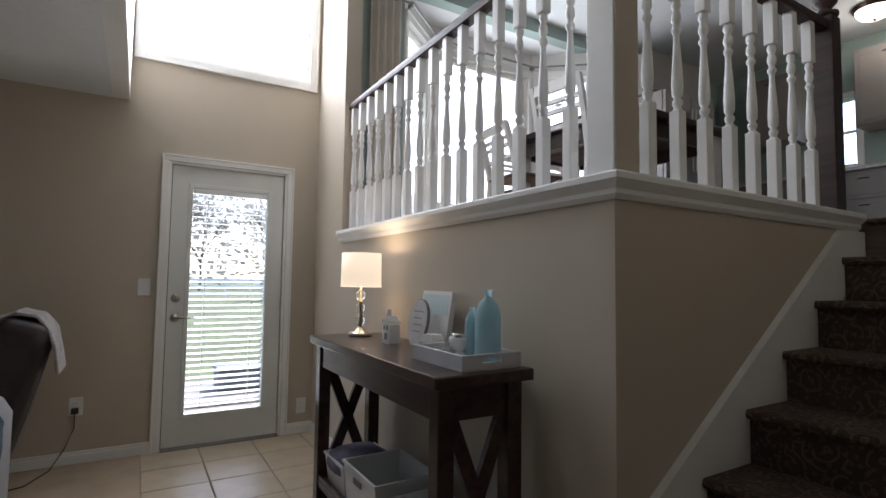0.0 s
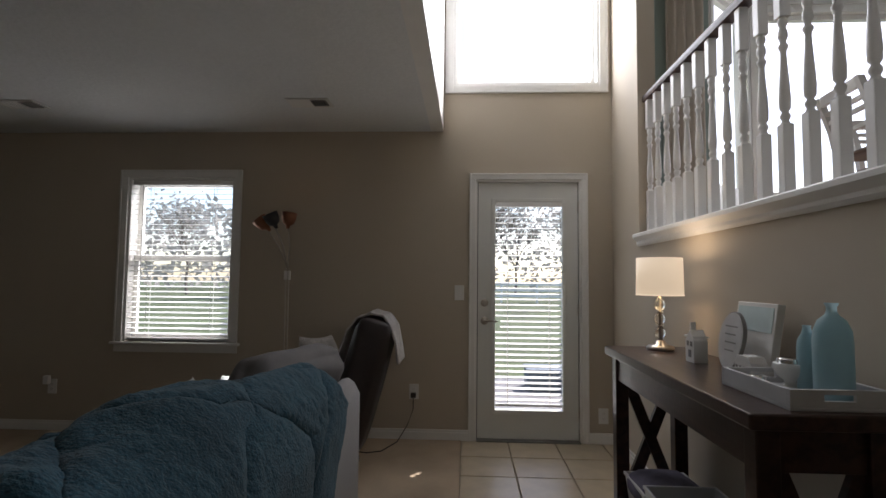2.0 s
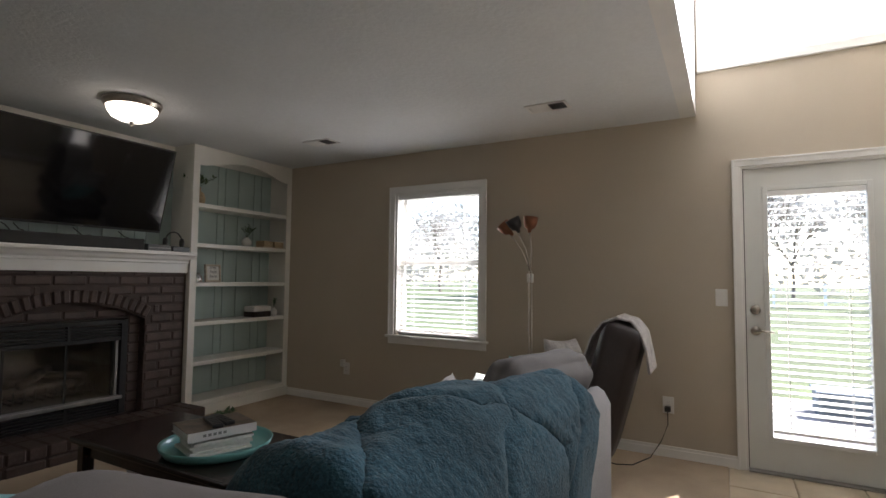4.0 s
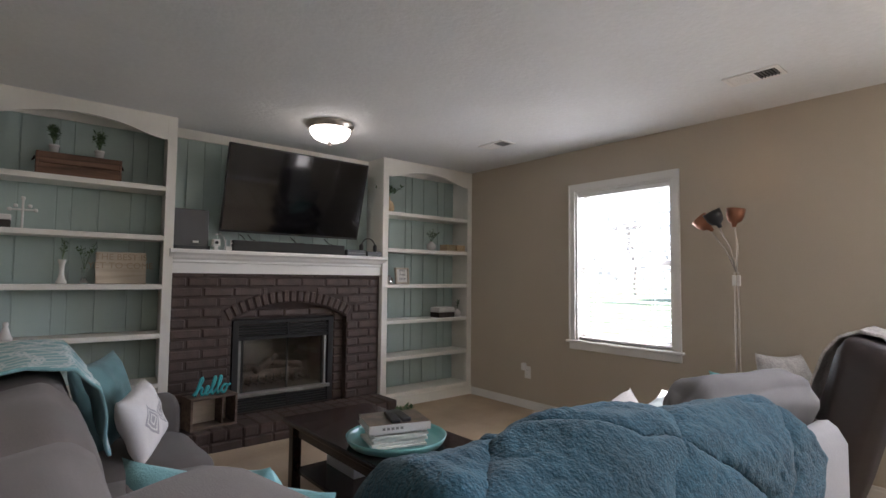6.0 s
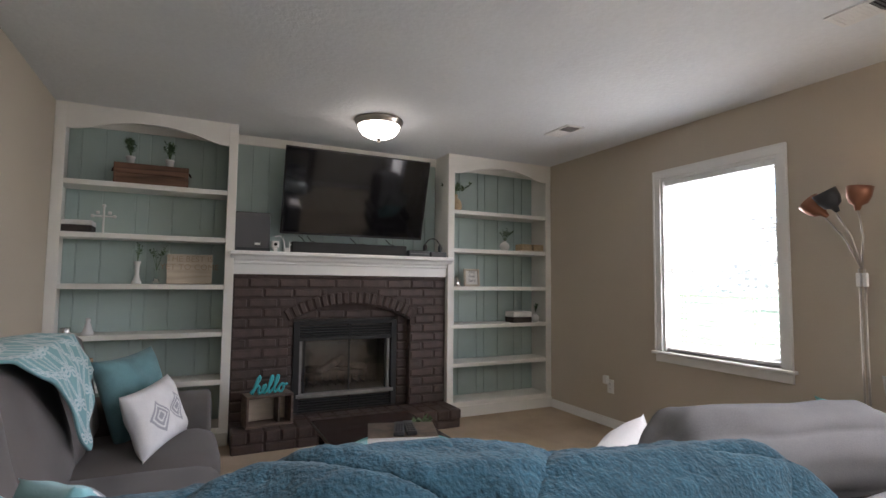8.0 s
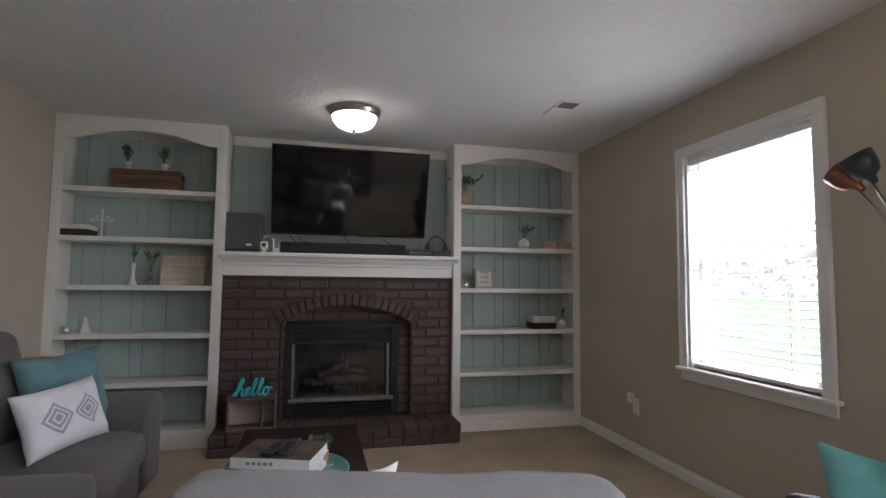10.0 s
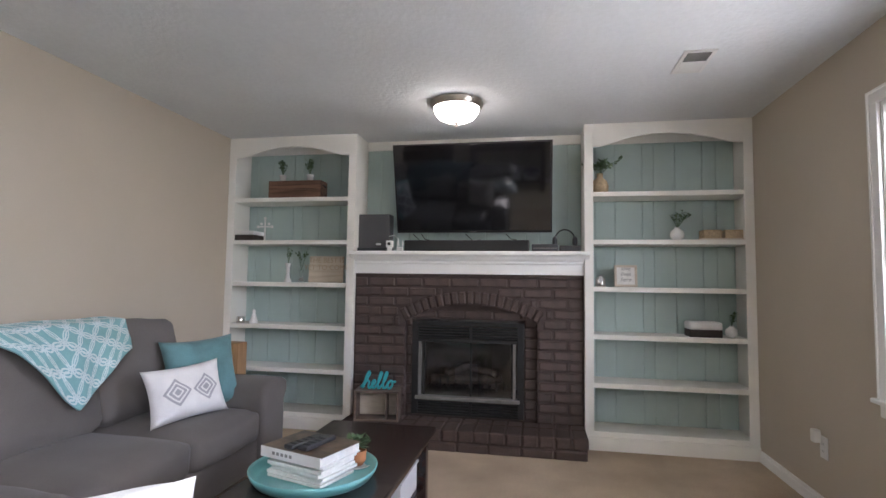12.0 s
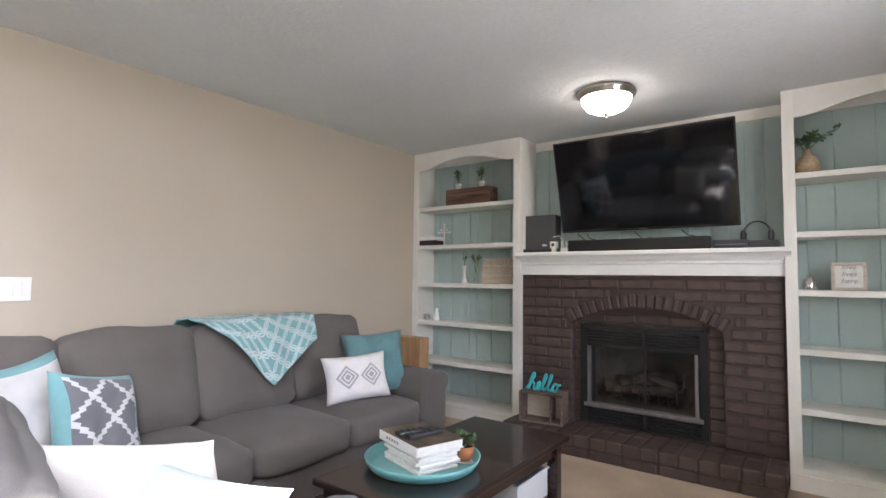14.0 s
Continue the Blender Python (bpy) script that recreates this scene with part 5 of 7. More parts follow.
part("jar", lathe([(0, 0), (0.034, 0), (0.038, 0.006), (0.038, 0.055), (0.032, 0.06)], (SX + 0.07, 4.015, S3), 18), CHROME, jar, smooth=True)
part("lid", lathe([(0.033, 0.06), (0.033, 0.066), (0.02, 0.072), (0.016, 0.085), (0, 0.09)], (SX + 0.07, 4.015, S3), 18), CHROME, jar, smooth=True)
pf = thing("picture_frame", SX + 0.03, 4.16, S3, "small wooden frame with a lettered white card", "frame")
mt3 = Matrix.Translation((SX + 0.02, 4.205, S3 + 0.085)) @ Matrix.Rotation(radians(-6), 4, "Y")
bm = boxes(((-0.012, -0.083, -0.083), (0.012, -0.066, 0.083)), ((-0.012, 0.066, -0.083), (0.012, 0.083, 0.083)), ((-0.012, -0.066, -0.083), (0.012, 0.066, -0.066)), ((-0.012, -0.066, 0.066), (0.012, 0.066, 0.083)), bevel=0.002)
bmesh.ops.transform(bm, matrix=mt3, verts=bm.verts)
part("frame", bm, PALEWOOD, pf)
bm = box((-0.006, -0.066, -0.066), (0.002, 0.066, 0.066))
bmesh.ops.transform(bm, matrix=mt3, verts=bm.verts)
part("card", bm, PAPER, pf, "white card")
letters("lettering", "love\nlives\nhere", 0.042, 0.001, INK, mt3 @ Matrix.Translation((0.0028, 0, 0.014)) @ flat, pf, shear=0.3)
bx2 = thing("storage_box", SX + 0.03, 4.68, S4, "dark brown basket box with a white liner", "box")
part("body", box((SX - 0.05, 4.635, S4), (SX + 0.10, 4.855, S4 + 0.055), 0.004), DARKBOX, bx2)
part("lid", box((SX - 0.052, 4.633, S4 + 0.055), (SX + 0.102, 4.857, S4 + 0.11), 0.012), WHITECLOTH, bx2, "white cloth liner")
plant("round_vase", SX + 0.05, 4.93, S4, [(a * 0.85, b * 0.85) for a, b in ROUND], 0.09, 0.05, 6, "small round white vase with a green sprig", "round white ceramic vase", big=0.03, rnd=14)

# crate with the turquoise word on the hearth
hb = thing("display_crate", -3.955, 2.33, HT, "small open grey-brown wooden box standing on the hearth", "crate")
mh = Matrix.Translation((-3.955, 2.33, HT)) @ Matrix.Rotation(radians(8), 4, "Z")
for nm, lo, hi, mat in (("top", (-0.085, -0.17, 0.212), (0.085, 0.17, 0.228), GREYWOOD), ("bottom", (-0.085, -0.17, 0.0), (0.085, 0.17, 0.015), GREYWOOD), ("side", (-0.085, -0.17, 0.015), (0.085, -0.154, 0.212), GREYWOOD), ("side", (-0.085, 0.154, 0.015), (0.085, 0.17, 0.212), GREYWOOD), ("back", (-0.085, -0.154, 0.015), (-0.072, 0.154, 0.212), PALEWOOD), ("divider", (-0.06, 0.065, 0.015), (0.06, 0.077, 0.212), GREYWOOD)):
    bm = box(lo, hi, 0.0015, 1)
    bmesh.ops.transform(bm, matrix=mh, verts=bm.verts)
    part(nm, bm, mat, hb)
hs = thing("word_ornament", -3.955, 2.33, HT + 0.229, "turquoise wooden script word standing on the crate", "ornament")
STROKE = [(0.0, 0.1), (0.35, 0.75), (0.72, 1.65), (0.66, 2.08), (0.46, 1.75), (0.32, 0.8), (0.24, 0.0), (0.40, 0.62), (0.66, 0.94), (0.84, 0.74), (0.82, 0.24), (0.98, 0.0),
          (1.24, 0.28), (1.50, 0.70), (1.44, 0.98), (1.24, 0.84), (1.20, 0.34), (1.40, 0.0), (1.68, 0.25), (2.0, 1.1), (2.12, 1.82), (1.98, 2.0), (1.87, 1.5), (1.85, 0.4), (2.02, 0.0), (2.26, 0.3),
          (2.60, 1.1), (2.72, 1.82), (2.58, 2.0), (2.47, 1.5), (2.45, 0.4), (2.62, 0.0), (2.84, 0.22), (3.02, 0.76), (3.24, 0.98), (3.00, 0.66), (3.02, 0.14), (3.30, 0.02), (3.50, 0.45), (3.34, 0.94), (3.58, 0.80), (3.86, 0.95)]


def script_word(points, unit, radius, m):
    """A handwritten word: one rounded stroke through smoothed points, standing in the y-z plane."""
    smooth = []
    for k in range(len(points) - 1):
        p0, p1, p2, p3 = (points[max(0, min(len(points) - 1, k + d))] for d in (-1, 0, 1, 2))
        for q in range(5):
            t_ = q / 5
            smooth.append(tuple(0.5 * (2 * b + (c - a) * t_ + (2 * a - 5 * b + 4 * c - d) * t_ ** 2 + (3 * b - a - 3 * c + d) * t_ ** 3) for a, b, c, d in zip(p0, p1, p2, p3)))
    pts_ = [m @ Vector((0.003 * math.sin(k * 0.35), (u - 1.93) * unit + 0.15 * v * unit, v * unit * 0.88 + radius)) for k, (u, v) in enumerate(smooth)]
    return tube(pts_, radius, 8)


part("lettering", script_word(STROKE, 0.069, 0.0088, mh @ Matrix.Translation((0.02, 0.0, 0.2275))), TEALPAINT, hs, smooth=True)

# ---------------------------------------------------------------- living room furniture
# grey sofa along the south wall
SF, SB = 1.92, SOUTH + 0.04            # front and back of the sofa
sofa = thing("sofa", -2.0, 1.35, 0.0, "long grey-brown fabric sofa against the beige wall", "sofa")
part("base", soft_block((2.72, SF - SB - 0.10, 0.20), 6, 0.2, 0.0, 0.004, 1, Matrix.Translation((-1.865, (SF + SB) / 2 - 0.03, 0.17))), SOFA, sofa, smooth=True)
part("back_frame", soft_block((2.72, 0.20, 0.66), 6, 0.5, 0.0, 0.004, 2, Matrix.Translation((-1.865, SB + 0.11, 0.44))), SOFA, sofa, smooth=True)
joints = (-0.50, -1.12, -1.75, -2.37, -2.985)
for k, (xa, xb) in enumerate(zip(joints, joints[1:])):
    w_ = xa - xb
    part("seat_cushion", soft_block((w_ - 0.006, 0.74, 0.19), 9, 0.55, 0.028, 0.008, 3 + k, Matrix.Translation(((xa + xb) / 2, SF - 0.375, 0.345))), SOFA, sofa, smooth=True)
    part("back_cushion", soft_block((w_ - 0.004, 0.25, 0.52), 11, 0.42, 0.030, 0.014, 13 + k, Matrix.Translation(((xa + xb) / 2, SB + 0.285, 0.685)) @ pose(0, 0, 0, 13, 0, 0)), SOFA, sofa, smooth=True)
arm = [(-3.265, 0.10), (-3.265, 0.44), (-3.3, 0.50), (-3.295, 0.555), (-3.235, 0.585), (-3.125, 0.59), (-3.045, 0.575), (-3, 0.54), (-2.99, 0.48), (-2.99, 0.10)]
bm = prism(arm, "y", SB + 0.02, SF - 0.01)
bmesh.ops.bevel(bm, geom=[e for e in bm.edges if abs(e.verts[0].co.y - e.verts[1].co.y) < 0.01], offset=0.03, segments=3, affect="EDGES", profile=0.6)
part("arm", bm, SOFA, sofa, smooth=True)
part("corner_base", soft_block((0.34, 0.56, 0.42), 6, 0.2, 0.0, 0.004, 8, Matrix.Translation((-0.47, 1.26, 0.255))), SOFA, sofa, smooth=True)
part("corner_cushion", soft_block((0.50, 0.46, 0.48), 11, 0.55, 0.035, 0.016, 41, Matrix.Translation((-0.51, 1.345, 0.73)) @ pose(0, 0, 0, 4, 3, 14)), SOFA, sofa, smooth=True)
for xa in (-3.17, -0.68):
    for ya in (SB + 0.1, SF - 0.12):
        part("foot", box((xa - 0.03, ya - 0.03, 0.004), (xa + 0.03, ya + 0.03, 0.075), 0.004), ESPRESSO, sofa)
part("front_band", soft_block((2.72, 0.03, 0.19), 5, 0.6, 0.004, 0.003, 5, Matrix.Translation((-1.865, SF - 0.055, 0.165))), SOFA, sofa, smooth=True)

# loveseat with its back to the walkway
LB, LN, LS = -0.32, 3.12, 1.56         # back face, north end, south end
love = thing("loveseat", -0.85, 2.5, 0.0, "light grey fabric loveseat under a blue blanket", "sofa")
bm = prism([(LB, 0.06), (LB, 0.78), (LB - 0.025, 0.825), (LB - 0.05, 0.842), (LB - 0.075, 0.835), (LB - 0.09, 0.80), (LB - 0.10, 0.06)], "y", LS, LN)
bmesh.ops.bevel(bm, geom=[e for e in bm.edges if abs(e.verts[0].co.y - e.verts[1].co.y) < 0.01], offset=0.022, segments=3, affect="EDGES", profile=0.6)
part("back_frame", bm, LIGHTSOFA, love, smooth=True)
part("base", soft_block((0.86, LN - LS - 0.04, 0.22), 6, 0.2, 0.0, 0.003, 1, Matrix.Translation((LB - 0.55, (LN + LS) / 2, 0.17))), LIGHTSOFA, love, smooth=True)
bm = prism([(LN, 0.06), (LN, 0.58), (LN - 0.03, 0.625), (LN - 0.10, 0.64), (LN - 0.18, 0.62), (LN - 0.20, 0.57), (LN - 0.20, 0.06)], "x", LB - 1.0, LB - 0.105)
bmesh.ops.bevel(bm, geom=[e for e in bm.edges if abs(e.verts[0].co.x - e.verts[1].co.x) < 0.01], offset=0.03, segments=3, affect="EDGES", profile=0.6)
part("arm", bm, LIGHTSOFA, love, smooth=True)
for k, (ya, yb) in enumerate(((LS + 0.06, 2.34), (2.35, LN - 0.03))):
    part("seat_cushion", soft_block((0.70, min(yb, LN - 0.21) - ya - 0.006, 0.18), 8, 0.55, 0.03, 0.008, 20 + k, Matrix.Translation((LB - 0.66, (ya + min(yb, LN - 0.21)) / 2, 0.37))), LIGHTSOFA, love, smooth=True)
    part("back_cushion", soft_block((0.22, yb - ya - 0.01, 0.38 if k == 0 else 0.30), 11, 0.62, 0.03, 0.012, 23 + k, Matrix.Translation((LB - 0.20, (ya + yb) / 2, 0.68 if k == 0 else 0.60)) @ pose(0, 0, 0, 0, -4, 0)), LIGHTSOFA, love, smooth=True)
for xa in (LB - 0.1, LB - 0.95):
    for ya in (LS + 0.1, LN - 0.1):
        part("foot", box((xa - 0.03, ya - 0.03, 0.004), (xa + 0.03, ya + 0.03, 0.07), 0.004), ESPRESSO, love)


def blanket_point(u, v):
    """u runs from the hem behind the back up over the cushions to the seat; v from south to north."""
    path_ = [(LB + 0.022, 0.36), (LB + 0.026, 0.58), (LB + 0.022, 0.78), (LB - 0.005, 0.88), (LB - 0.05, 0.945), (LB - 0.12, 0.98), (LB - 0.21, 0.985), (LB - 0.28, 0.96), (LB - 0.325, 0.89), (LB - 0.345, 0.77), (LB - 0.35, 0.64)]
    hem = 0.36 + 0.06 * math.sin(v * 5.0)
    path_[0] = (path_[0][0], hem)
    s = u * (len(path_) - 1)
    i = min(int(s), len(path_) - 2)
    f = s - i
    x = path_[i][0] * (1 - f) + path_[i + 1][0] * f
    z = path_[i][1] * (1 - f) + path_[i + 1][1] * f
    x += max(0.0, LB - x) * 0.32 * v
    north = 2.70 - 0.17 * min(1.0, max(0.0, (u - 0.24) / 0.38)) ** 0.8 - 1.8 * max(0.0, 0.24 - u)
    y = 1.56 + (north - 1.56) * v + 0.03 * math.sin(u * 3.0 + 0.5) * (1 if v > 0.5 else -0.6)
    # the two cushions below and the slump between them
    z += 0.02 * math.cos((y - 2.01) / 0.45 * math.pi) * max(0.0, 1 - abs(u - 0.6) / 0.3)
    z += (0.025 * max(0.0, 1 - v / 0.14) - 0.025 * max(0.0, 1 - abs(v - 0.24) / 0.14)) * max(0.0, 1 - abs(u - 0.55) / 0.4)
    z -= 0.03 * v ** 4 * max(0.0, 1 - abs(u - 0.6) / 0.35)      # sinks towards its north end
    if v < 0.12:                                       # the south hem rolls down over the end
        k = 1 - v / 0.12
        z -= 0.26 * (1 - math.sqrt(max(0.0, 1 - k * k)))
        y += 0.04 * k ** 2
    bulge = noise.noise(Vector((u * 4.2, y * 2.1, 0.3))) * 0.022 + noise.noise(Vector((u * 11, y * 7, 2.0))) * 0.007
    seam = min(abs(math.sin((u * 2.0 + v * 2.2) * math.pi)), abs(math.sin((u * 2.0 - v * 2.2 + 0.35) * math.pi)))
    puff = 0.014 * min(1.0, seam * 3.5) ** 0.6
    fuzz = noise.noise(Vector((x * 60, y * 60, z * 60))) * 0.0035
    side = 1.0 if u < 0.35 else (0.0 if u < 0.72 else -1.0)
    lift = bulge + puff + fuzz
    return Vector((x + side * lift, y, z + (lift if side == 0 else lift * 0.4)))


part("throw_blanket", sheet(blanket_point, 150, 200, -0.012), FLEECE, None, "thick blue plush blanket draped over the loveseat", True, category="blanket")


def pillow(name, x, y, z, w_, h_, thick, rx, ry, rz, mat, label, seed=0):
    return part(name, pillow_mesh(w_, h_, thick, seed=seed, m=Matrix.Translation((x, y, z)) @ pose(0, 0, 0, rx, ry, rz)), mat, None, label, True, category="pillow")


def bolster_mesh(size, m):
    """A long stuffed pillow: soft block with creases running in from its gathered ends."""
    bm = soft_block(size, 26, 0.85, 0.018, 0.012, 77)
    half = size[1] / 2
    for v in bm.verts:
        e = abs(v.co.y) / half
        a = math.atan2(v.co.z, v.co.x)
        crease = math.sin(a * 7 + 1.5 * math.sin(v.co.y * 9)) * 0.006 * e ** 2 + noise.noise(Vector((v.co.x * 16, v.co.y * 10, v.co.z * 16))) * 0.005
        k = 1 + crease / 0.10 - 0.22 * max(0.0, e - 0.8) / 0.2
        v.co.x *= k
        v.co.z *= k
    bmesh.ops.transform(bm, matrix=m, verts=bm.verts)
    return bm


# long grey pillow on the loveseat's back corner, sunlit pillows on its seat
part("bolster_pillow", bolster_mesh((0.16, 0.63, 0.165), Matrix.Translation((LB - 0.205, 2.89, 0.885)) @ pose(0, 0, 0, -1.5, 4, -10)), GREYLINEN, None, "long light grey pillow lying along the loveseat back", True, category="pillow")
pillow("pillow", -0.865, 2.735, 0.655, 0.46, 0.40, 0.17, -14, 4, -60, WHITECLOTH, "white pillow leaning in the loveseat", 5)
pillow("pillow", -0.80, 3.065, 0.712, 0.37, 0.30, 0.12, -45, 0, 104, PALEAQUA, "pale aqua pillow lying on the loveseat arm", 6)
# pillows on the grey sofa
pillow("pillow", -2.90, 1.55, 0.65, 0.44, 0.43, 0.14, 18, 3, -30, TEALCLOTH, "square teal velvet pillow on the sofa", 11)
pillow("pillow", -2.62, 1.66, 0.60, 0.44, 0.30, 0.13, 20, 3, -22, DIAMOND, "white pillow with two grey diamonds", 12)
pillow("pillow", -1.17, 1.62, 0.625, 0.42, 0.42, 0.15, 22, -12, 24, TRELLIS, "grey pillow with a jagged white trellis", 13)
pillow("pillow", -0.96, 1.53, 0.68, 0.44, 0.44, 0.14, 14, 4, 40, EDGED, "white pillow with an aqua edge", 14)


def throw_point(u, v):
    """The lattice throw over a back cushion: u down the front, v along the sofa."""
    prof_ = [(SB + 0.02, 0.73), (SB + 0.045, 0.89), (SB + 0.12, 0.955), (SB + 0.25, 0.975), (SB + 0.37, 0.96), (SB + 0.445, 0.87), (SB + 0.475, 0.75), (SB + 0.50, 0.63), (SB + 0.52, 0.53)]
    c = 0.95 * (0.5 + 0.5 * v / 0.46 if v < 0.46 else 1 - 0.28 * (v - 0.46) / 0.54)
    s = (u * c) * (len(prof_) - 1)
    i = min(int(s), len(prof_) - 2)
    f = s - i
    y = prof_[i][0] * (1 - f) + prof_[i + 1][0] * f
    z = prof_[i][1] * (1 - f) + prof_[i + 1][1] * f
    front = max(0.0, s - 4) / 4
    x = -1.74 - 0.78 * (0.46 + (v - 0.46) * (1 - 0.30 * front)) - 0.04 * front
    fold = math.sin(v * 22 + u * 3) * 0.012 * front + noise.noise(Vector((u * 5, v * 5, 7))) * 0.012
    return Vector((x, y + fold + 0.022, z + 0.030 + 0.5 * fold))


part("throw_blanket", sheet(throw_point, 60, 60, -0.010, (7.0, 6.5)), THROW, None, "aqua throw with a white ring lattice over the sofa back", True, category="blanket")
# wooden board standing between the sofa and the bookcase
bd = part("wooden_board", box((-3.93, 0.86, 0.004), (-3.80, 1.22, 0.71), 0.006), ORANGEWOOD, None, "light oak panel behind the sofa arm", category="board")

# coffee table
CT = 0.44
ct = thing("coffee_table", -2.245, 2.715, 0.0, "dark espresso wooden coffee table", "table")
CX0, CX1, CY0, CY1 = -2.84, -1.65, 2.42, 3.01
part("top", box((CX0, CY0, CT - 0.03), (CX1, CY1, CT), 0.008), ESPRESSO, ct)
part("apron", boxes(((CX0 + 0.06, CY0 + 0.05, CT - 0.10), (CX1 - 0.06, CY0 + 0.07, CT - 0.031)), ((CX0 + 0.06, CY1 - 0.07, CT - 0.10), (CX1 - 0.06, CY1 - 0.05, CT - 0.031)), ((CX0 + 0.05, CY0 + 0.07, CT - 0.10), (CX0 + 0.07, CY1 - 0.07, CT - 0.031)), ((CX1 - 0.07, CY0 + 0.07, CT - 0.10), (CX1 - 0.05, CY1 - 0.07, CT - 0.031))), ESPRESSO, ct)
for xa in (CX0 + 0.03, CX1 - 0.09):
    for ya in (CY0 + 0.03, CY1 - 0.09):
        part("leg", box((xa, ya, 0.004), (xa + 0.055, ya + 0.055, CT - 0.031), 0.004), ESPRESSO, ct)
part("lower_shelf", box((CX0 + 0.05, CY0 + 0.06, 0.13), (CX1 - 0.05, CY1 - 0.06, 0.15), 0.003), ESPRESSO, ct)
bn = thing("storage_bin", CX0 + 0.26, 2.80, 0.1505, "white plastic bin on the shelf under the coffee table", "bin")
part("body", boxes(((CX0 + 0.10, 2.66, 0.1505), (CX0 + 0.42, 2.93, 0.156)), ((CX0 + 0.10, 2.66, 0.156), (CX0 + 0.105, 2.93, 0.29)), ((CX0 + 0.415, 2.66, 0.156), (CX0 + 0.42, 2.93, 0.29)), ((CX0 + 0.105, 2.66, 0.156), (CX0 + 0.415, 2.665, 0.29)), ((CX0 + 0.105, 2.925, 0.156), (CX0 + 0.415, 2.93, 0.29)), bevel=0.0015), BINPLAST, bn)
part("rim", boxes(((CX0 + 0.092, 2.652, 0.282), (CX0 + 0.0995, 2.938, 0.292)), ((CX0 + 0.4205, 2.652, 0.282), (CX0 + 0.428, 2.938, 0.292)), ((CX0 + 0.0995, 2.652, 0.282), (CX0 + 0.4205, 2.6595, 0.292)), ((CX0 + 0.0995, 2.9305, 0.282), (CX0 + 0.4205, 2.938, 0.292)), bevel=0.0015), BINPLAST, bn)
TXC, TYC = -2.04, 2.675
part("round_tray", lathe([(0, 0), (0.21, 0), (0.228, 0.006), (0.245, 0.03), (0.25, 0.045), (0.245, 0.047), (0.238, 0.034), (0.222, 0.014), (0.205, 0.008), (0, 0.008)], (TXC, TYC, CT), 40), AQUAENAMEL, None, "round aqua metal tray on the coffee table", True, category="tray")
rngb = random.Random(3)
zb = CT + 0.009
for k in range(6):
    th = 0.0105 + rngb.random() * 0.004
    mbk = Matrix.Translation((TXC + rngb.uniform(-0.01, 0.01), TYC - 0.01 + rngb.uniform(-0.01, 0.01), zb)) @ Matrix.Rotation(radians(-19 + rngb.uniform(-5, 5)), 4, "Z")
    bm = box((-0.10, -0.135, 0), (0.10, 0.135, th), 0.0015, 1)
    bmesh.ops.transform(bm, matrix=mbk, verts=bm.verts)
    part("magazine", bm, PAPER, None, "white magazine in a stack on the tray", category="magazine", group="magazines on the tray")
    zb += th + 0.0005
bkq = thing("book", TXC, TYC, zb, "large white hardback book with a brown photo cover", "book")
mbk = Matrix.Translation((TXC - 0.005, TYC - 0.015, zb)) @ Matrix.Rotation(radians(-18), 4, "Z")
for nm, lo, hi, mat in (("back_cover", (-0.118, -0.152, 0), (0.118, 0.152, 0.003), WHITECLOTH), ("page_block", (-0.114, -0.147, 0.003), (0.112, 0.147, 0.036), PAPER), ("spine", (0.1185, -0.152, 0), (0.121, 0.152, 0.039), WHITECLOTH), ("front_cover", (-0.118, -0.152, 0.036), (0.118, 0.152, 0.039), COVER)):
    bm = box(lo, hi)
    bmesh.ops.transform(bm, matrix=mbk, verts=bm.verts)
    part(nm, bm, mat, bkq)
for k in range(5):
    bm = box((0.1212, -0.09 + 0.022 * k, 0.014), (0.1216, -0.076 + 0.022 * k, 0.026))
    bmesh.ops.transform(bm, matrix=mbk, verts=bm.verts)
    part("spine_letter", bm, STEEL, bkq)
for k, (oy, rz) in enumerate(((0.015, 35), (-0.035, 28))):
    rm_ = thing("remote_control", TXC, TYC + oy, zb + 0.0395, "black remote control lying on the book", "remote")
    mr = Matrix.Translation((TXC + 0.01, TYC + oy, zb + 0.0395)) @ Matrix.Rotation(radians(rz + 40), 4, "Z")
    bm = box((-0.023, -0.09, 0), (0.023, 0.09, 0.018), 0.005)
    bmesh.ops.transform(bm, matrix=mr, verts=bm.verts)
    part("body", bm, CHAR, rm_)
    for q in range(4):
        bm = boxes(*[((-0.014 + 0.011 * c, -0.07 + 0.03 * q, 0.0181), (-0.007 + 0.011 * c, -0.058 + 0.03 * q, 0.0195)) for c in range(3)])
        bmesh.ops.transform(bm, matrix=mr, verts=bm.verts)
        part("button_row", bm, BLACK, rm_)
plant("succulent", TXC - 0.13, TYC + 0.13, CT + 0.0128, [(0, 0), (0.025, 0), (0.038, 0.02), (0.04, 0.06), (0.036, 0.06)], 0.05, 0.06, 14, "small green succulent in an orange clay pot on the tray", "orange clay pot", mat=CLAY, big=0.04, rnd=21)
part("saucer", lathe([(0, 0), (0.05, 0), (0.062, 0.008), (0.060, 0.010), (0.048, 0.004), (0, 0.004)], (TXC - 0.13, TYC + 0.13, CT + 0.0085), 24), CERAMIC, None, "small white saucer under the clay pot", True, category="saucer")

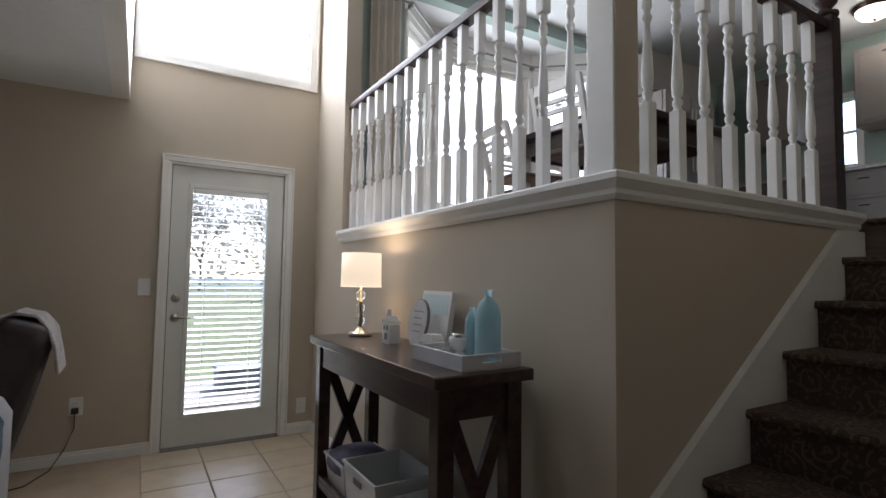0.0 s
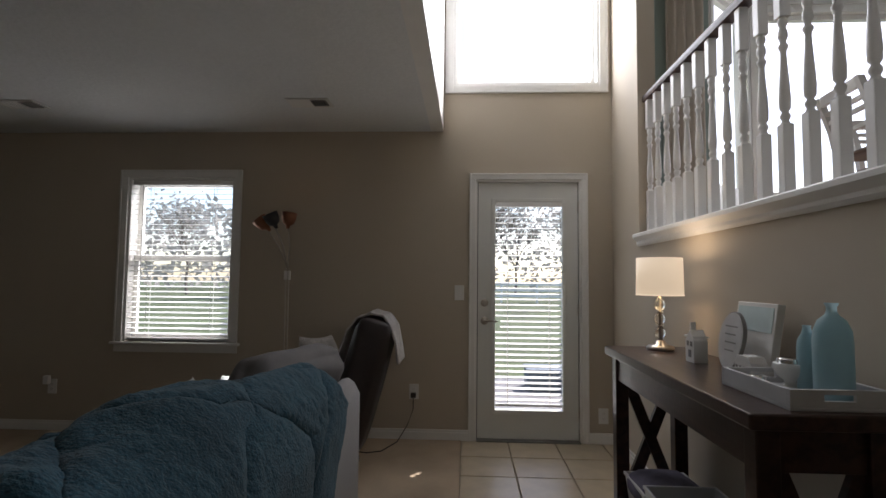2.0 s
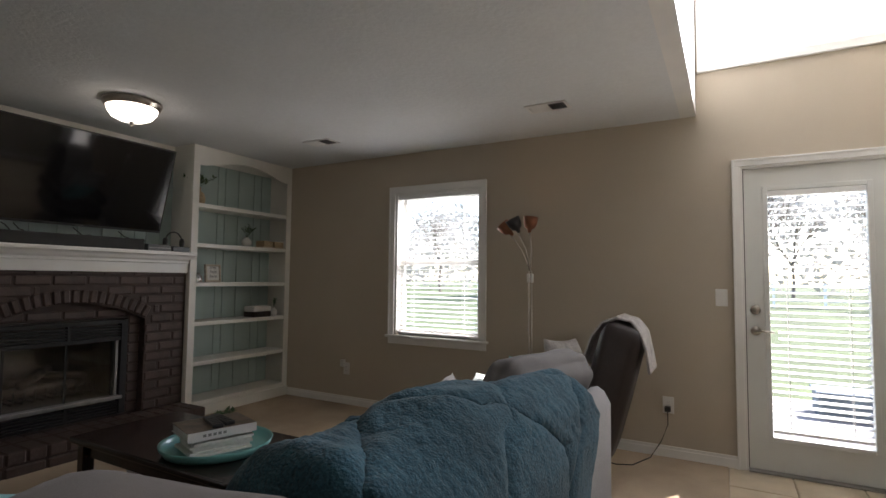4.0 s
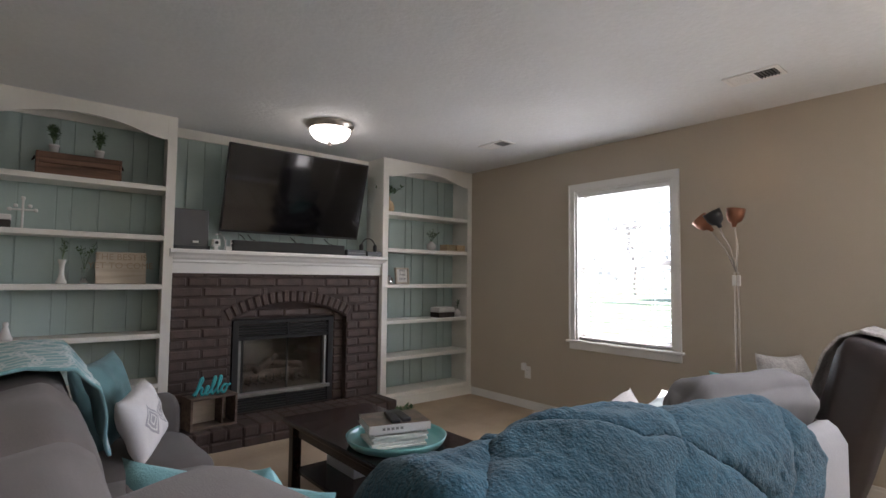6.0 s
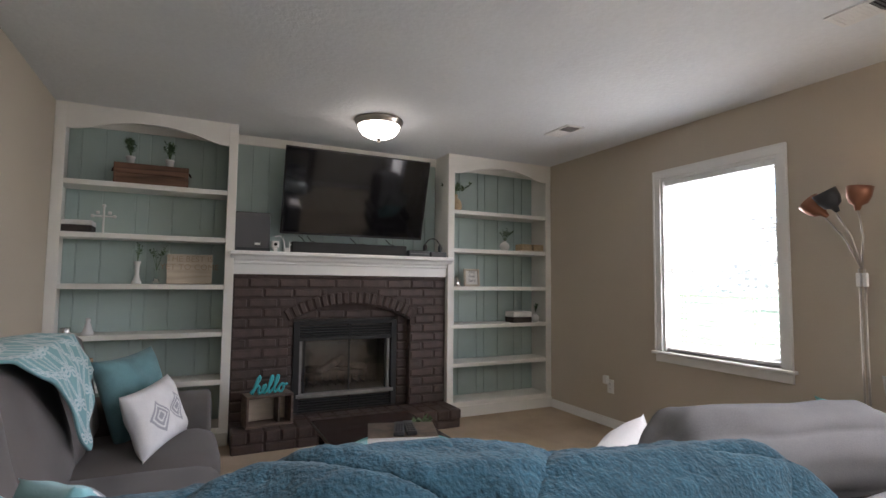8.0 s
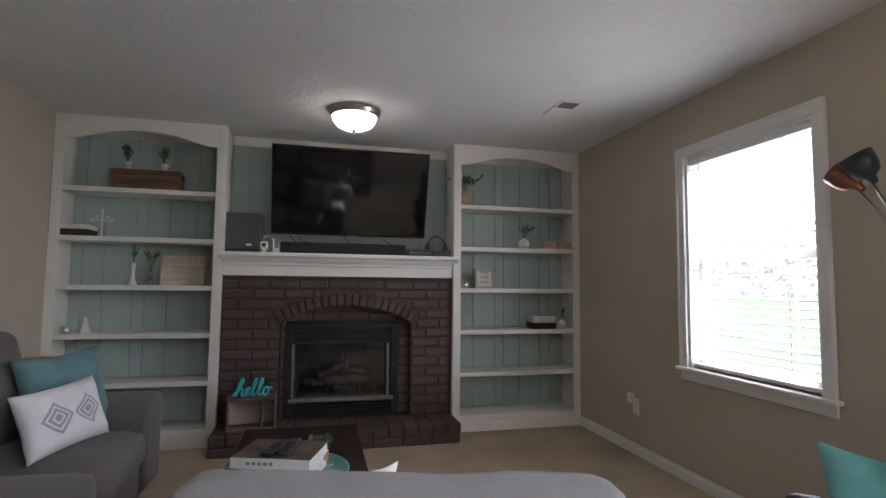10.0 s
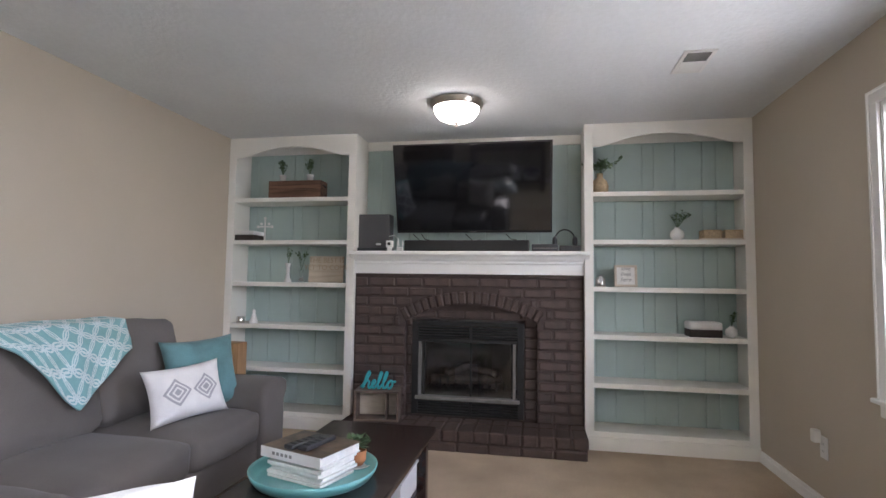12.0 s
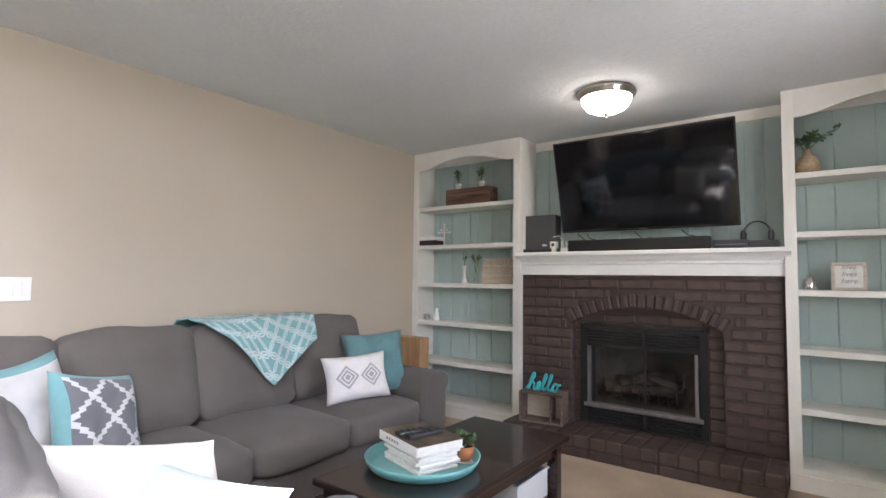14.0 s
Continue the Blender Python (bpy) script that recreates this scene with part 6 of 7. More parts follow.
# leather chair with a white throw by the door
lc = thing("recliner_chair", -0.75, 4.48, 0.0, "dark brown leather chair with a pale throw on its back", "chair")
bm = soft_block((0.24, 0.34, 0.90), 11, 0.45, 0.02, 0.004, 31, Matrix.Translation((-0.60, 4.50, 0.53)) @ pose(0, 0, 0, 0, 15, 0))
part("backrest", bm, LEATHER, lc, smooth=True)
part("seat", soft_block((0.60, 0.56, 0.18), 7, 0.6, 0.03, 0.004, 32, Matrix.Translation((-0.98, 4.50, 0.36))), LEATHER, lc, smooth=True)
for ya in (4.24, 4.76):
    part("arm", soft_block((0.56, 0.09, 0.11), 6, 0.9, 0.01, 0.003, 33, Matrix.Translation((-0.95, ya, 0.54))), LEATHER, lc, smooth=True)
    part("arm_post", box((-1.14, ya - 0.02, 0.25), (-1.09, ya + 0.02, 0.52), 0.006), LEATHER, lc)
part("base_stem", lathe([(0.05, 0), (0.04, 0.06), (0.03, 0.10), (0.03, 0.20)], (-0.90, 4.50, 0.09), 14), BLACK, lc, smooth=True)
part("base_ring", lathe([(0.27, 0), (0.29, 0.004), (0.29, 0.03), (0.27, 0.034), (0.05, 0.09), (0.0, 0.09)], (-0.90, 4.50, 0.004), 28), BLACK, lc, smooth=True)


def chair_throw(u, v):
    a = [(-0.775, 0.52), (-0.735, 0.74), (-0.68, 0.90), (-0.61, 0.99), (-0.53, 1.03), (-0.44, 1.005), (-0.375, 0.92), (-0.345, 0.80), (-0.33, 0.69)]
    s = u * (len(a) - 1)
    i = min(int(s), len(a) - 2)
    f = s - i
    x = a[i][0] * (1 - f) + a[i + 1][0] * f
    z = a[i][1] * (1 - f) + a[i + 1][1] * f
    y = 4.39 + 0.32 * v + 0.02 * math.sin(u * 5)
    n_ = noise.noise(Vector((u * 5, v * 4, 1))) * 0.012 + 0.006 * math.sin(v * 19) * max(0, u - 0.55)
    return Vector((x + n_ - (0.015 if u < 0.4 else 0), y, z + n_))


part("chair_throw", sheet(chair_throw, 46, 30, -0.014), GREYPILE, None, "white fleecy throw over the chair back", True, category="blanket")
pillow("pillow", -1.06, 4.45, 0.535, 0.40, 0.40, 0.13, -38, 12, 62, AQUACLOTH, "aqua ribbed pillow on the leather chair", 41)
pillow("pillow", -0.90, 4.62, 0.64, 0.42, 0.42, 0.15, -20, 4, 74, GREYPILE, "grey fluffy pillow on the leather chair", 42)

# floor lamp with three coloured shades
fl = thing("floor_lamp", -1.25, 4.83, 0.0, "slim floor lamp with three adjustable metal shades", "lamp")
FX, FY = -1.25, 4.83
part("base", lathe([(0, 0), (0.13, 0), (0.13, 0.012), (0.03, 0.022), (0.012, 0.04)], (FX, FY, 0.004), 24), NICKEL, fl, smooth=True)
for dx_ in (-0.011, 0.011):
    part("pole", tube([(FX + dx_, FY, 0.03), (FX + dx_, FY, 1.32)], 0.006, 8), NICKEL, fl, smooth=True)
part("clamp", boxes(((FX - 0.024, FY - 0.012, 1.23), (FX - 0.004, FY + 0.012, 1.30)), ((FX + 0.004, FY - 0.012, 1.23), (FX + 0.024, FY + 0.012, 1.30)), bevel=0.004), PLASTIC, fl)
for k, (hx, hy, hz, ax_, ay_, mat) in enumerate(((-0.15, -0.03, 1.675, -42, 10, COPPER), (-0.085, -0.05, 1.695, -22, 18, CHAR), (-0.005, 0.0, 1.70, 6, -4, COPPER))):
    b0 = Vector((FX + 0.0, FY, 1.32))
    b1 = Vector((FX + hx, FY + hy, hz - 0.07))
    part("arm", tube([b0, b0.lerp(b1, 0.5) + Vector((0.015, 0, 0.01)), b1], 0.005, 6), NICKEL, fl, smooth=True)
    mk = Matrix.Translation((FX + hx, FY + hy, hz - 0.055)) @ pose(0, 0, 0, ay_, ax_, 0)
    bm = lathe([(0.011, -0.026), (0.018, 0.0), (0.041, 0.014), (0.053, 0.046), (0.058, 0.097), (0.054, 0.097), (0.049, 0.046), (0.037, 0.018), (0, 0.010)], (0, 0, 0), 20)
    bmesh.ops.transform(bm, matrix=mk, verts=bm.verts)
    sh = part("shade", bm, mat, fl, "copper shade" if mat is COPPER else "black shade", smooth=True)
    bm = lathe([(0, 0.016), (0.02, 0.024), (0.024, 0.045), (0.016, 0.066), (0, 0.071)], (0, 0, 0), 12)
    bmesh.ops.transform(bm, matrix=mk, verts=bm.verts)
    part("bulb", bm, BULBGLOW if k == 2 else PLASTIC, sh, smooth=True)

# ---------------------------------------------------------------- console table
cs = thing("console_table", 1.03, 3.08, 0.0, "dark walnut console table with X-shaped ends", "table")
KX0, KX1, KY0, KY1, KZ = 0.815, 1.218, 2.355, 3.70, 0.915
part("top", box((KX0, KY0, KZ - 0.042), (KX1, KY1, KZ), 0.006), DARKWOOD, cs)
lx, ly, lw = KX0 + 0.03, KY0 + 0.03, 0.062
for xa in (lx, KX1 - 0.03 - lw):
    for ya in (ly, KY1 - 0.03 - lw):
        part("leg", box((xa, ya, 0.0), (xa + lw, ya + lw, KZ - 0.043), 0.004), DARKWOOD, cs)
az = KZ - 0.043
part("apron", box((lx + 0.01, ly + lw, az - 0.115), (lx + 0.035, KY1 - 0.03 - lw, az), 0.002), DARKWOOD, cs)
part("apron", box((KX1 - 0.065, ly + lw, az - 0.115), (KX1 - 0.04, KY1 - 0.03 - lw, az), 0.002), DARKWOOD, cs)
for ya in (ly + 0.016, KY1 - 0.03 - lw + 0.016):
    part("apron", box((lx + lw, ya, az - 0.115), (KX1 - 0.03 - lw, ya + 0.03, az), 0.002), DARKWOOD, cs)
    z0_, z1_ = 0.20, az - 0.115
    xa, xb = lx + lw, KX1 - 0.03 - lw
    for sgn in (1, -1):
        p0, p1 = (Vector((xa, ya + 0.015, z0_)), Vector((xb, ya + 0.015, z1_))) if sgn == 1 else (Vector((xb, ya + 0.015, z0_)), Vector((xa, ya + 0.015, z1_)))
        d = (p1 - p0).normalized()
        s_ = Vector((-d.z, 0, d.x)) * 0.026
        pts_ = [p0 - s_, p1 - s_, p1 + s_, p0 + s_]
        off = 0.002 * sgn
        part("cross_brace", prism([(q.x, q.z) for q in pts_], "y", ya + 0.004 + off, ya + 0.028 + off), DARKWOOD, cs)
    part("end_rail", box((lx + lw, ya, 0.145), (KX1 - 0.03 - lw, ya + 0.03, 0.21), 0.002), DARKWOOD, cs)
part("lower_shelf", box((lx + 0.006, ly + 0.006, 0.165), (KX1 - 0.036, KY1 - 0.036, 0.188), 0.003), DARKWOOD, cs)
part("shelf_rail", box((lx + 0.008, ly + lw, 0.145), (lx + 0.032, KY1 - 0.03 - lw, 0.205), 0.002), DARKWOOD, cs)


def open_bin(name, x0, x1, y0_, y1_, z0_, h, label):
    """An open plastic bin with thin flared sides and handle slots."""
    t = thing(name, (x0 + x1) / 2, (y0_ + y1_) / 2, z0_, label, "bin")
    bm = bmesh.new()
    r0 = [(x0 + 0.015, y0_ + 0.015), (x1 - 0.015, y0_ + 0.015), (x1 - 0.015, y1_ - 0.015), (x0 + 0.015, y1_ - 0.015)]
    r1 = [(x0, y0_), (x1, y0_), (x1, y1_), (x0, y1_)]
    loops = []
    for ring, z_, ins_ in ((r0, z0_, 0), (r1, z0_ + h - 0.012, 0), ([(a + (-0.006 if a < (x0 + x1) / 2 else 0.006), b + (-0.006 if b < (y0_ + y1_) / 2 else 0.006)) for a, b in r1], z0_ + h - 0.012, 0), ([(a + (-0.006 if a < (x0 + x1) / 2 else 0.006), b + (-0.006 if b < (y0_ + y1_) / 2 else 0.006)) for a, b in r1], z0_ + h, 0), ([(a + (0.004 if a < (x0 + x1) / 2 else -0.004), b + (0.004 if b < (y0_ + y1_) / 2 else -0.004)) for a, b in r1], z0_ + h, 0), ([(a + (0.004 if a < (x0 + x1) / 2 else -0.004), b + (0.004 if b < (y0_ + y1_) / 2 else -0.004)) for a, b in r0], z0_ + 0.005, 0)):
        loops.append([bm.verts.new((a, b, z_)) for a, b in ring])
    for a, b in zip(loops, loops[1:]):
        for k in range(4):
            bm.faces.new((a[k], a[(k + 1) % 4], b[(k + 1) % 4], b[k]))
    bm.faces.new(loops[0][::-1])
    bm.faces.new(loops[-1])
    bmesh.ops.recalc_face_normals(bm, faces=bm.faces)
    part("body", bm, BINPLAST, t)
    ym = (y0_ + y1_) / 2
    part("handle_slot", box((x0 - 0.0075, ym - 0.045, z0_ + h - 0.06), (x0 - 0.004, ym + 0.045, z0_ + h - 0.035), 0.001), INK, t)
    return t


open_bin("storage_bin", 0.86, 1.15, 2.9, 3.26, 0.1885, 0.20, "white plastic bin on the lower shelf")
open_bin("storage_bin", 0.87, 1.14, 2.56, 2.87, 0.1885, 0.155, "low white plastic bin on the lower shelf")
open_bin("storage_bin", 0.87, 1.14, 3.29, 3.56, 0.1885, 0.15, "white plastic bin holding a folded blanket")
part("folded_blanket", soft_block((0.25, 0.25, 0.10), 6, 0.7, 0.02, 0.012, 51, Matrix.Translation((1.005, 3.425, 0.31))), material("mauve_blue_cloth", (0.16, 0.15, 0.21), 0.95, vary=0.4, scale=9, bump=0.5, bump_scale=200), None, "folded mauve and blue blanket in the bin", True, category="blanket")

# table lamp
tl = thing("table_lamp", 1.045, 3.56, KZ, "table lamp with a cream shade and a stacked glass stem", "lamp")
LX, LY = 1.045, 3.56
part("base", lathe([(0, 0), (0.062, 0), (0.064, 0.012), (0.055, 0.022), (0.03, 0.028), (0.02, 0.045), (0.012, 0.05)], (LX, LY, KZ), 24), NICKEL, tl, smooth=True)
for k in range(3):
    part("glass_ball", lathe([(0.008, 0), (0.022, 0.012), (0.026, 0.03), (0.022, 0.048), (0.008, 0.06)], (LX, LY, KZ + 0.052 + 0.068 * k), 16), CLEAR, tl, smooth=True)
    part("collar", lathe([(0.012, 0), (0.016, 0.004), (0.012, 0.008)], (LX, LY, KZ + 0.044 + 0.068 * k), 14), NICKEL, tl, smooth=True)
part("stem", tube([(LX, LY, KZ + 0.04), (LX, LY, KZ + 0.33)], 0.0055, 8), NICKEL, tl, smooth=True)
part("shade", lathe([(0.107, 0), (0.109, 0.0), (0.106, 0.182), (0.104, 0.182)], (LX, LY, KZ + 0.262), 40), SHADE, tl, "lit cream fabric drum shade", smooth=True)
part("shade_rim", lathe([(0.1085, 0), (0.1105, 0.0), (0.1105, 0.006), (0.1085, 0.006)], (LX, LY, KZ + 0.261), 40), SHADE, tl, smooth=True)
part("bulb", lathe([(0, 0), (0.02, 0.01), (0.03, 0.05), (0.02, 0.08), (0, 0.085)], (LX, LY, KZ + 0.30), 14), BULBGLOW, tl, smooth=True)
bulb("table_lamp_light", LX, LY, KZ + 0.44, 0.5, (1.0, 0.80, 0.56), 0.03)

# things on the console
hs1 = thing("house_ornament", 1.06, 3.2, KZ, "small white ceramic house with a pitched roof", "ornament")
part("body", prism([(3.16, KZ), (3.16, KZ + 0.088), (3.2, KZ + 0.13), (3.24, KZ + 0.088), (3.24, KZ)], "x", 1.03, 1.085), CERAMIC, hs1)
for ya in (3.154, 3.238):
    part("eave", box((1.027, ya, KZ + 0.10), (1.088, ya + 0.008, KZ + 0.108)), CERAMIC, hs1)
part("window_hole", boxes(((1.028, 3.175, KZ + 0.065), (1.0298, 3.192, KZ + 0.085)), ((1.028, 3.208, KZ + 0.065), (1.0298, 3.225, KZ + 0.085)), ((1.028, 3.185, KZ + 0.02), (1.0298, 3.21, KZ + 0.05))), INK, hs1)
part("chimney", box((1.045, 3.218, KZ + 0.115), (1.065, 3.232, KZ + 0.16)), CERAMIC, hs1)
cv = thing("canvas_picture", 1.19, 2.94, KZ, "pale square canvas leaning on the wall", "picture")
mcv = Matrix.Translation((1.178, 2.98, KZ + 0.128)) @ Matrix.Rotation(radians(9), 4, "Y")
bm = box((-0.014, -0.13, -0.126), (0.014, 0.13, 0.126), 0.003)
bmesh.ops.transform(bm, matrix=mcv, verts=bm.verts)
part("canvas", bm, PLASTIC, cv)
bm = box((-0.016, -0.115, 0.02), (-0.0145, 0.115, 0.11))
bmesh.ops.transform(bm, matrix=mcv, verts=bm.verts)
part("painted_field", bm, material("pale_aqua_print", (0.55, 0.66, 0.66), 0.7, vary=0.1, scale=8), cv)
ov = thing("wood_slice_sign", 1.10, 3., KZ, "pale grey round-topped wooden plaque in front of the canvas", "plaque")
mov = Matrix.Translation((1.11, 3.02, KZ + 0.108)) @ Matrix.Rotation(radians(10), 4, "Y")
bm = bmesh.new()
ring = [(0.083 * math.cos(a_) * (1 + 0.04 * math.sin(3 * a_)), 0.107 * math.sin(a_)) for a_ in np.linspace(0, 2 * math.pi, 36, endpoint=False)]
bm = prism(ring, "x", -0.008, 0.008)
bmesh.ops.transform(bm, matrix=mov, verts=bm.verts)
part("board", bm, GREYSIGN, ov)
bm = prism([(a * 1.03, b * 1.03) for a, b in ring], "x", -0.006, 0.0075)
bmesh.ops.transform(bm, matrix=mov, verts=bm.verts)
part("bark_rim", bm, INK, ov)
for k in range(4):
    bm = box((-0.0092, -0.045 + 0.008 * (k % 2), 0.05 - 0.03 * k), (-0.0082, 0.045 - 0.006 * k, 0.056 - 0.03 * k))
    bmesh.ops.transform(bm, matrix=mov, verts=bm.verts)
    part("writing_bar", bm, STEEL, ov)
hs2 = thing("house_ornament", 1.09, 2.85, KZ, "low white ceramic house with small windows", "ornament")
part("body", prism([(2.8, KZ), (2.8, KZ + 0.055), (2.82, KZ + 0.075), (2.885, KZ + 0.075), (2.905, KZ + 0.055), (2.905, KZ)], "x", 1.06, 1.115), CERAMIC, hs2)
part("window_hole", boxes(*[((1.0585, 2.812 + 0.024 * k, KZ + 0.025), (1.0598, 2.824 + 0.024 * k, KZ + 0.04)) for k in range(4)]), INK, hs2)
tr = thing("serving_tray", 1.02, 2.52, KZ, "pale grey wooden tray with handle slots on the console", "tray")
tx0, tx1, ty0, ty1, th_ = 0.935, 1.185, 2.39, 2.74, 0.055
part("base", box((tx0, ty0, KZ), (tx1, ty1, KZ + 0.010), 0.002), TRAYGREY, tr)
for lo, hi in (((tx0, ty0 + 0.012, KZ + 0.010), (tx0 + 0.012, ty1 - 0.012, KZ + th_)), ((tx1 - 0.012, ty0 + 0.012, KZ + 0.010), (tx1, ty1 - 0.012, KZ + th_))):
    part("side", box(lo, hi, 0.002), TRAYGREY, tr)
for ya in (ty0, ty1 - 0.012):
    part("end", boxes(((tx0, ya, KZ + 0.010), (tx0 + 0.085, ya + 0.012, KZ + th_)), ((tx1 - 0.085, ya, KZ + 0.010), (tx1, ya + 0.012, KZ + th_)), ((tx0 + 0.085, ya, KZ + 0.010), (tx1 - 0.085, ya + 0.012, KZ + 0.026)), ((tx0 + 0.085, ya, KZ + 0.043), (tx1 - 0.085, ya + 0.012, KZ + th_))), TRAYGREY, tr)
cd = thing("candle_bowl", 1.07, 2.61, KZ + 0.010, "white pedestal candle bowl with a silver lid", "candle")
part("bowl", lathe([(0, 0), (0.036, 0), (0.036, 0.005), (0.016, 0.014), (0.016, 0.028), (0.036, 0.044), (0.043, 0.062), (0.043, 0.078), (0.040, 0.080), (0, 0.075)], (1.07, 2.61, KZ + 0.010), 28), CERAMIC, cd, smooth=True)
part("lid", lathe([(0.034, 0.0795), (0.034, 0.091), (0.031, 0.094), (0, 0.094)], (1.07, 2.61, KZ + 0.010), 24), CHROME, cd, smooth=True)
part("candle_tin", lathe([(0, 0), (0.024, 0), (0.024, 0.034), (0.021, 0.036), (0, 0.032)], (1.0, 2.65, KZ + 0.0105), 20), CHROME, None, "small silver candle tin in the tray", True, category="candle")
bt = thing("glass_bottle", 1.12, 2.5, KZ + 0.010, "tall frosted aqua glass bottle in the tray", "bottle")
part("bottle", lathe([(0, 0), (0.0386, 0), (0.0454, 0.007), (0.047, 0.0234), (0.047, 0.158), (0.0445, 0.1872), (0.0336, 0.2153), (0.016, 0.2317), (0.0126, 0.241), (0.0126, 0.2527), (0.0168, 0.2597), (0.0168, 0.2632)], (1.11, 2.485, KZ + 0.010), 32), BLUEGLASS, bt, smooth=True)
bt2 = thing("glass_bottle", 1.09, 2.565, KZ + 0.010, "shorter frosted aqua glass bottle in the tray", "bottle")
part("bottle", lathe([(0, 0), (0.0235, 0), (0.0269, 0.0059), (0.0269, 0.1287), (0.0244, 0.1521), (0.0134, 0.1732), (0.0101, 0.1895), (0.0118, 0.1942)], (1.10, 2.575, KZ + 0.010), 26), BLUEGLASS, bt2, smooth=True)

# ---------------------------------------------------------------- fixtures


def ceiling_lamp(x, y, z, watts, label, r=0.17, mat=NICKEL):
    t = thing("ceiling_light", x, y, z, label, "lamp")
    part("pan", lathe([(0, 0), (r, 0), (r + 0.004, -0.008), (r + 0.002, -0.022), (r - 0.010, -0.030), (r - 0.008, -0.040), (r - 0.020, -0.046)], (x, y, z - 0.0005), 40), mat, t, smooth=True)
    part("bowl", lathe([(r - 0.022, -0.044), (r - 0.030, -0.075), (r - 0.055, -0.108), (r - 0.10, -0.130), (0.02, -0.140), (0, -0.140)], (x, y, z), 40), BOWL, t, "lit frosted glass bowl", smooth=True)
    part("finial", lathe([(0.018, -0.136), (0.020, -0.143), (0.010, -0.150), (0.014, -0.158), (0.008, -0.168), (0, -0.170)], (x, y, z), 16), mat, t, smooth=True)
    bulb("ceiling_light_lamp", x, y, z - 0.20, watts, (1.0, 0.90, 0.76), 0.10)


ceiling_lamp(-3.455, 3.0, CEIL_Z, 0.09, "nickel flush ceiling light with a lit glass bowl", 0.178)
ceiling_lamp(6.3, 3.03, HIGH_Z, 2.0, "bronze flush ceiling light in the kitchen", 0.18, BRONZE)


def ceiling_vent(x, y, label):
    """A ceiling register: frame, half of it narrow louvres coloured darker to read as shaded gaps."""
    t = thing("ceiling_vent", x, y, CEIL_Z, label, "vent")
    w_, d_ = 0.29, 0.165
    part("frame", boxes(((x - w_ / 2, y - d_ / 2, CEIL_Z - 0.008), (x + w_ / 2, y - d_ / 2 + 0.022, CEIL_Z)), ((x - w_ / 2, y + d_ / 2 - 0.022, CEIL_Z - 0.008), (x + w_ / 2, y + d_ / 2, CEIL_Z)), ((x - w_ / 2, y - d_ / 2 + 0.022, CEIL_Z - 0.008), (x - w_ / 2 + 0.022, y + d_ / 2 - 0.022, CEIL_Z)), ((x + w_ / 2 - 0.022, y - d_ / 2 + 0.022, CEIL_Z - 0.008), (x + w_ / 2, y + d_ / 2 - 0.022, CEIL_Z)), bevel=0.002), PLASTIC, t)
    # black sheet stands in for the shade inside the duct
    part("backing", box((x - w_ / 2 + 0.022, y - d_ / 2 + 0.022, CEIL_Z - 0.0015), (x + w_ / 2 - 0.022, y + d_ / 2 - 0.022, CEIL_Z - 0.0002)), BLACK, t)
    for k in range(14):
        xk = x - w_ / 2 + 0.033 + 0.0172 * k
        hw = 0.0092 if k < 8 else 0.004
        bm = box((-hw, y - d_ / 2 + 0.022, -0.0008), (hw, y + d_ / 2 - 0.022, 0.0008))
        bmesh.ops.rotate(bm, verts=bm.verts, cent=(0, 0, 0), matrix=Matrix.Rotation(radians(6 if k < 8 else -80), 3, "Y"))
        bmesh.ops.translate(bm, verts=bm.verts, vec=(xk, 0, CEIL_Z - 0.007))
        part("louvre", bm, PLASTIC if k < 8 else STEEL, t)


ceiling_vent(-0.97, 4.385, "white ceiling vent with angled louvres")
ceiling_vent(-3.01, 4.38, "white ceiling vent with angled louvres")


def plate(name, x, z, w_, h_, label, gang=1, y=NORTH, kind_="switch"):
    t = thing(name, x, y, z, label, kind_)
    sgn = -1 if y == NORTH else 1
    a, b = sorted((y + sgn * 0.001, y + sgn * 0.007))
    part("cover", box((x - w_ / 2, a, z - h_ / 2), (x + w_ / 2, b, z + h_ / 2), 0.0025), PLASTIC, t)
    for k in range(gang):
        xc = x + (k - (gang - 1) / 2) * 0.036
        a2, b2 = sorted((y + sgn * 0.0072, y + sgn * 0.010))
        if kind_ == "switch":
            part("rocker", box((xc - 0.012, a2, z - 0.032), (xc + 0.012, b2, z + 0.032), 0.0012), PLASTIC, t)
        else:
            for dz in (0.02, -0.02):
                part("socket", box((xc - 0.016, a2, z + dz - 0.014), (xc + 0.016, b2, z + dz + 0.014), 0.001), PLASTIC, t)
                part("slot", boxes(((xc - 0.007, min(a2, b2) - 0.0006 if sgn < 0 else b2, z + dz - 0.005), (xc - 0.005, min(a2, b2) if sgn < 0 else b2 + 0.0006, z + dz + 0.006)), ((xc + 0.005, min(a2, b2) - 0.0006 if sgn < 0 else b2, z + dz - 0.005), (xc + 0.007, min(a2, b2) if sgn < 0 else b2 + 0.0006, z + dz + 0.006))), INK, t)
    return t


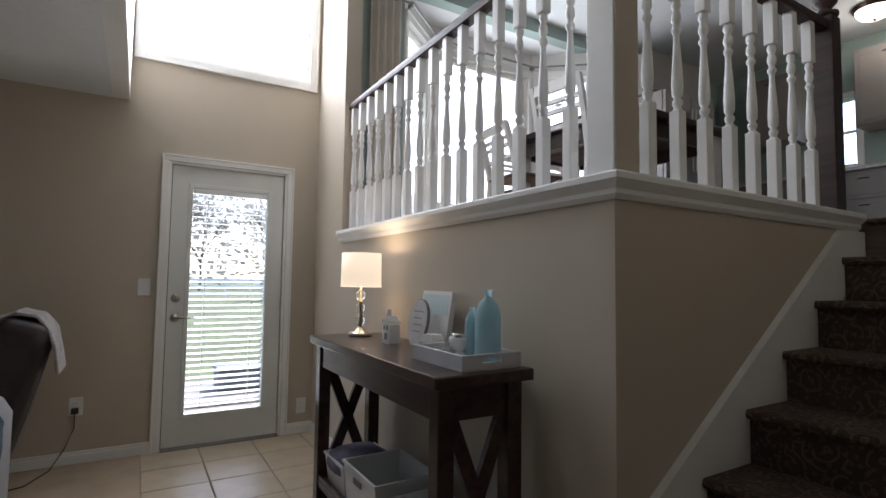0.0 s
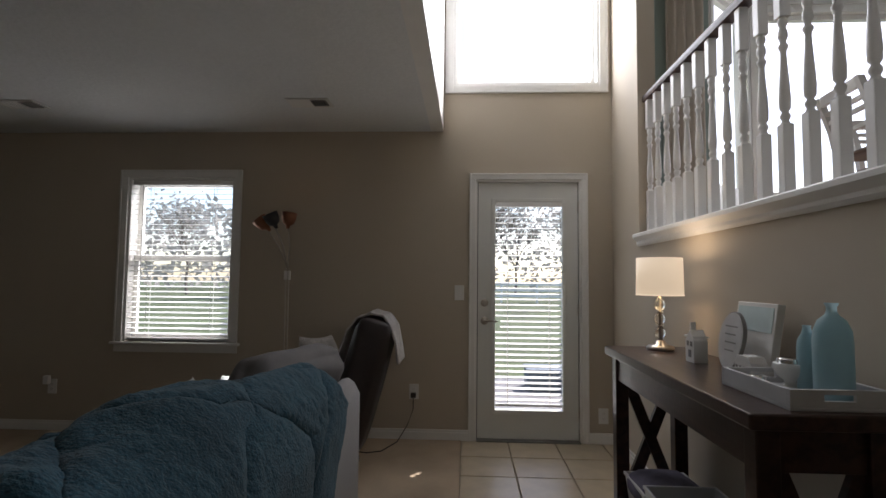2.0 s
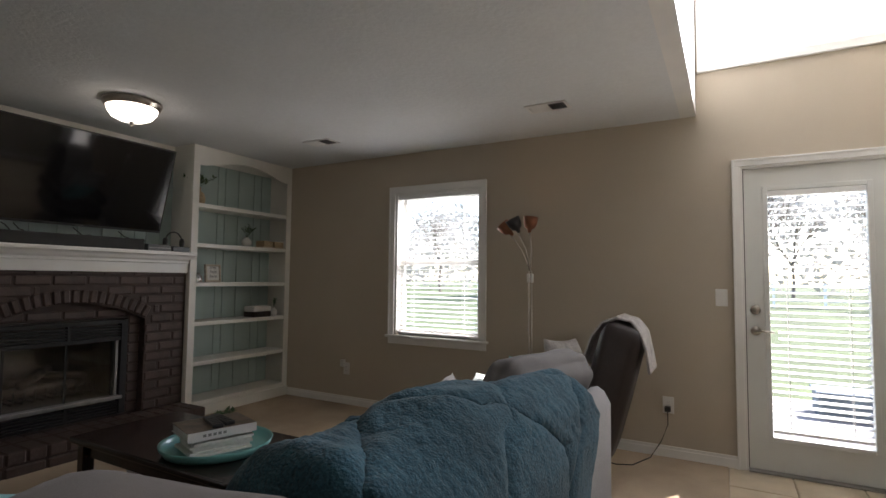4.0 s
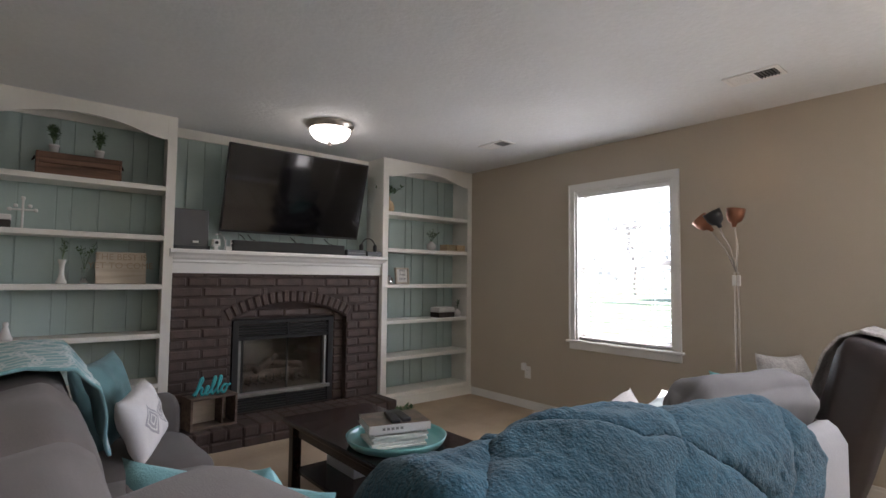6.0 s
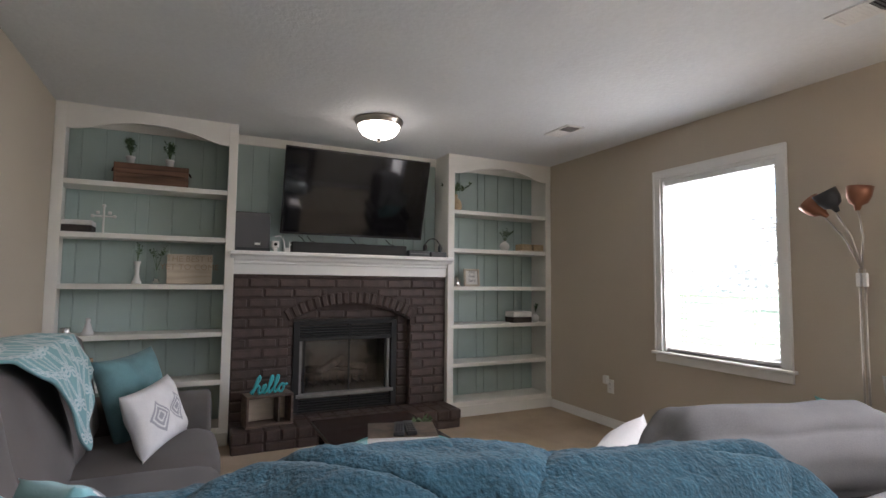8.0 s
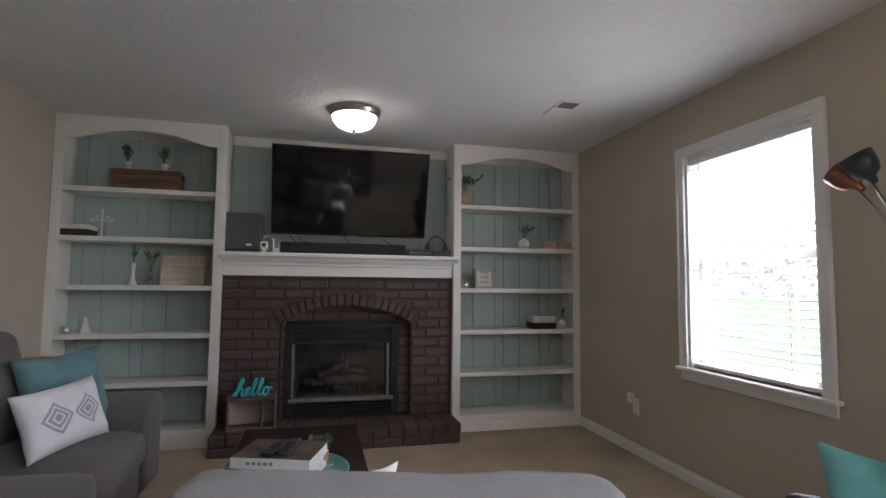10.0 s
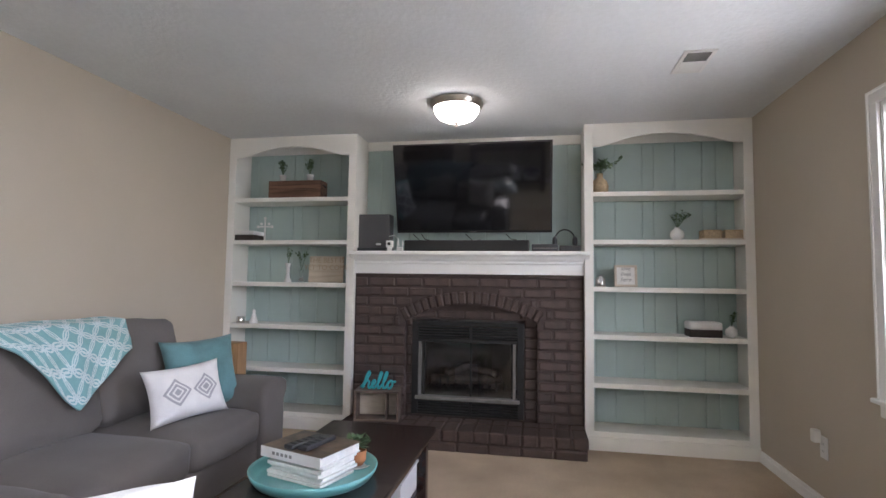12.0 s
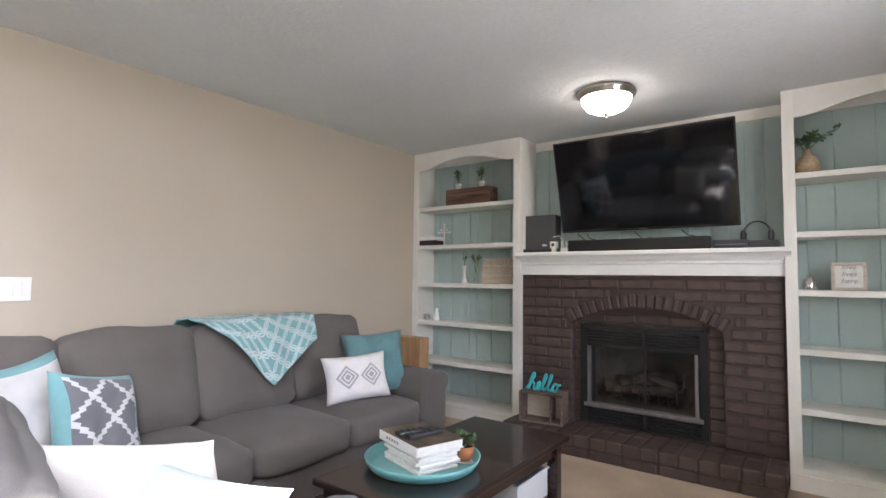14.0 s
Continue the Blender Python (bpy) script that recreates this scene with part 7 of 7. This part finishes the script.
plate("light_switch", 0.049, 1.143, 0.075, 0.118, "white light switch beside the back door")
plate("light_switch", -1.045, 1.163, 0.125, 0.118, "white triple light switch on the beige wall", 3, SOUTH)
o1 = plate("wall_outlet", -0.30, 0.367, 0.075, 0.118, "white wall outlet with a plug in it", 1, NORTH, "outlet")
part("plug", box((-0.322, NORTH - 0.045, 0.325), (-0.282, NORTH - 0.011, 0.362), 0.005), CABLE, None, "dark plug in the outlet", category="plug")
part("power_cable", tube([(-0.302, NORTH - 0.03, 0.33), (-0.30, NORTH - 0.05, 0.24), (-0.34, NORTH - 0.09, 0.13), (-0.40, NORTH - 0.20, 0.04), (-0.50, NORTH - 0.32, 0.008), (-0.60, NORTH - 0.36, 0.007), (-0.72, NORTH - 0.33, 0.007)], 0.004, 6), CABLE, None, "dark cable running from the outlet over the floor", category="cable")
plate("wall_outlet", 1.165, 0.21, 0.075, 0.118, "white wall outlet beside the door", 1, NORTH, "outlet")
o2 = plate("wall_outlet", -3.245, 0.35, 0.075, 0.118, "white wall outlet with a white plug", 1, NORTH, "outlet")
part("plug", box((-3.295, NORTH - 0.05, 0.37), (-3.25, NORTH - 0.011, 0.44), 0.008), PLASTIC, None, "white plug-in air freshener in the outlet", category="plug")

# hall door beyond the corner of the south wall
hd = thing("door_2", -0.83, 0.11, 0.0, "white panelled door in the hall wall", "door", kind="structure")
part("slab", box((-0.93, -0.28, 0.008), (-0.89, 0.50, 2.055), 0.003), DOORW, hd)
part("trim_board", boxes(((-0.83, 0.50, 0.0), (-0.812, 0.565, 2.125)), ((-0.83, -0.345, 0.0), (-0.812, -0.28, 2.125)), ((-0.83, -0.28, 2.06), (-0.812, 0.50, 2.125)), bevel=0.003), TRIM, hd)

# ---------------------------------------------------------------- upper level, seen through the balusters
def facet_window(name, p, q, z0, z1, z_top, label):
    """A bay facet from p to q: wall below and above, a white framed window between."""
    p, q = Vector((*p, 0)), Vector((*q, 0))
    d = (q - p).normalized()
    n_ = Vector((-d.y, d.x, 0))
    L = (q - p).length
    M = Matrix((( d.x, n_.x, 0, p.x), (d.y, n_.y, 0, p.y), (0, 0, 1, 0), (0, 0, 0, 1)))
    t = thing(name, p.x, p.y, z0, label, "window", kind="structure")
    def put(nm, prs, mat, **k):
        bm = boxes(*prs, bevel=k.pop("bevel", 0.0))
        bmesh.ops.transform(bm, matrix=M, verts=bm.verts)
        return part(nm, bm, mat, t)
    e = 0.06
    put("wall_panel", (((0, 0, UPPER - 0.25), (L, 0.10, z0)), ((0, 0, z1), (L, 0.10, z_top)), ((0, 0, z0), (e, 0.10, z1)), ((L - e, 0, z0), (L, 0.10, z1))), TRIM)
    put("window_frame", (((e, 0.02, z0), (e + 0.05, 0.07, z1)), ((L - e - 0.05, 0.02, z0), (L - e, 0.07, z1)), ((e + 0.05, 0.02, z0), (L - e - 0.05, 0.07, z0 + 0.05)), ((e + 0.05, 0.02, z1 - 0.05), (L - e - 0.05, 0.07, z1))), TRIM, bevel=0.003)
    put("window_head", (((0.01, -0.025, z1), (L - 0.01, -0.001, z1 + 0.07)), ((0.0, -0.035, z1 + 0.07), (L, -0.001, z1 + 0.085)), ((0.01, -0.02, z0), (e, -0.001, z1)), ((L - e, -0.02, z0), (L - 0.01, -0.001, z1))), TRIM, bevel=0.003)
    pn = put("pane", (((e + 0.05, 0.045, z0 + 0.05), (L - e - 0.05, 0.049, z1 - 0.05)),), PANE)
    pn.visible_shadow = False
    return t


facet_window("window_3", BX[0], BX[1], UPPER + 0.45, 3.63, 3.92, "narrow white bay window")
facet_window("window_4", BX[1], BX[2], UPPER + 0.45, 3.63, 3.92, "wide bright bay window")
facet_window("window_5", BX[2], BX[3], UPPER + 0.45, 3.63, 3.92, "narrow white bay window")
rod = thing("curtain_rod", 3.2, 5.0, 3.74, "dark metal curtain rod following the bay", "rod")
part("rod", tube([(1.62, 5.02, 3.74), (2.06, 5.0, 3.74), (2.62, 5.47, 3.74), (3.92, 5.47, 3.74), (4.46, 5.0, 3.74)], 0.011, 8), STEEL, rod)
for q in ((2.06, 5.0), (2.62, 5.47), (3.92, 5.47)):
    part("bracket", box((q[0] - 0.012, q[1], 3.71), (q[0] + 0.012, q[1] + 0.07, 3.76), 0.003), STEEL, rod)


def curtain(u, v):
    x = 1.66 + 0.30 * u
    return Vector((x, 5.0 + 0.03 * math.sin(u * 26) + 0.01 * math.sin(v * 3), 3.73 - v * (3.73 - UPPER - 0.03)))


part("curtain", sheet(curtain, 60, 12, 0.004), CURTAIN, None, "ivory curtain hanging beside the bay window", True, category="curtain")

# dining table and white chairs
dt = thing("dining_table", 3.0, 3.5, UPPER, "dark wooden dining table with white legs", "table")
DXA, DXB, DYA, DYB, DZ = 2.42, 3.55, 2.95, 4.05, UPPER + 0.76
part("top", box((DXA, DYA, DZ - 0.045), (DXB, DYB, DZ), 0.006), DARKWOOD, dt)
part("apron", boxes(((DXA + 0.08, DYA + 0.06, DZ - 0.15), (DXB - 0.08, DYA + 0.085, DZ - 0.046)), ((DXA + 0.08, DYB - 0.085, DZ - 0.15), (DXB - 0.08, DYB - 0.06, DZ - 0.046)), ((DXA + 0.06, DYA + 0.085, DZ - 0.15), (DXA + 0.085, DYB - 0.085, DZ - 0.046)), ((DXB - 0.085, DYA + 0.085, DZ - 0.15), (DXB - 0.06, DYB - 0.085, DZ - 0.046))), DARKWOOD, dt)
for xa in (DXA + 0.05, DXB - 0.13):
    for ya in (DYA + 0.05, DYB - 0.13):
        part("leg", box((xa, ya, UPPER), (xa + 0.08, ya + 0.08, DZ - 0.046), 0.006), TRIM, dt)


def dining_chair():
    """A white chair, seat towards +x of its origin, back at -x."""
    t = thing("dining_chair", 0, 0, 0, "white wooden dining chair with a cut-out ladder back", "chair", "chairs round the dining table")
    part("seat", box((-0.20, -0.21, 0.60), (0.22, 0.21, 0.635), 0.012), GREYWOOD, t, "brown wooden seat")
    for ya in (-0.20, 0.165):
        part("leg", box((0.175, ya, 0.0), (0.21, ya + 0.035, 0.60), 0.004), TRIM, t)
        bm = prism([(-0.22, 0.0), (-0.185, 0.0), (-0.165, 0.60), (-0.20, 0.85), (-0.265, 1.13), (-0.30, 1.13), (-0.235, 0.85), (-0.20, 0.60)], "y", ya, ya + 0.035)
        part("back_post", bm, TRIM, t)
        part("side_stretcher", box((-0.19, ya + 0.008, 0.22), (0.18, ya + 0.026, 0.25), 0.003), TRIM, t)
    for z_, h_, xo in ((1.05, 0.09, -0.275), (0.97, 0.035, -0.25), (0.90, 0.035, -0.232), (0.78, 0.035, -0.21)):
        part("back_slat", box((xo - 0.012, -0.166, z_), (xo + 0.012, 0.166, z_ + h_), 0.004), TRIM, t)
    part("back_ornament", prism([(-0.10, 0.94), (0.0, 0.965), (0.10, 0.94), (0.03, 0.955), (0.0, 0.938), (-0.03, 0.955)], "x", -0.252, -0.236), TRIM, t)
    part("front_stretcher", box((0.182, -0.166, 0.20), (0.203, 0.166, 0.235), 0.003), TRIM, t)
    return t


ch = dining_chair()
LOW = Matrix.Diagonal((1, 1, 0.84, 1))
ch.matrix_basis = pose(2.50, 3.36, UPPER, 0, 0, 8) @ LOW
for x_, y_, r_ in ((2.46, 3.90, -6), (2.86, 4.26, -92), (3.30, 4.28, -86)):
    copy_thing(ch, pose(x_, y_, UPPER, 0, 0, r_) @ LOW)

# kitchen units far back
def kitchen_unit(y0_, y1_, z0_, z1_, depth, label, drawers):
    t = thing("kitchen_cabinet", 7.0, (y0_ + y1_) / 2, UPPER + z0_, label, "cabinet")
    xf = 7.0 - depth
    part("body", box((xf, y0_ + 0.002, UPPER + z0_), (7.0, y1_ - 0.002, UPPER + z1_), 0.003), CABINET, t)
    n_ = drawers
    for k in range(n_):
        a, b = z0_ + 0.02 + (z1_ - z0_ - 0.04) * k / n_, z0_ + 0.02 + (z1_ - z0_ - 0.04) * (k + 1) / n_ - 0.012
        dr = part("front_panel", box((xf - 0.02, y0_ + 0.015, UPPER + a), (xf - 0.001, y1_ - 0.015, UPPER + b), 0.004), CABINET, t)
        part("raised_field", box((xf - 0.026, y0_ + 0.06, UPPER + a + 0.04), (xf - 0.0205, y1_ - 0.06, UPPER + b - 0.04), 0.004), CABINET, dr)
        part("pull", tube([(xf - 0.02, (y0_ + y1_) / 2 - 0.05, UPPER + b - 0.06), (xf - 0.045, (y0_ + y1_) / 2, UPPER + b - 0.06), (xf - 0.02, (y0_ + y1_) / 2 + 0.05, UPPER + b - 0.06)], 0.006, 6), BLACK, dr)
    return t


for a in (2.30, 2.90, 3.50, 4.10):
    kitchen_unit(a, a + 0.598, 0.0, 0.88, 0.6, "taupe kitchen base unit with drawers", 3)
    part("worktop", box((6.36, a, UPPER + 0.882), (7.0, a + 0.599, UPPER + 0.92), 0.004), COUNTER, None, "pale speckled kitchen worktop", category="worktop")
for a in (2.10, 2.73):
    kitchen_unit(a, a + 0.62, 1.40, 2.25, 0.34, "taupe kitchen wall unit", 1)
for a, b in ((3.93, 4.50),):
    kitchen_unit(a, b, 1.40, 2.25, 0.34, "taupe kitchen wall unit", 1)
kw = thing("window_6", 7.0, 3.64, UPPER + 1.07, "white kitchen window", "window", kind="structure")
part("window_frame", boxes(((6.98, 3.39, UPPER + 1.0), (6.999, 3.46, UPPER + 1.92)), ((6.98, 3.82, UPPER + 1.0), (6.999, 3.89, UPPER + 1.92)), ((6.98, 3.46, UPPER + 1.85), (6.999, 3.82, UPPER + 1.92)), ((6.95, 3.46, UPPER + 1.03), (7.02, 3.82, UPPER + 1.07)), ((7.04, 3.46, UPPER + 1.45), (7.07, 3.82, UPPER + 1.48))), TRIM, kw)
fr = thing("refrigerator", 5.2, 4.6, UPPER, "large dark grey refrigerator beyond the dining table", "refrigerator")
part("body", box((4.75, 4.36, UPPER + 0.02), (5.65, 5.06, UPPER + 1.76), 0.01), CABINET, fr)
part("door", boxes(((4.755, 4.32, UPPER + 0.75), (5.197, 4.358, UPPER + 1.75)), ((5.203, 4.32, UPPER + 0.75), (5.645, 4.358, UPPER + 1.75)), ((4.755, 4.32, UPPER + 0.06), (5.645, 4.358, UPPER + 0.74)), bevel=0.006), CABINET, fr)
part("handle", boxes(((5.16, 4.28, UPPER + 0.9), (5.18, 4.30, UPPER + 1.6)), ((5.22, 4.28, UPPER + 0.9), (5.24, 4.30, UPPER + 1.6)), bevel=0.004), NICKEL, fr)
cf = thing("wall_cabinet", 5.2, 4.8, UPPER + 1.78, "taupe cabinet over the refrigerator", "cabinet")
part("body", box((4.75, 4.50, UPPER + 1.78), (5.65, 5.06, UPPER + 2.25), 0.004), CABINET, cf)
part("door", boxes(((4.76, 4.478, UPPER + 1.80), (5.195, 4.499, UPPER + 2.23)), ((5.205, 4.478, UPPER + 1.80), (5.64, 4.499, UPPER + 2.23)), bevel=0.004), CABINET, cf)

# ---------------------------------------------------------------- outdoors
structure("ground", box((-160, 5.3, -0.5), (160, 260, -0.22)), LAWN, "mown lawn behind the house")
structure("pavement", box((-1.6, 5.24, -0.215), (3.2, 8.2, -0.10), 0.01), CONCRETE, "grey concrete patio outside the door")

pb = thing("patio_box", 1.12, 7.6, -0.10, "low blue-grey storage box on the patio", "box")
part("body", box((0.86, 7.38, -0.10), (1.60, 7.80, 0.13), 0.012), PATIOBOX, pb)
part("lid", box((0.84, 7.36, 0.131), (1.62, 7.82, 0.165), 0.010), PATIOBOX, pb)
for k in range(5):
    part("rib", box((0.93 + 0.14 * k, 7.372, -0.08), (0.955 + 0.14 * k, 7.3795, 0.115), 0.002), PATIOBOX, pb)


def tree(x, y, h, crown, seed, bare):
    """A tapered trunk with forking limbs and a crown of many small leaves."""
    rng = random.Random(seed)
    t = thing("tree", x, y, -0.25, "bare spring tree beyond the lawn" if bare else "leafing tree beyond the lawn", "tree", "trees beyond the lawn")
    bm = bmesh.new()
    tips = []

    def grow(p, d, r, ln, depth):
        q = p + d * ln * 0.5 + Vector((rng.uniform(-1, 1), rng.uniform(-1, 1), 0)) * ln * 0.06
        e = p + d * ln
        add_tube(bm, [p, q, e], [r, r * 0.85, r * 0.68], 5)
        if depth == 0:
            tips.append(e)
            return
        for _ in range(3):
            nd = (d + Vector((rng.uniform(-1, 1), rng.uniform(-1, 1), rng.uniform(-0.2, 0.7))) * 0.75).normalized()
            grow(e, nd, r * 0.62, ln * rng.uniform(0.6, 0.8), depth - 1)

    grow(Vector((x, y, -0.25)), Vector((0, 0, 1)), h * 0.011, h * 0.2, 5)
    part("trunk", bm, BARK, t)
    lv_ = bmesh.new()
    for tip in tips:
        for _ in range(2 if bare else 5):
            c = tip + Vector((rng.gauss(0, 1), rng.gauss(0, 1), rng.gauss(0, 1))) * crown
            a = Vector((rng.uniform(-1, 1), rng.uniform(-1, 1), rng.uniform(-1, 1))).normalized() * 0.16
            b = a.orthogonal().normalized() * 0.11
            lv_.faces.new([lv_.verts.new(c - a), lv_.verts.new(c + b), lv_.verts.new(c + a), lv_.verts.new(c - b)])
    part("crown", lv_, CROWN, t, kind="stuff")


for k, (x_, y_, h_, c_, bare) in enumerate(((-6.0, 33, 10.5, 0.5, True), (1.2, 46, 14.5, 0.6, True), (-14.5, 37, 12, 0.6, False), (9.5, 40, 13, 0.55, True), (-3.0, 55, 14, 0.7, False), (14.0, 52, 13, 0.5, False), (-24.0, 44, 13, 0.6, True), (26.0, 14.0, 10, 0.5, True), (5.5, 58, 15, 0.6, True))):
    tree(x_, y_, h_, c_, 60 + k, bare)
rngw = random.Random(5)
woods = bmesh.new()
for _ in range(20000):
    c = Vector((rngw.uniform(-130, 150), 70 + rngw.gauss(0, 5), 0))
    top = 10.5 + 4.0 * noise.noise(Vector((c.x * 0.07, 1.0, 0))) + 1.5 * noise.noise(Vector((c.x * 0.4, 2.0, 0)))
    c.z = rngw.random() ** 0.7 * top - 0.3
    a = Vector((rngw.uniform(-1, 1), rngw.uniform(-1, 1), rngw.uniform(-1, 1))).normalized() * rngw.uniform(0.25, 0.6)
    e_ = a.orthogonal().normalized() * rngw.uniform(0.2, 0.4)
    woods.faces.new([woods.verts.new(c - a), woods.verts.new(c + e_), woods.verts.new(c + a), woods.verts.new(c - e_)])
part("far_woods", woods, CROWN, None, "line of spring woods far behind the lawn", kind="stuff", category="woods")
hs3 = thing("neighbour_house", -9.0, 42, -0.25, "pale neighbouring house beyond the trees", "house")
part("wall", box((-16, 39, -0.25), (-3, 47, 3.0)), SIDING, hs3)
part("roof", prism([(38.3, 2.95), (43, 5.8), (47.7, 2.95)], "x", -16.5, -2.5), ROOFING, hs3)
for k in range(4):
    wq = part("window", box((-15 + 3.1 * k, 38.95, 0.8), (-14 + 3.1 * k, 39.0, 2.2)), CHAR, hs3)
fe = thing("fence", 8, 36, -0.25, "low white board fence across the lawn", "fence")
for k in range(14):
    part("post", box((-12 + 2.4 * k, 35.9, -0.25), (-11.88 + 2.4 * k, 36.02, 1.15)), TRIM, fe)
for z_ in (0.15, 0.55, 0.95):
    part("board", box((-12, 36.02, z_), (19.3, 36.05, z_ + 0.15)), TRIM, fe)
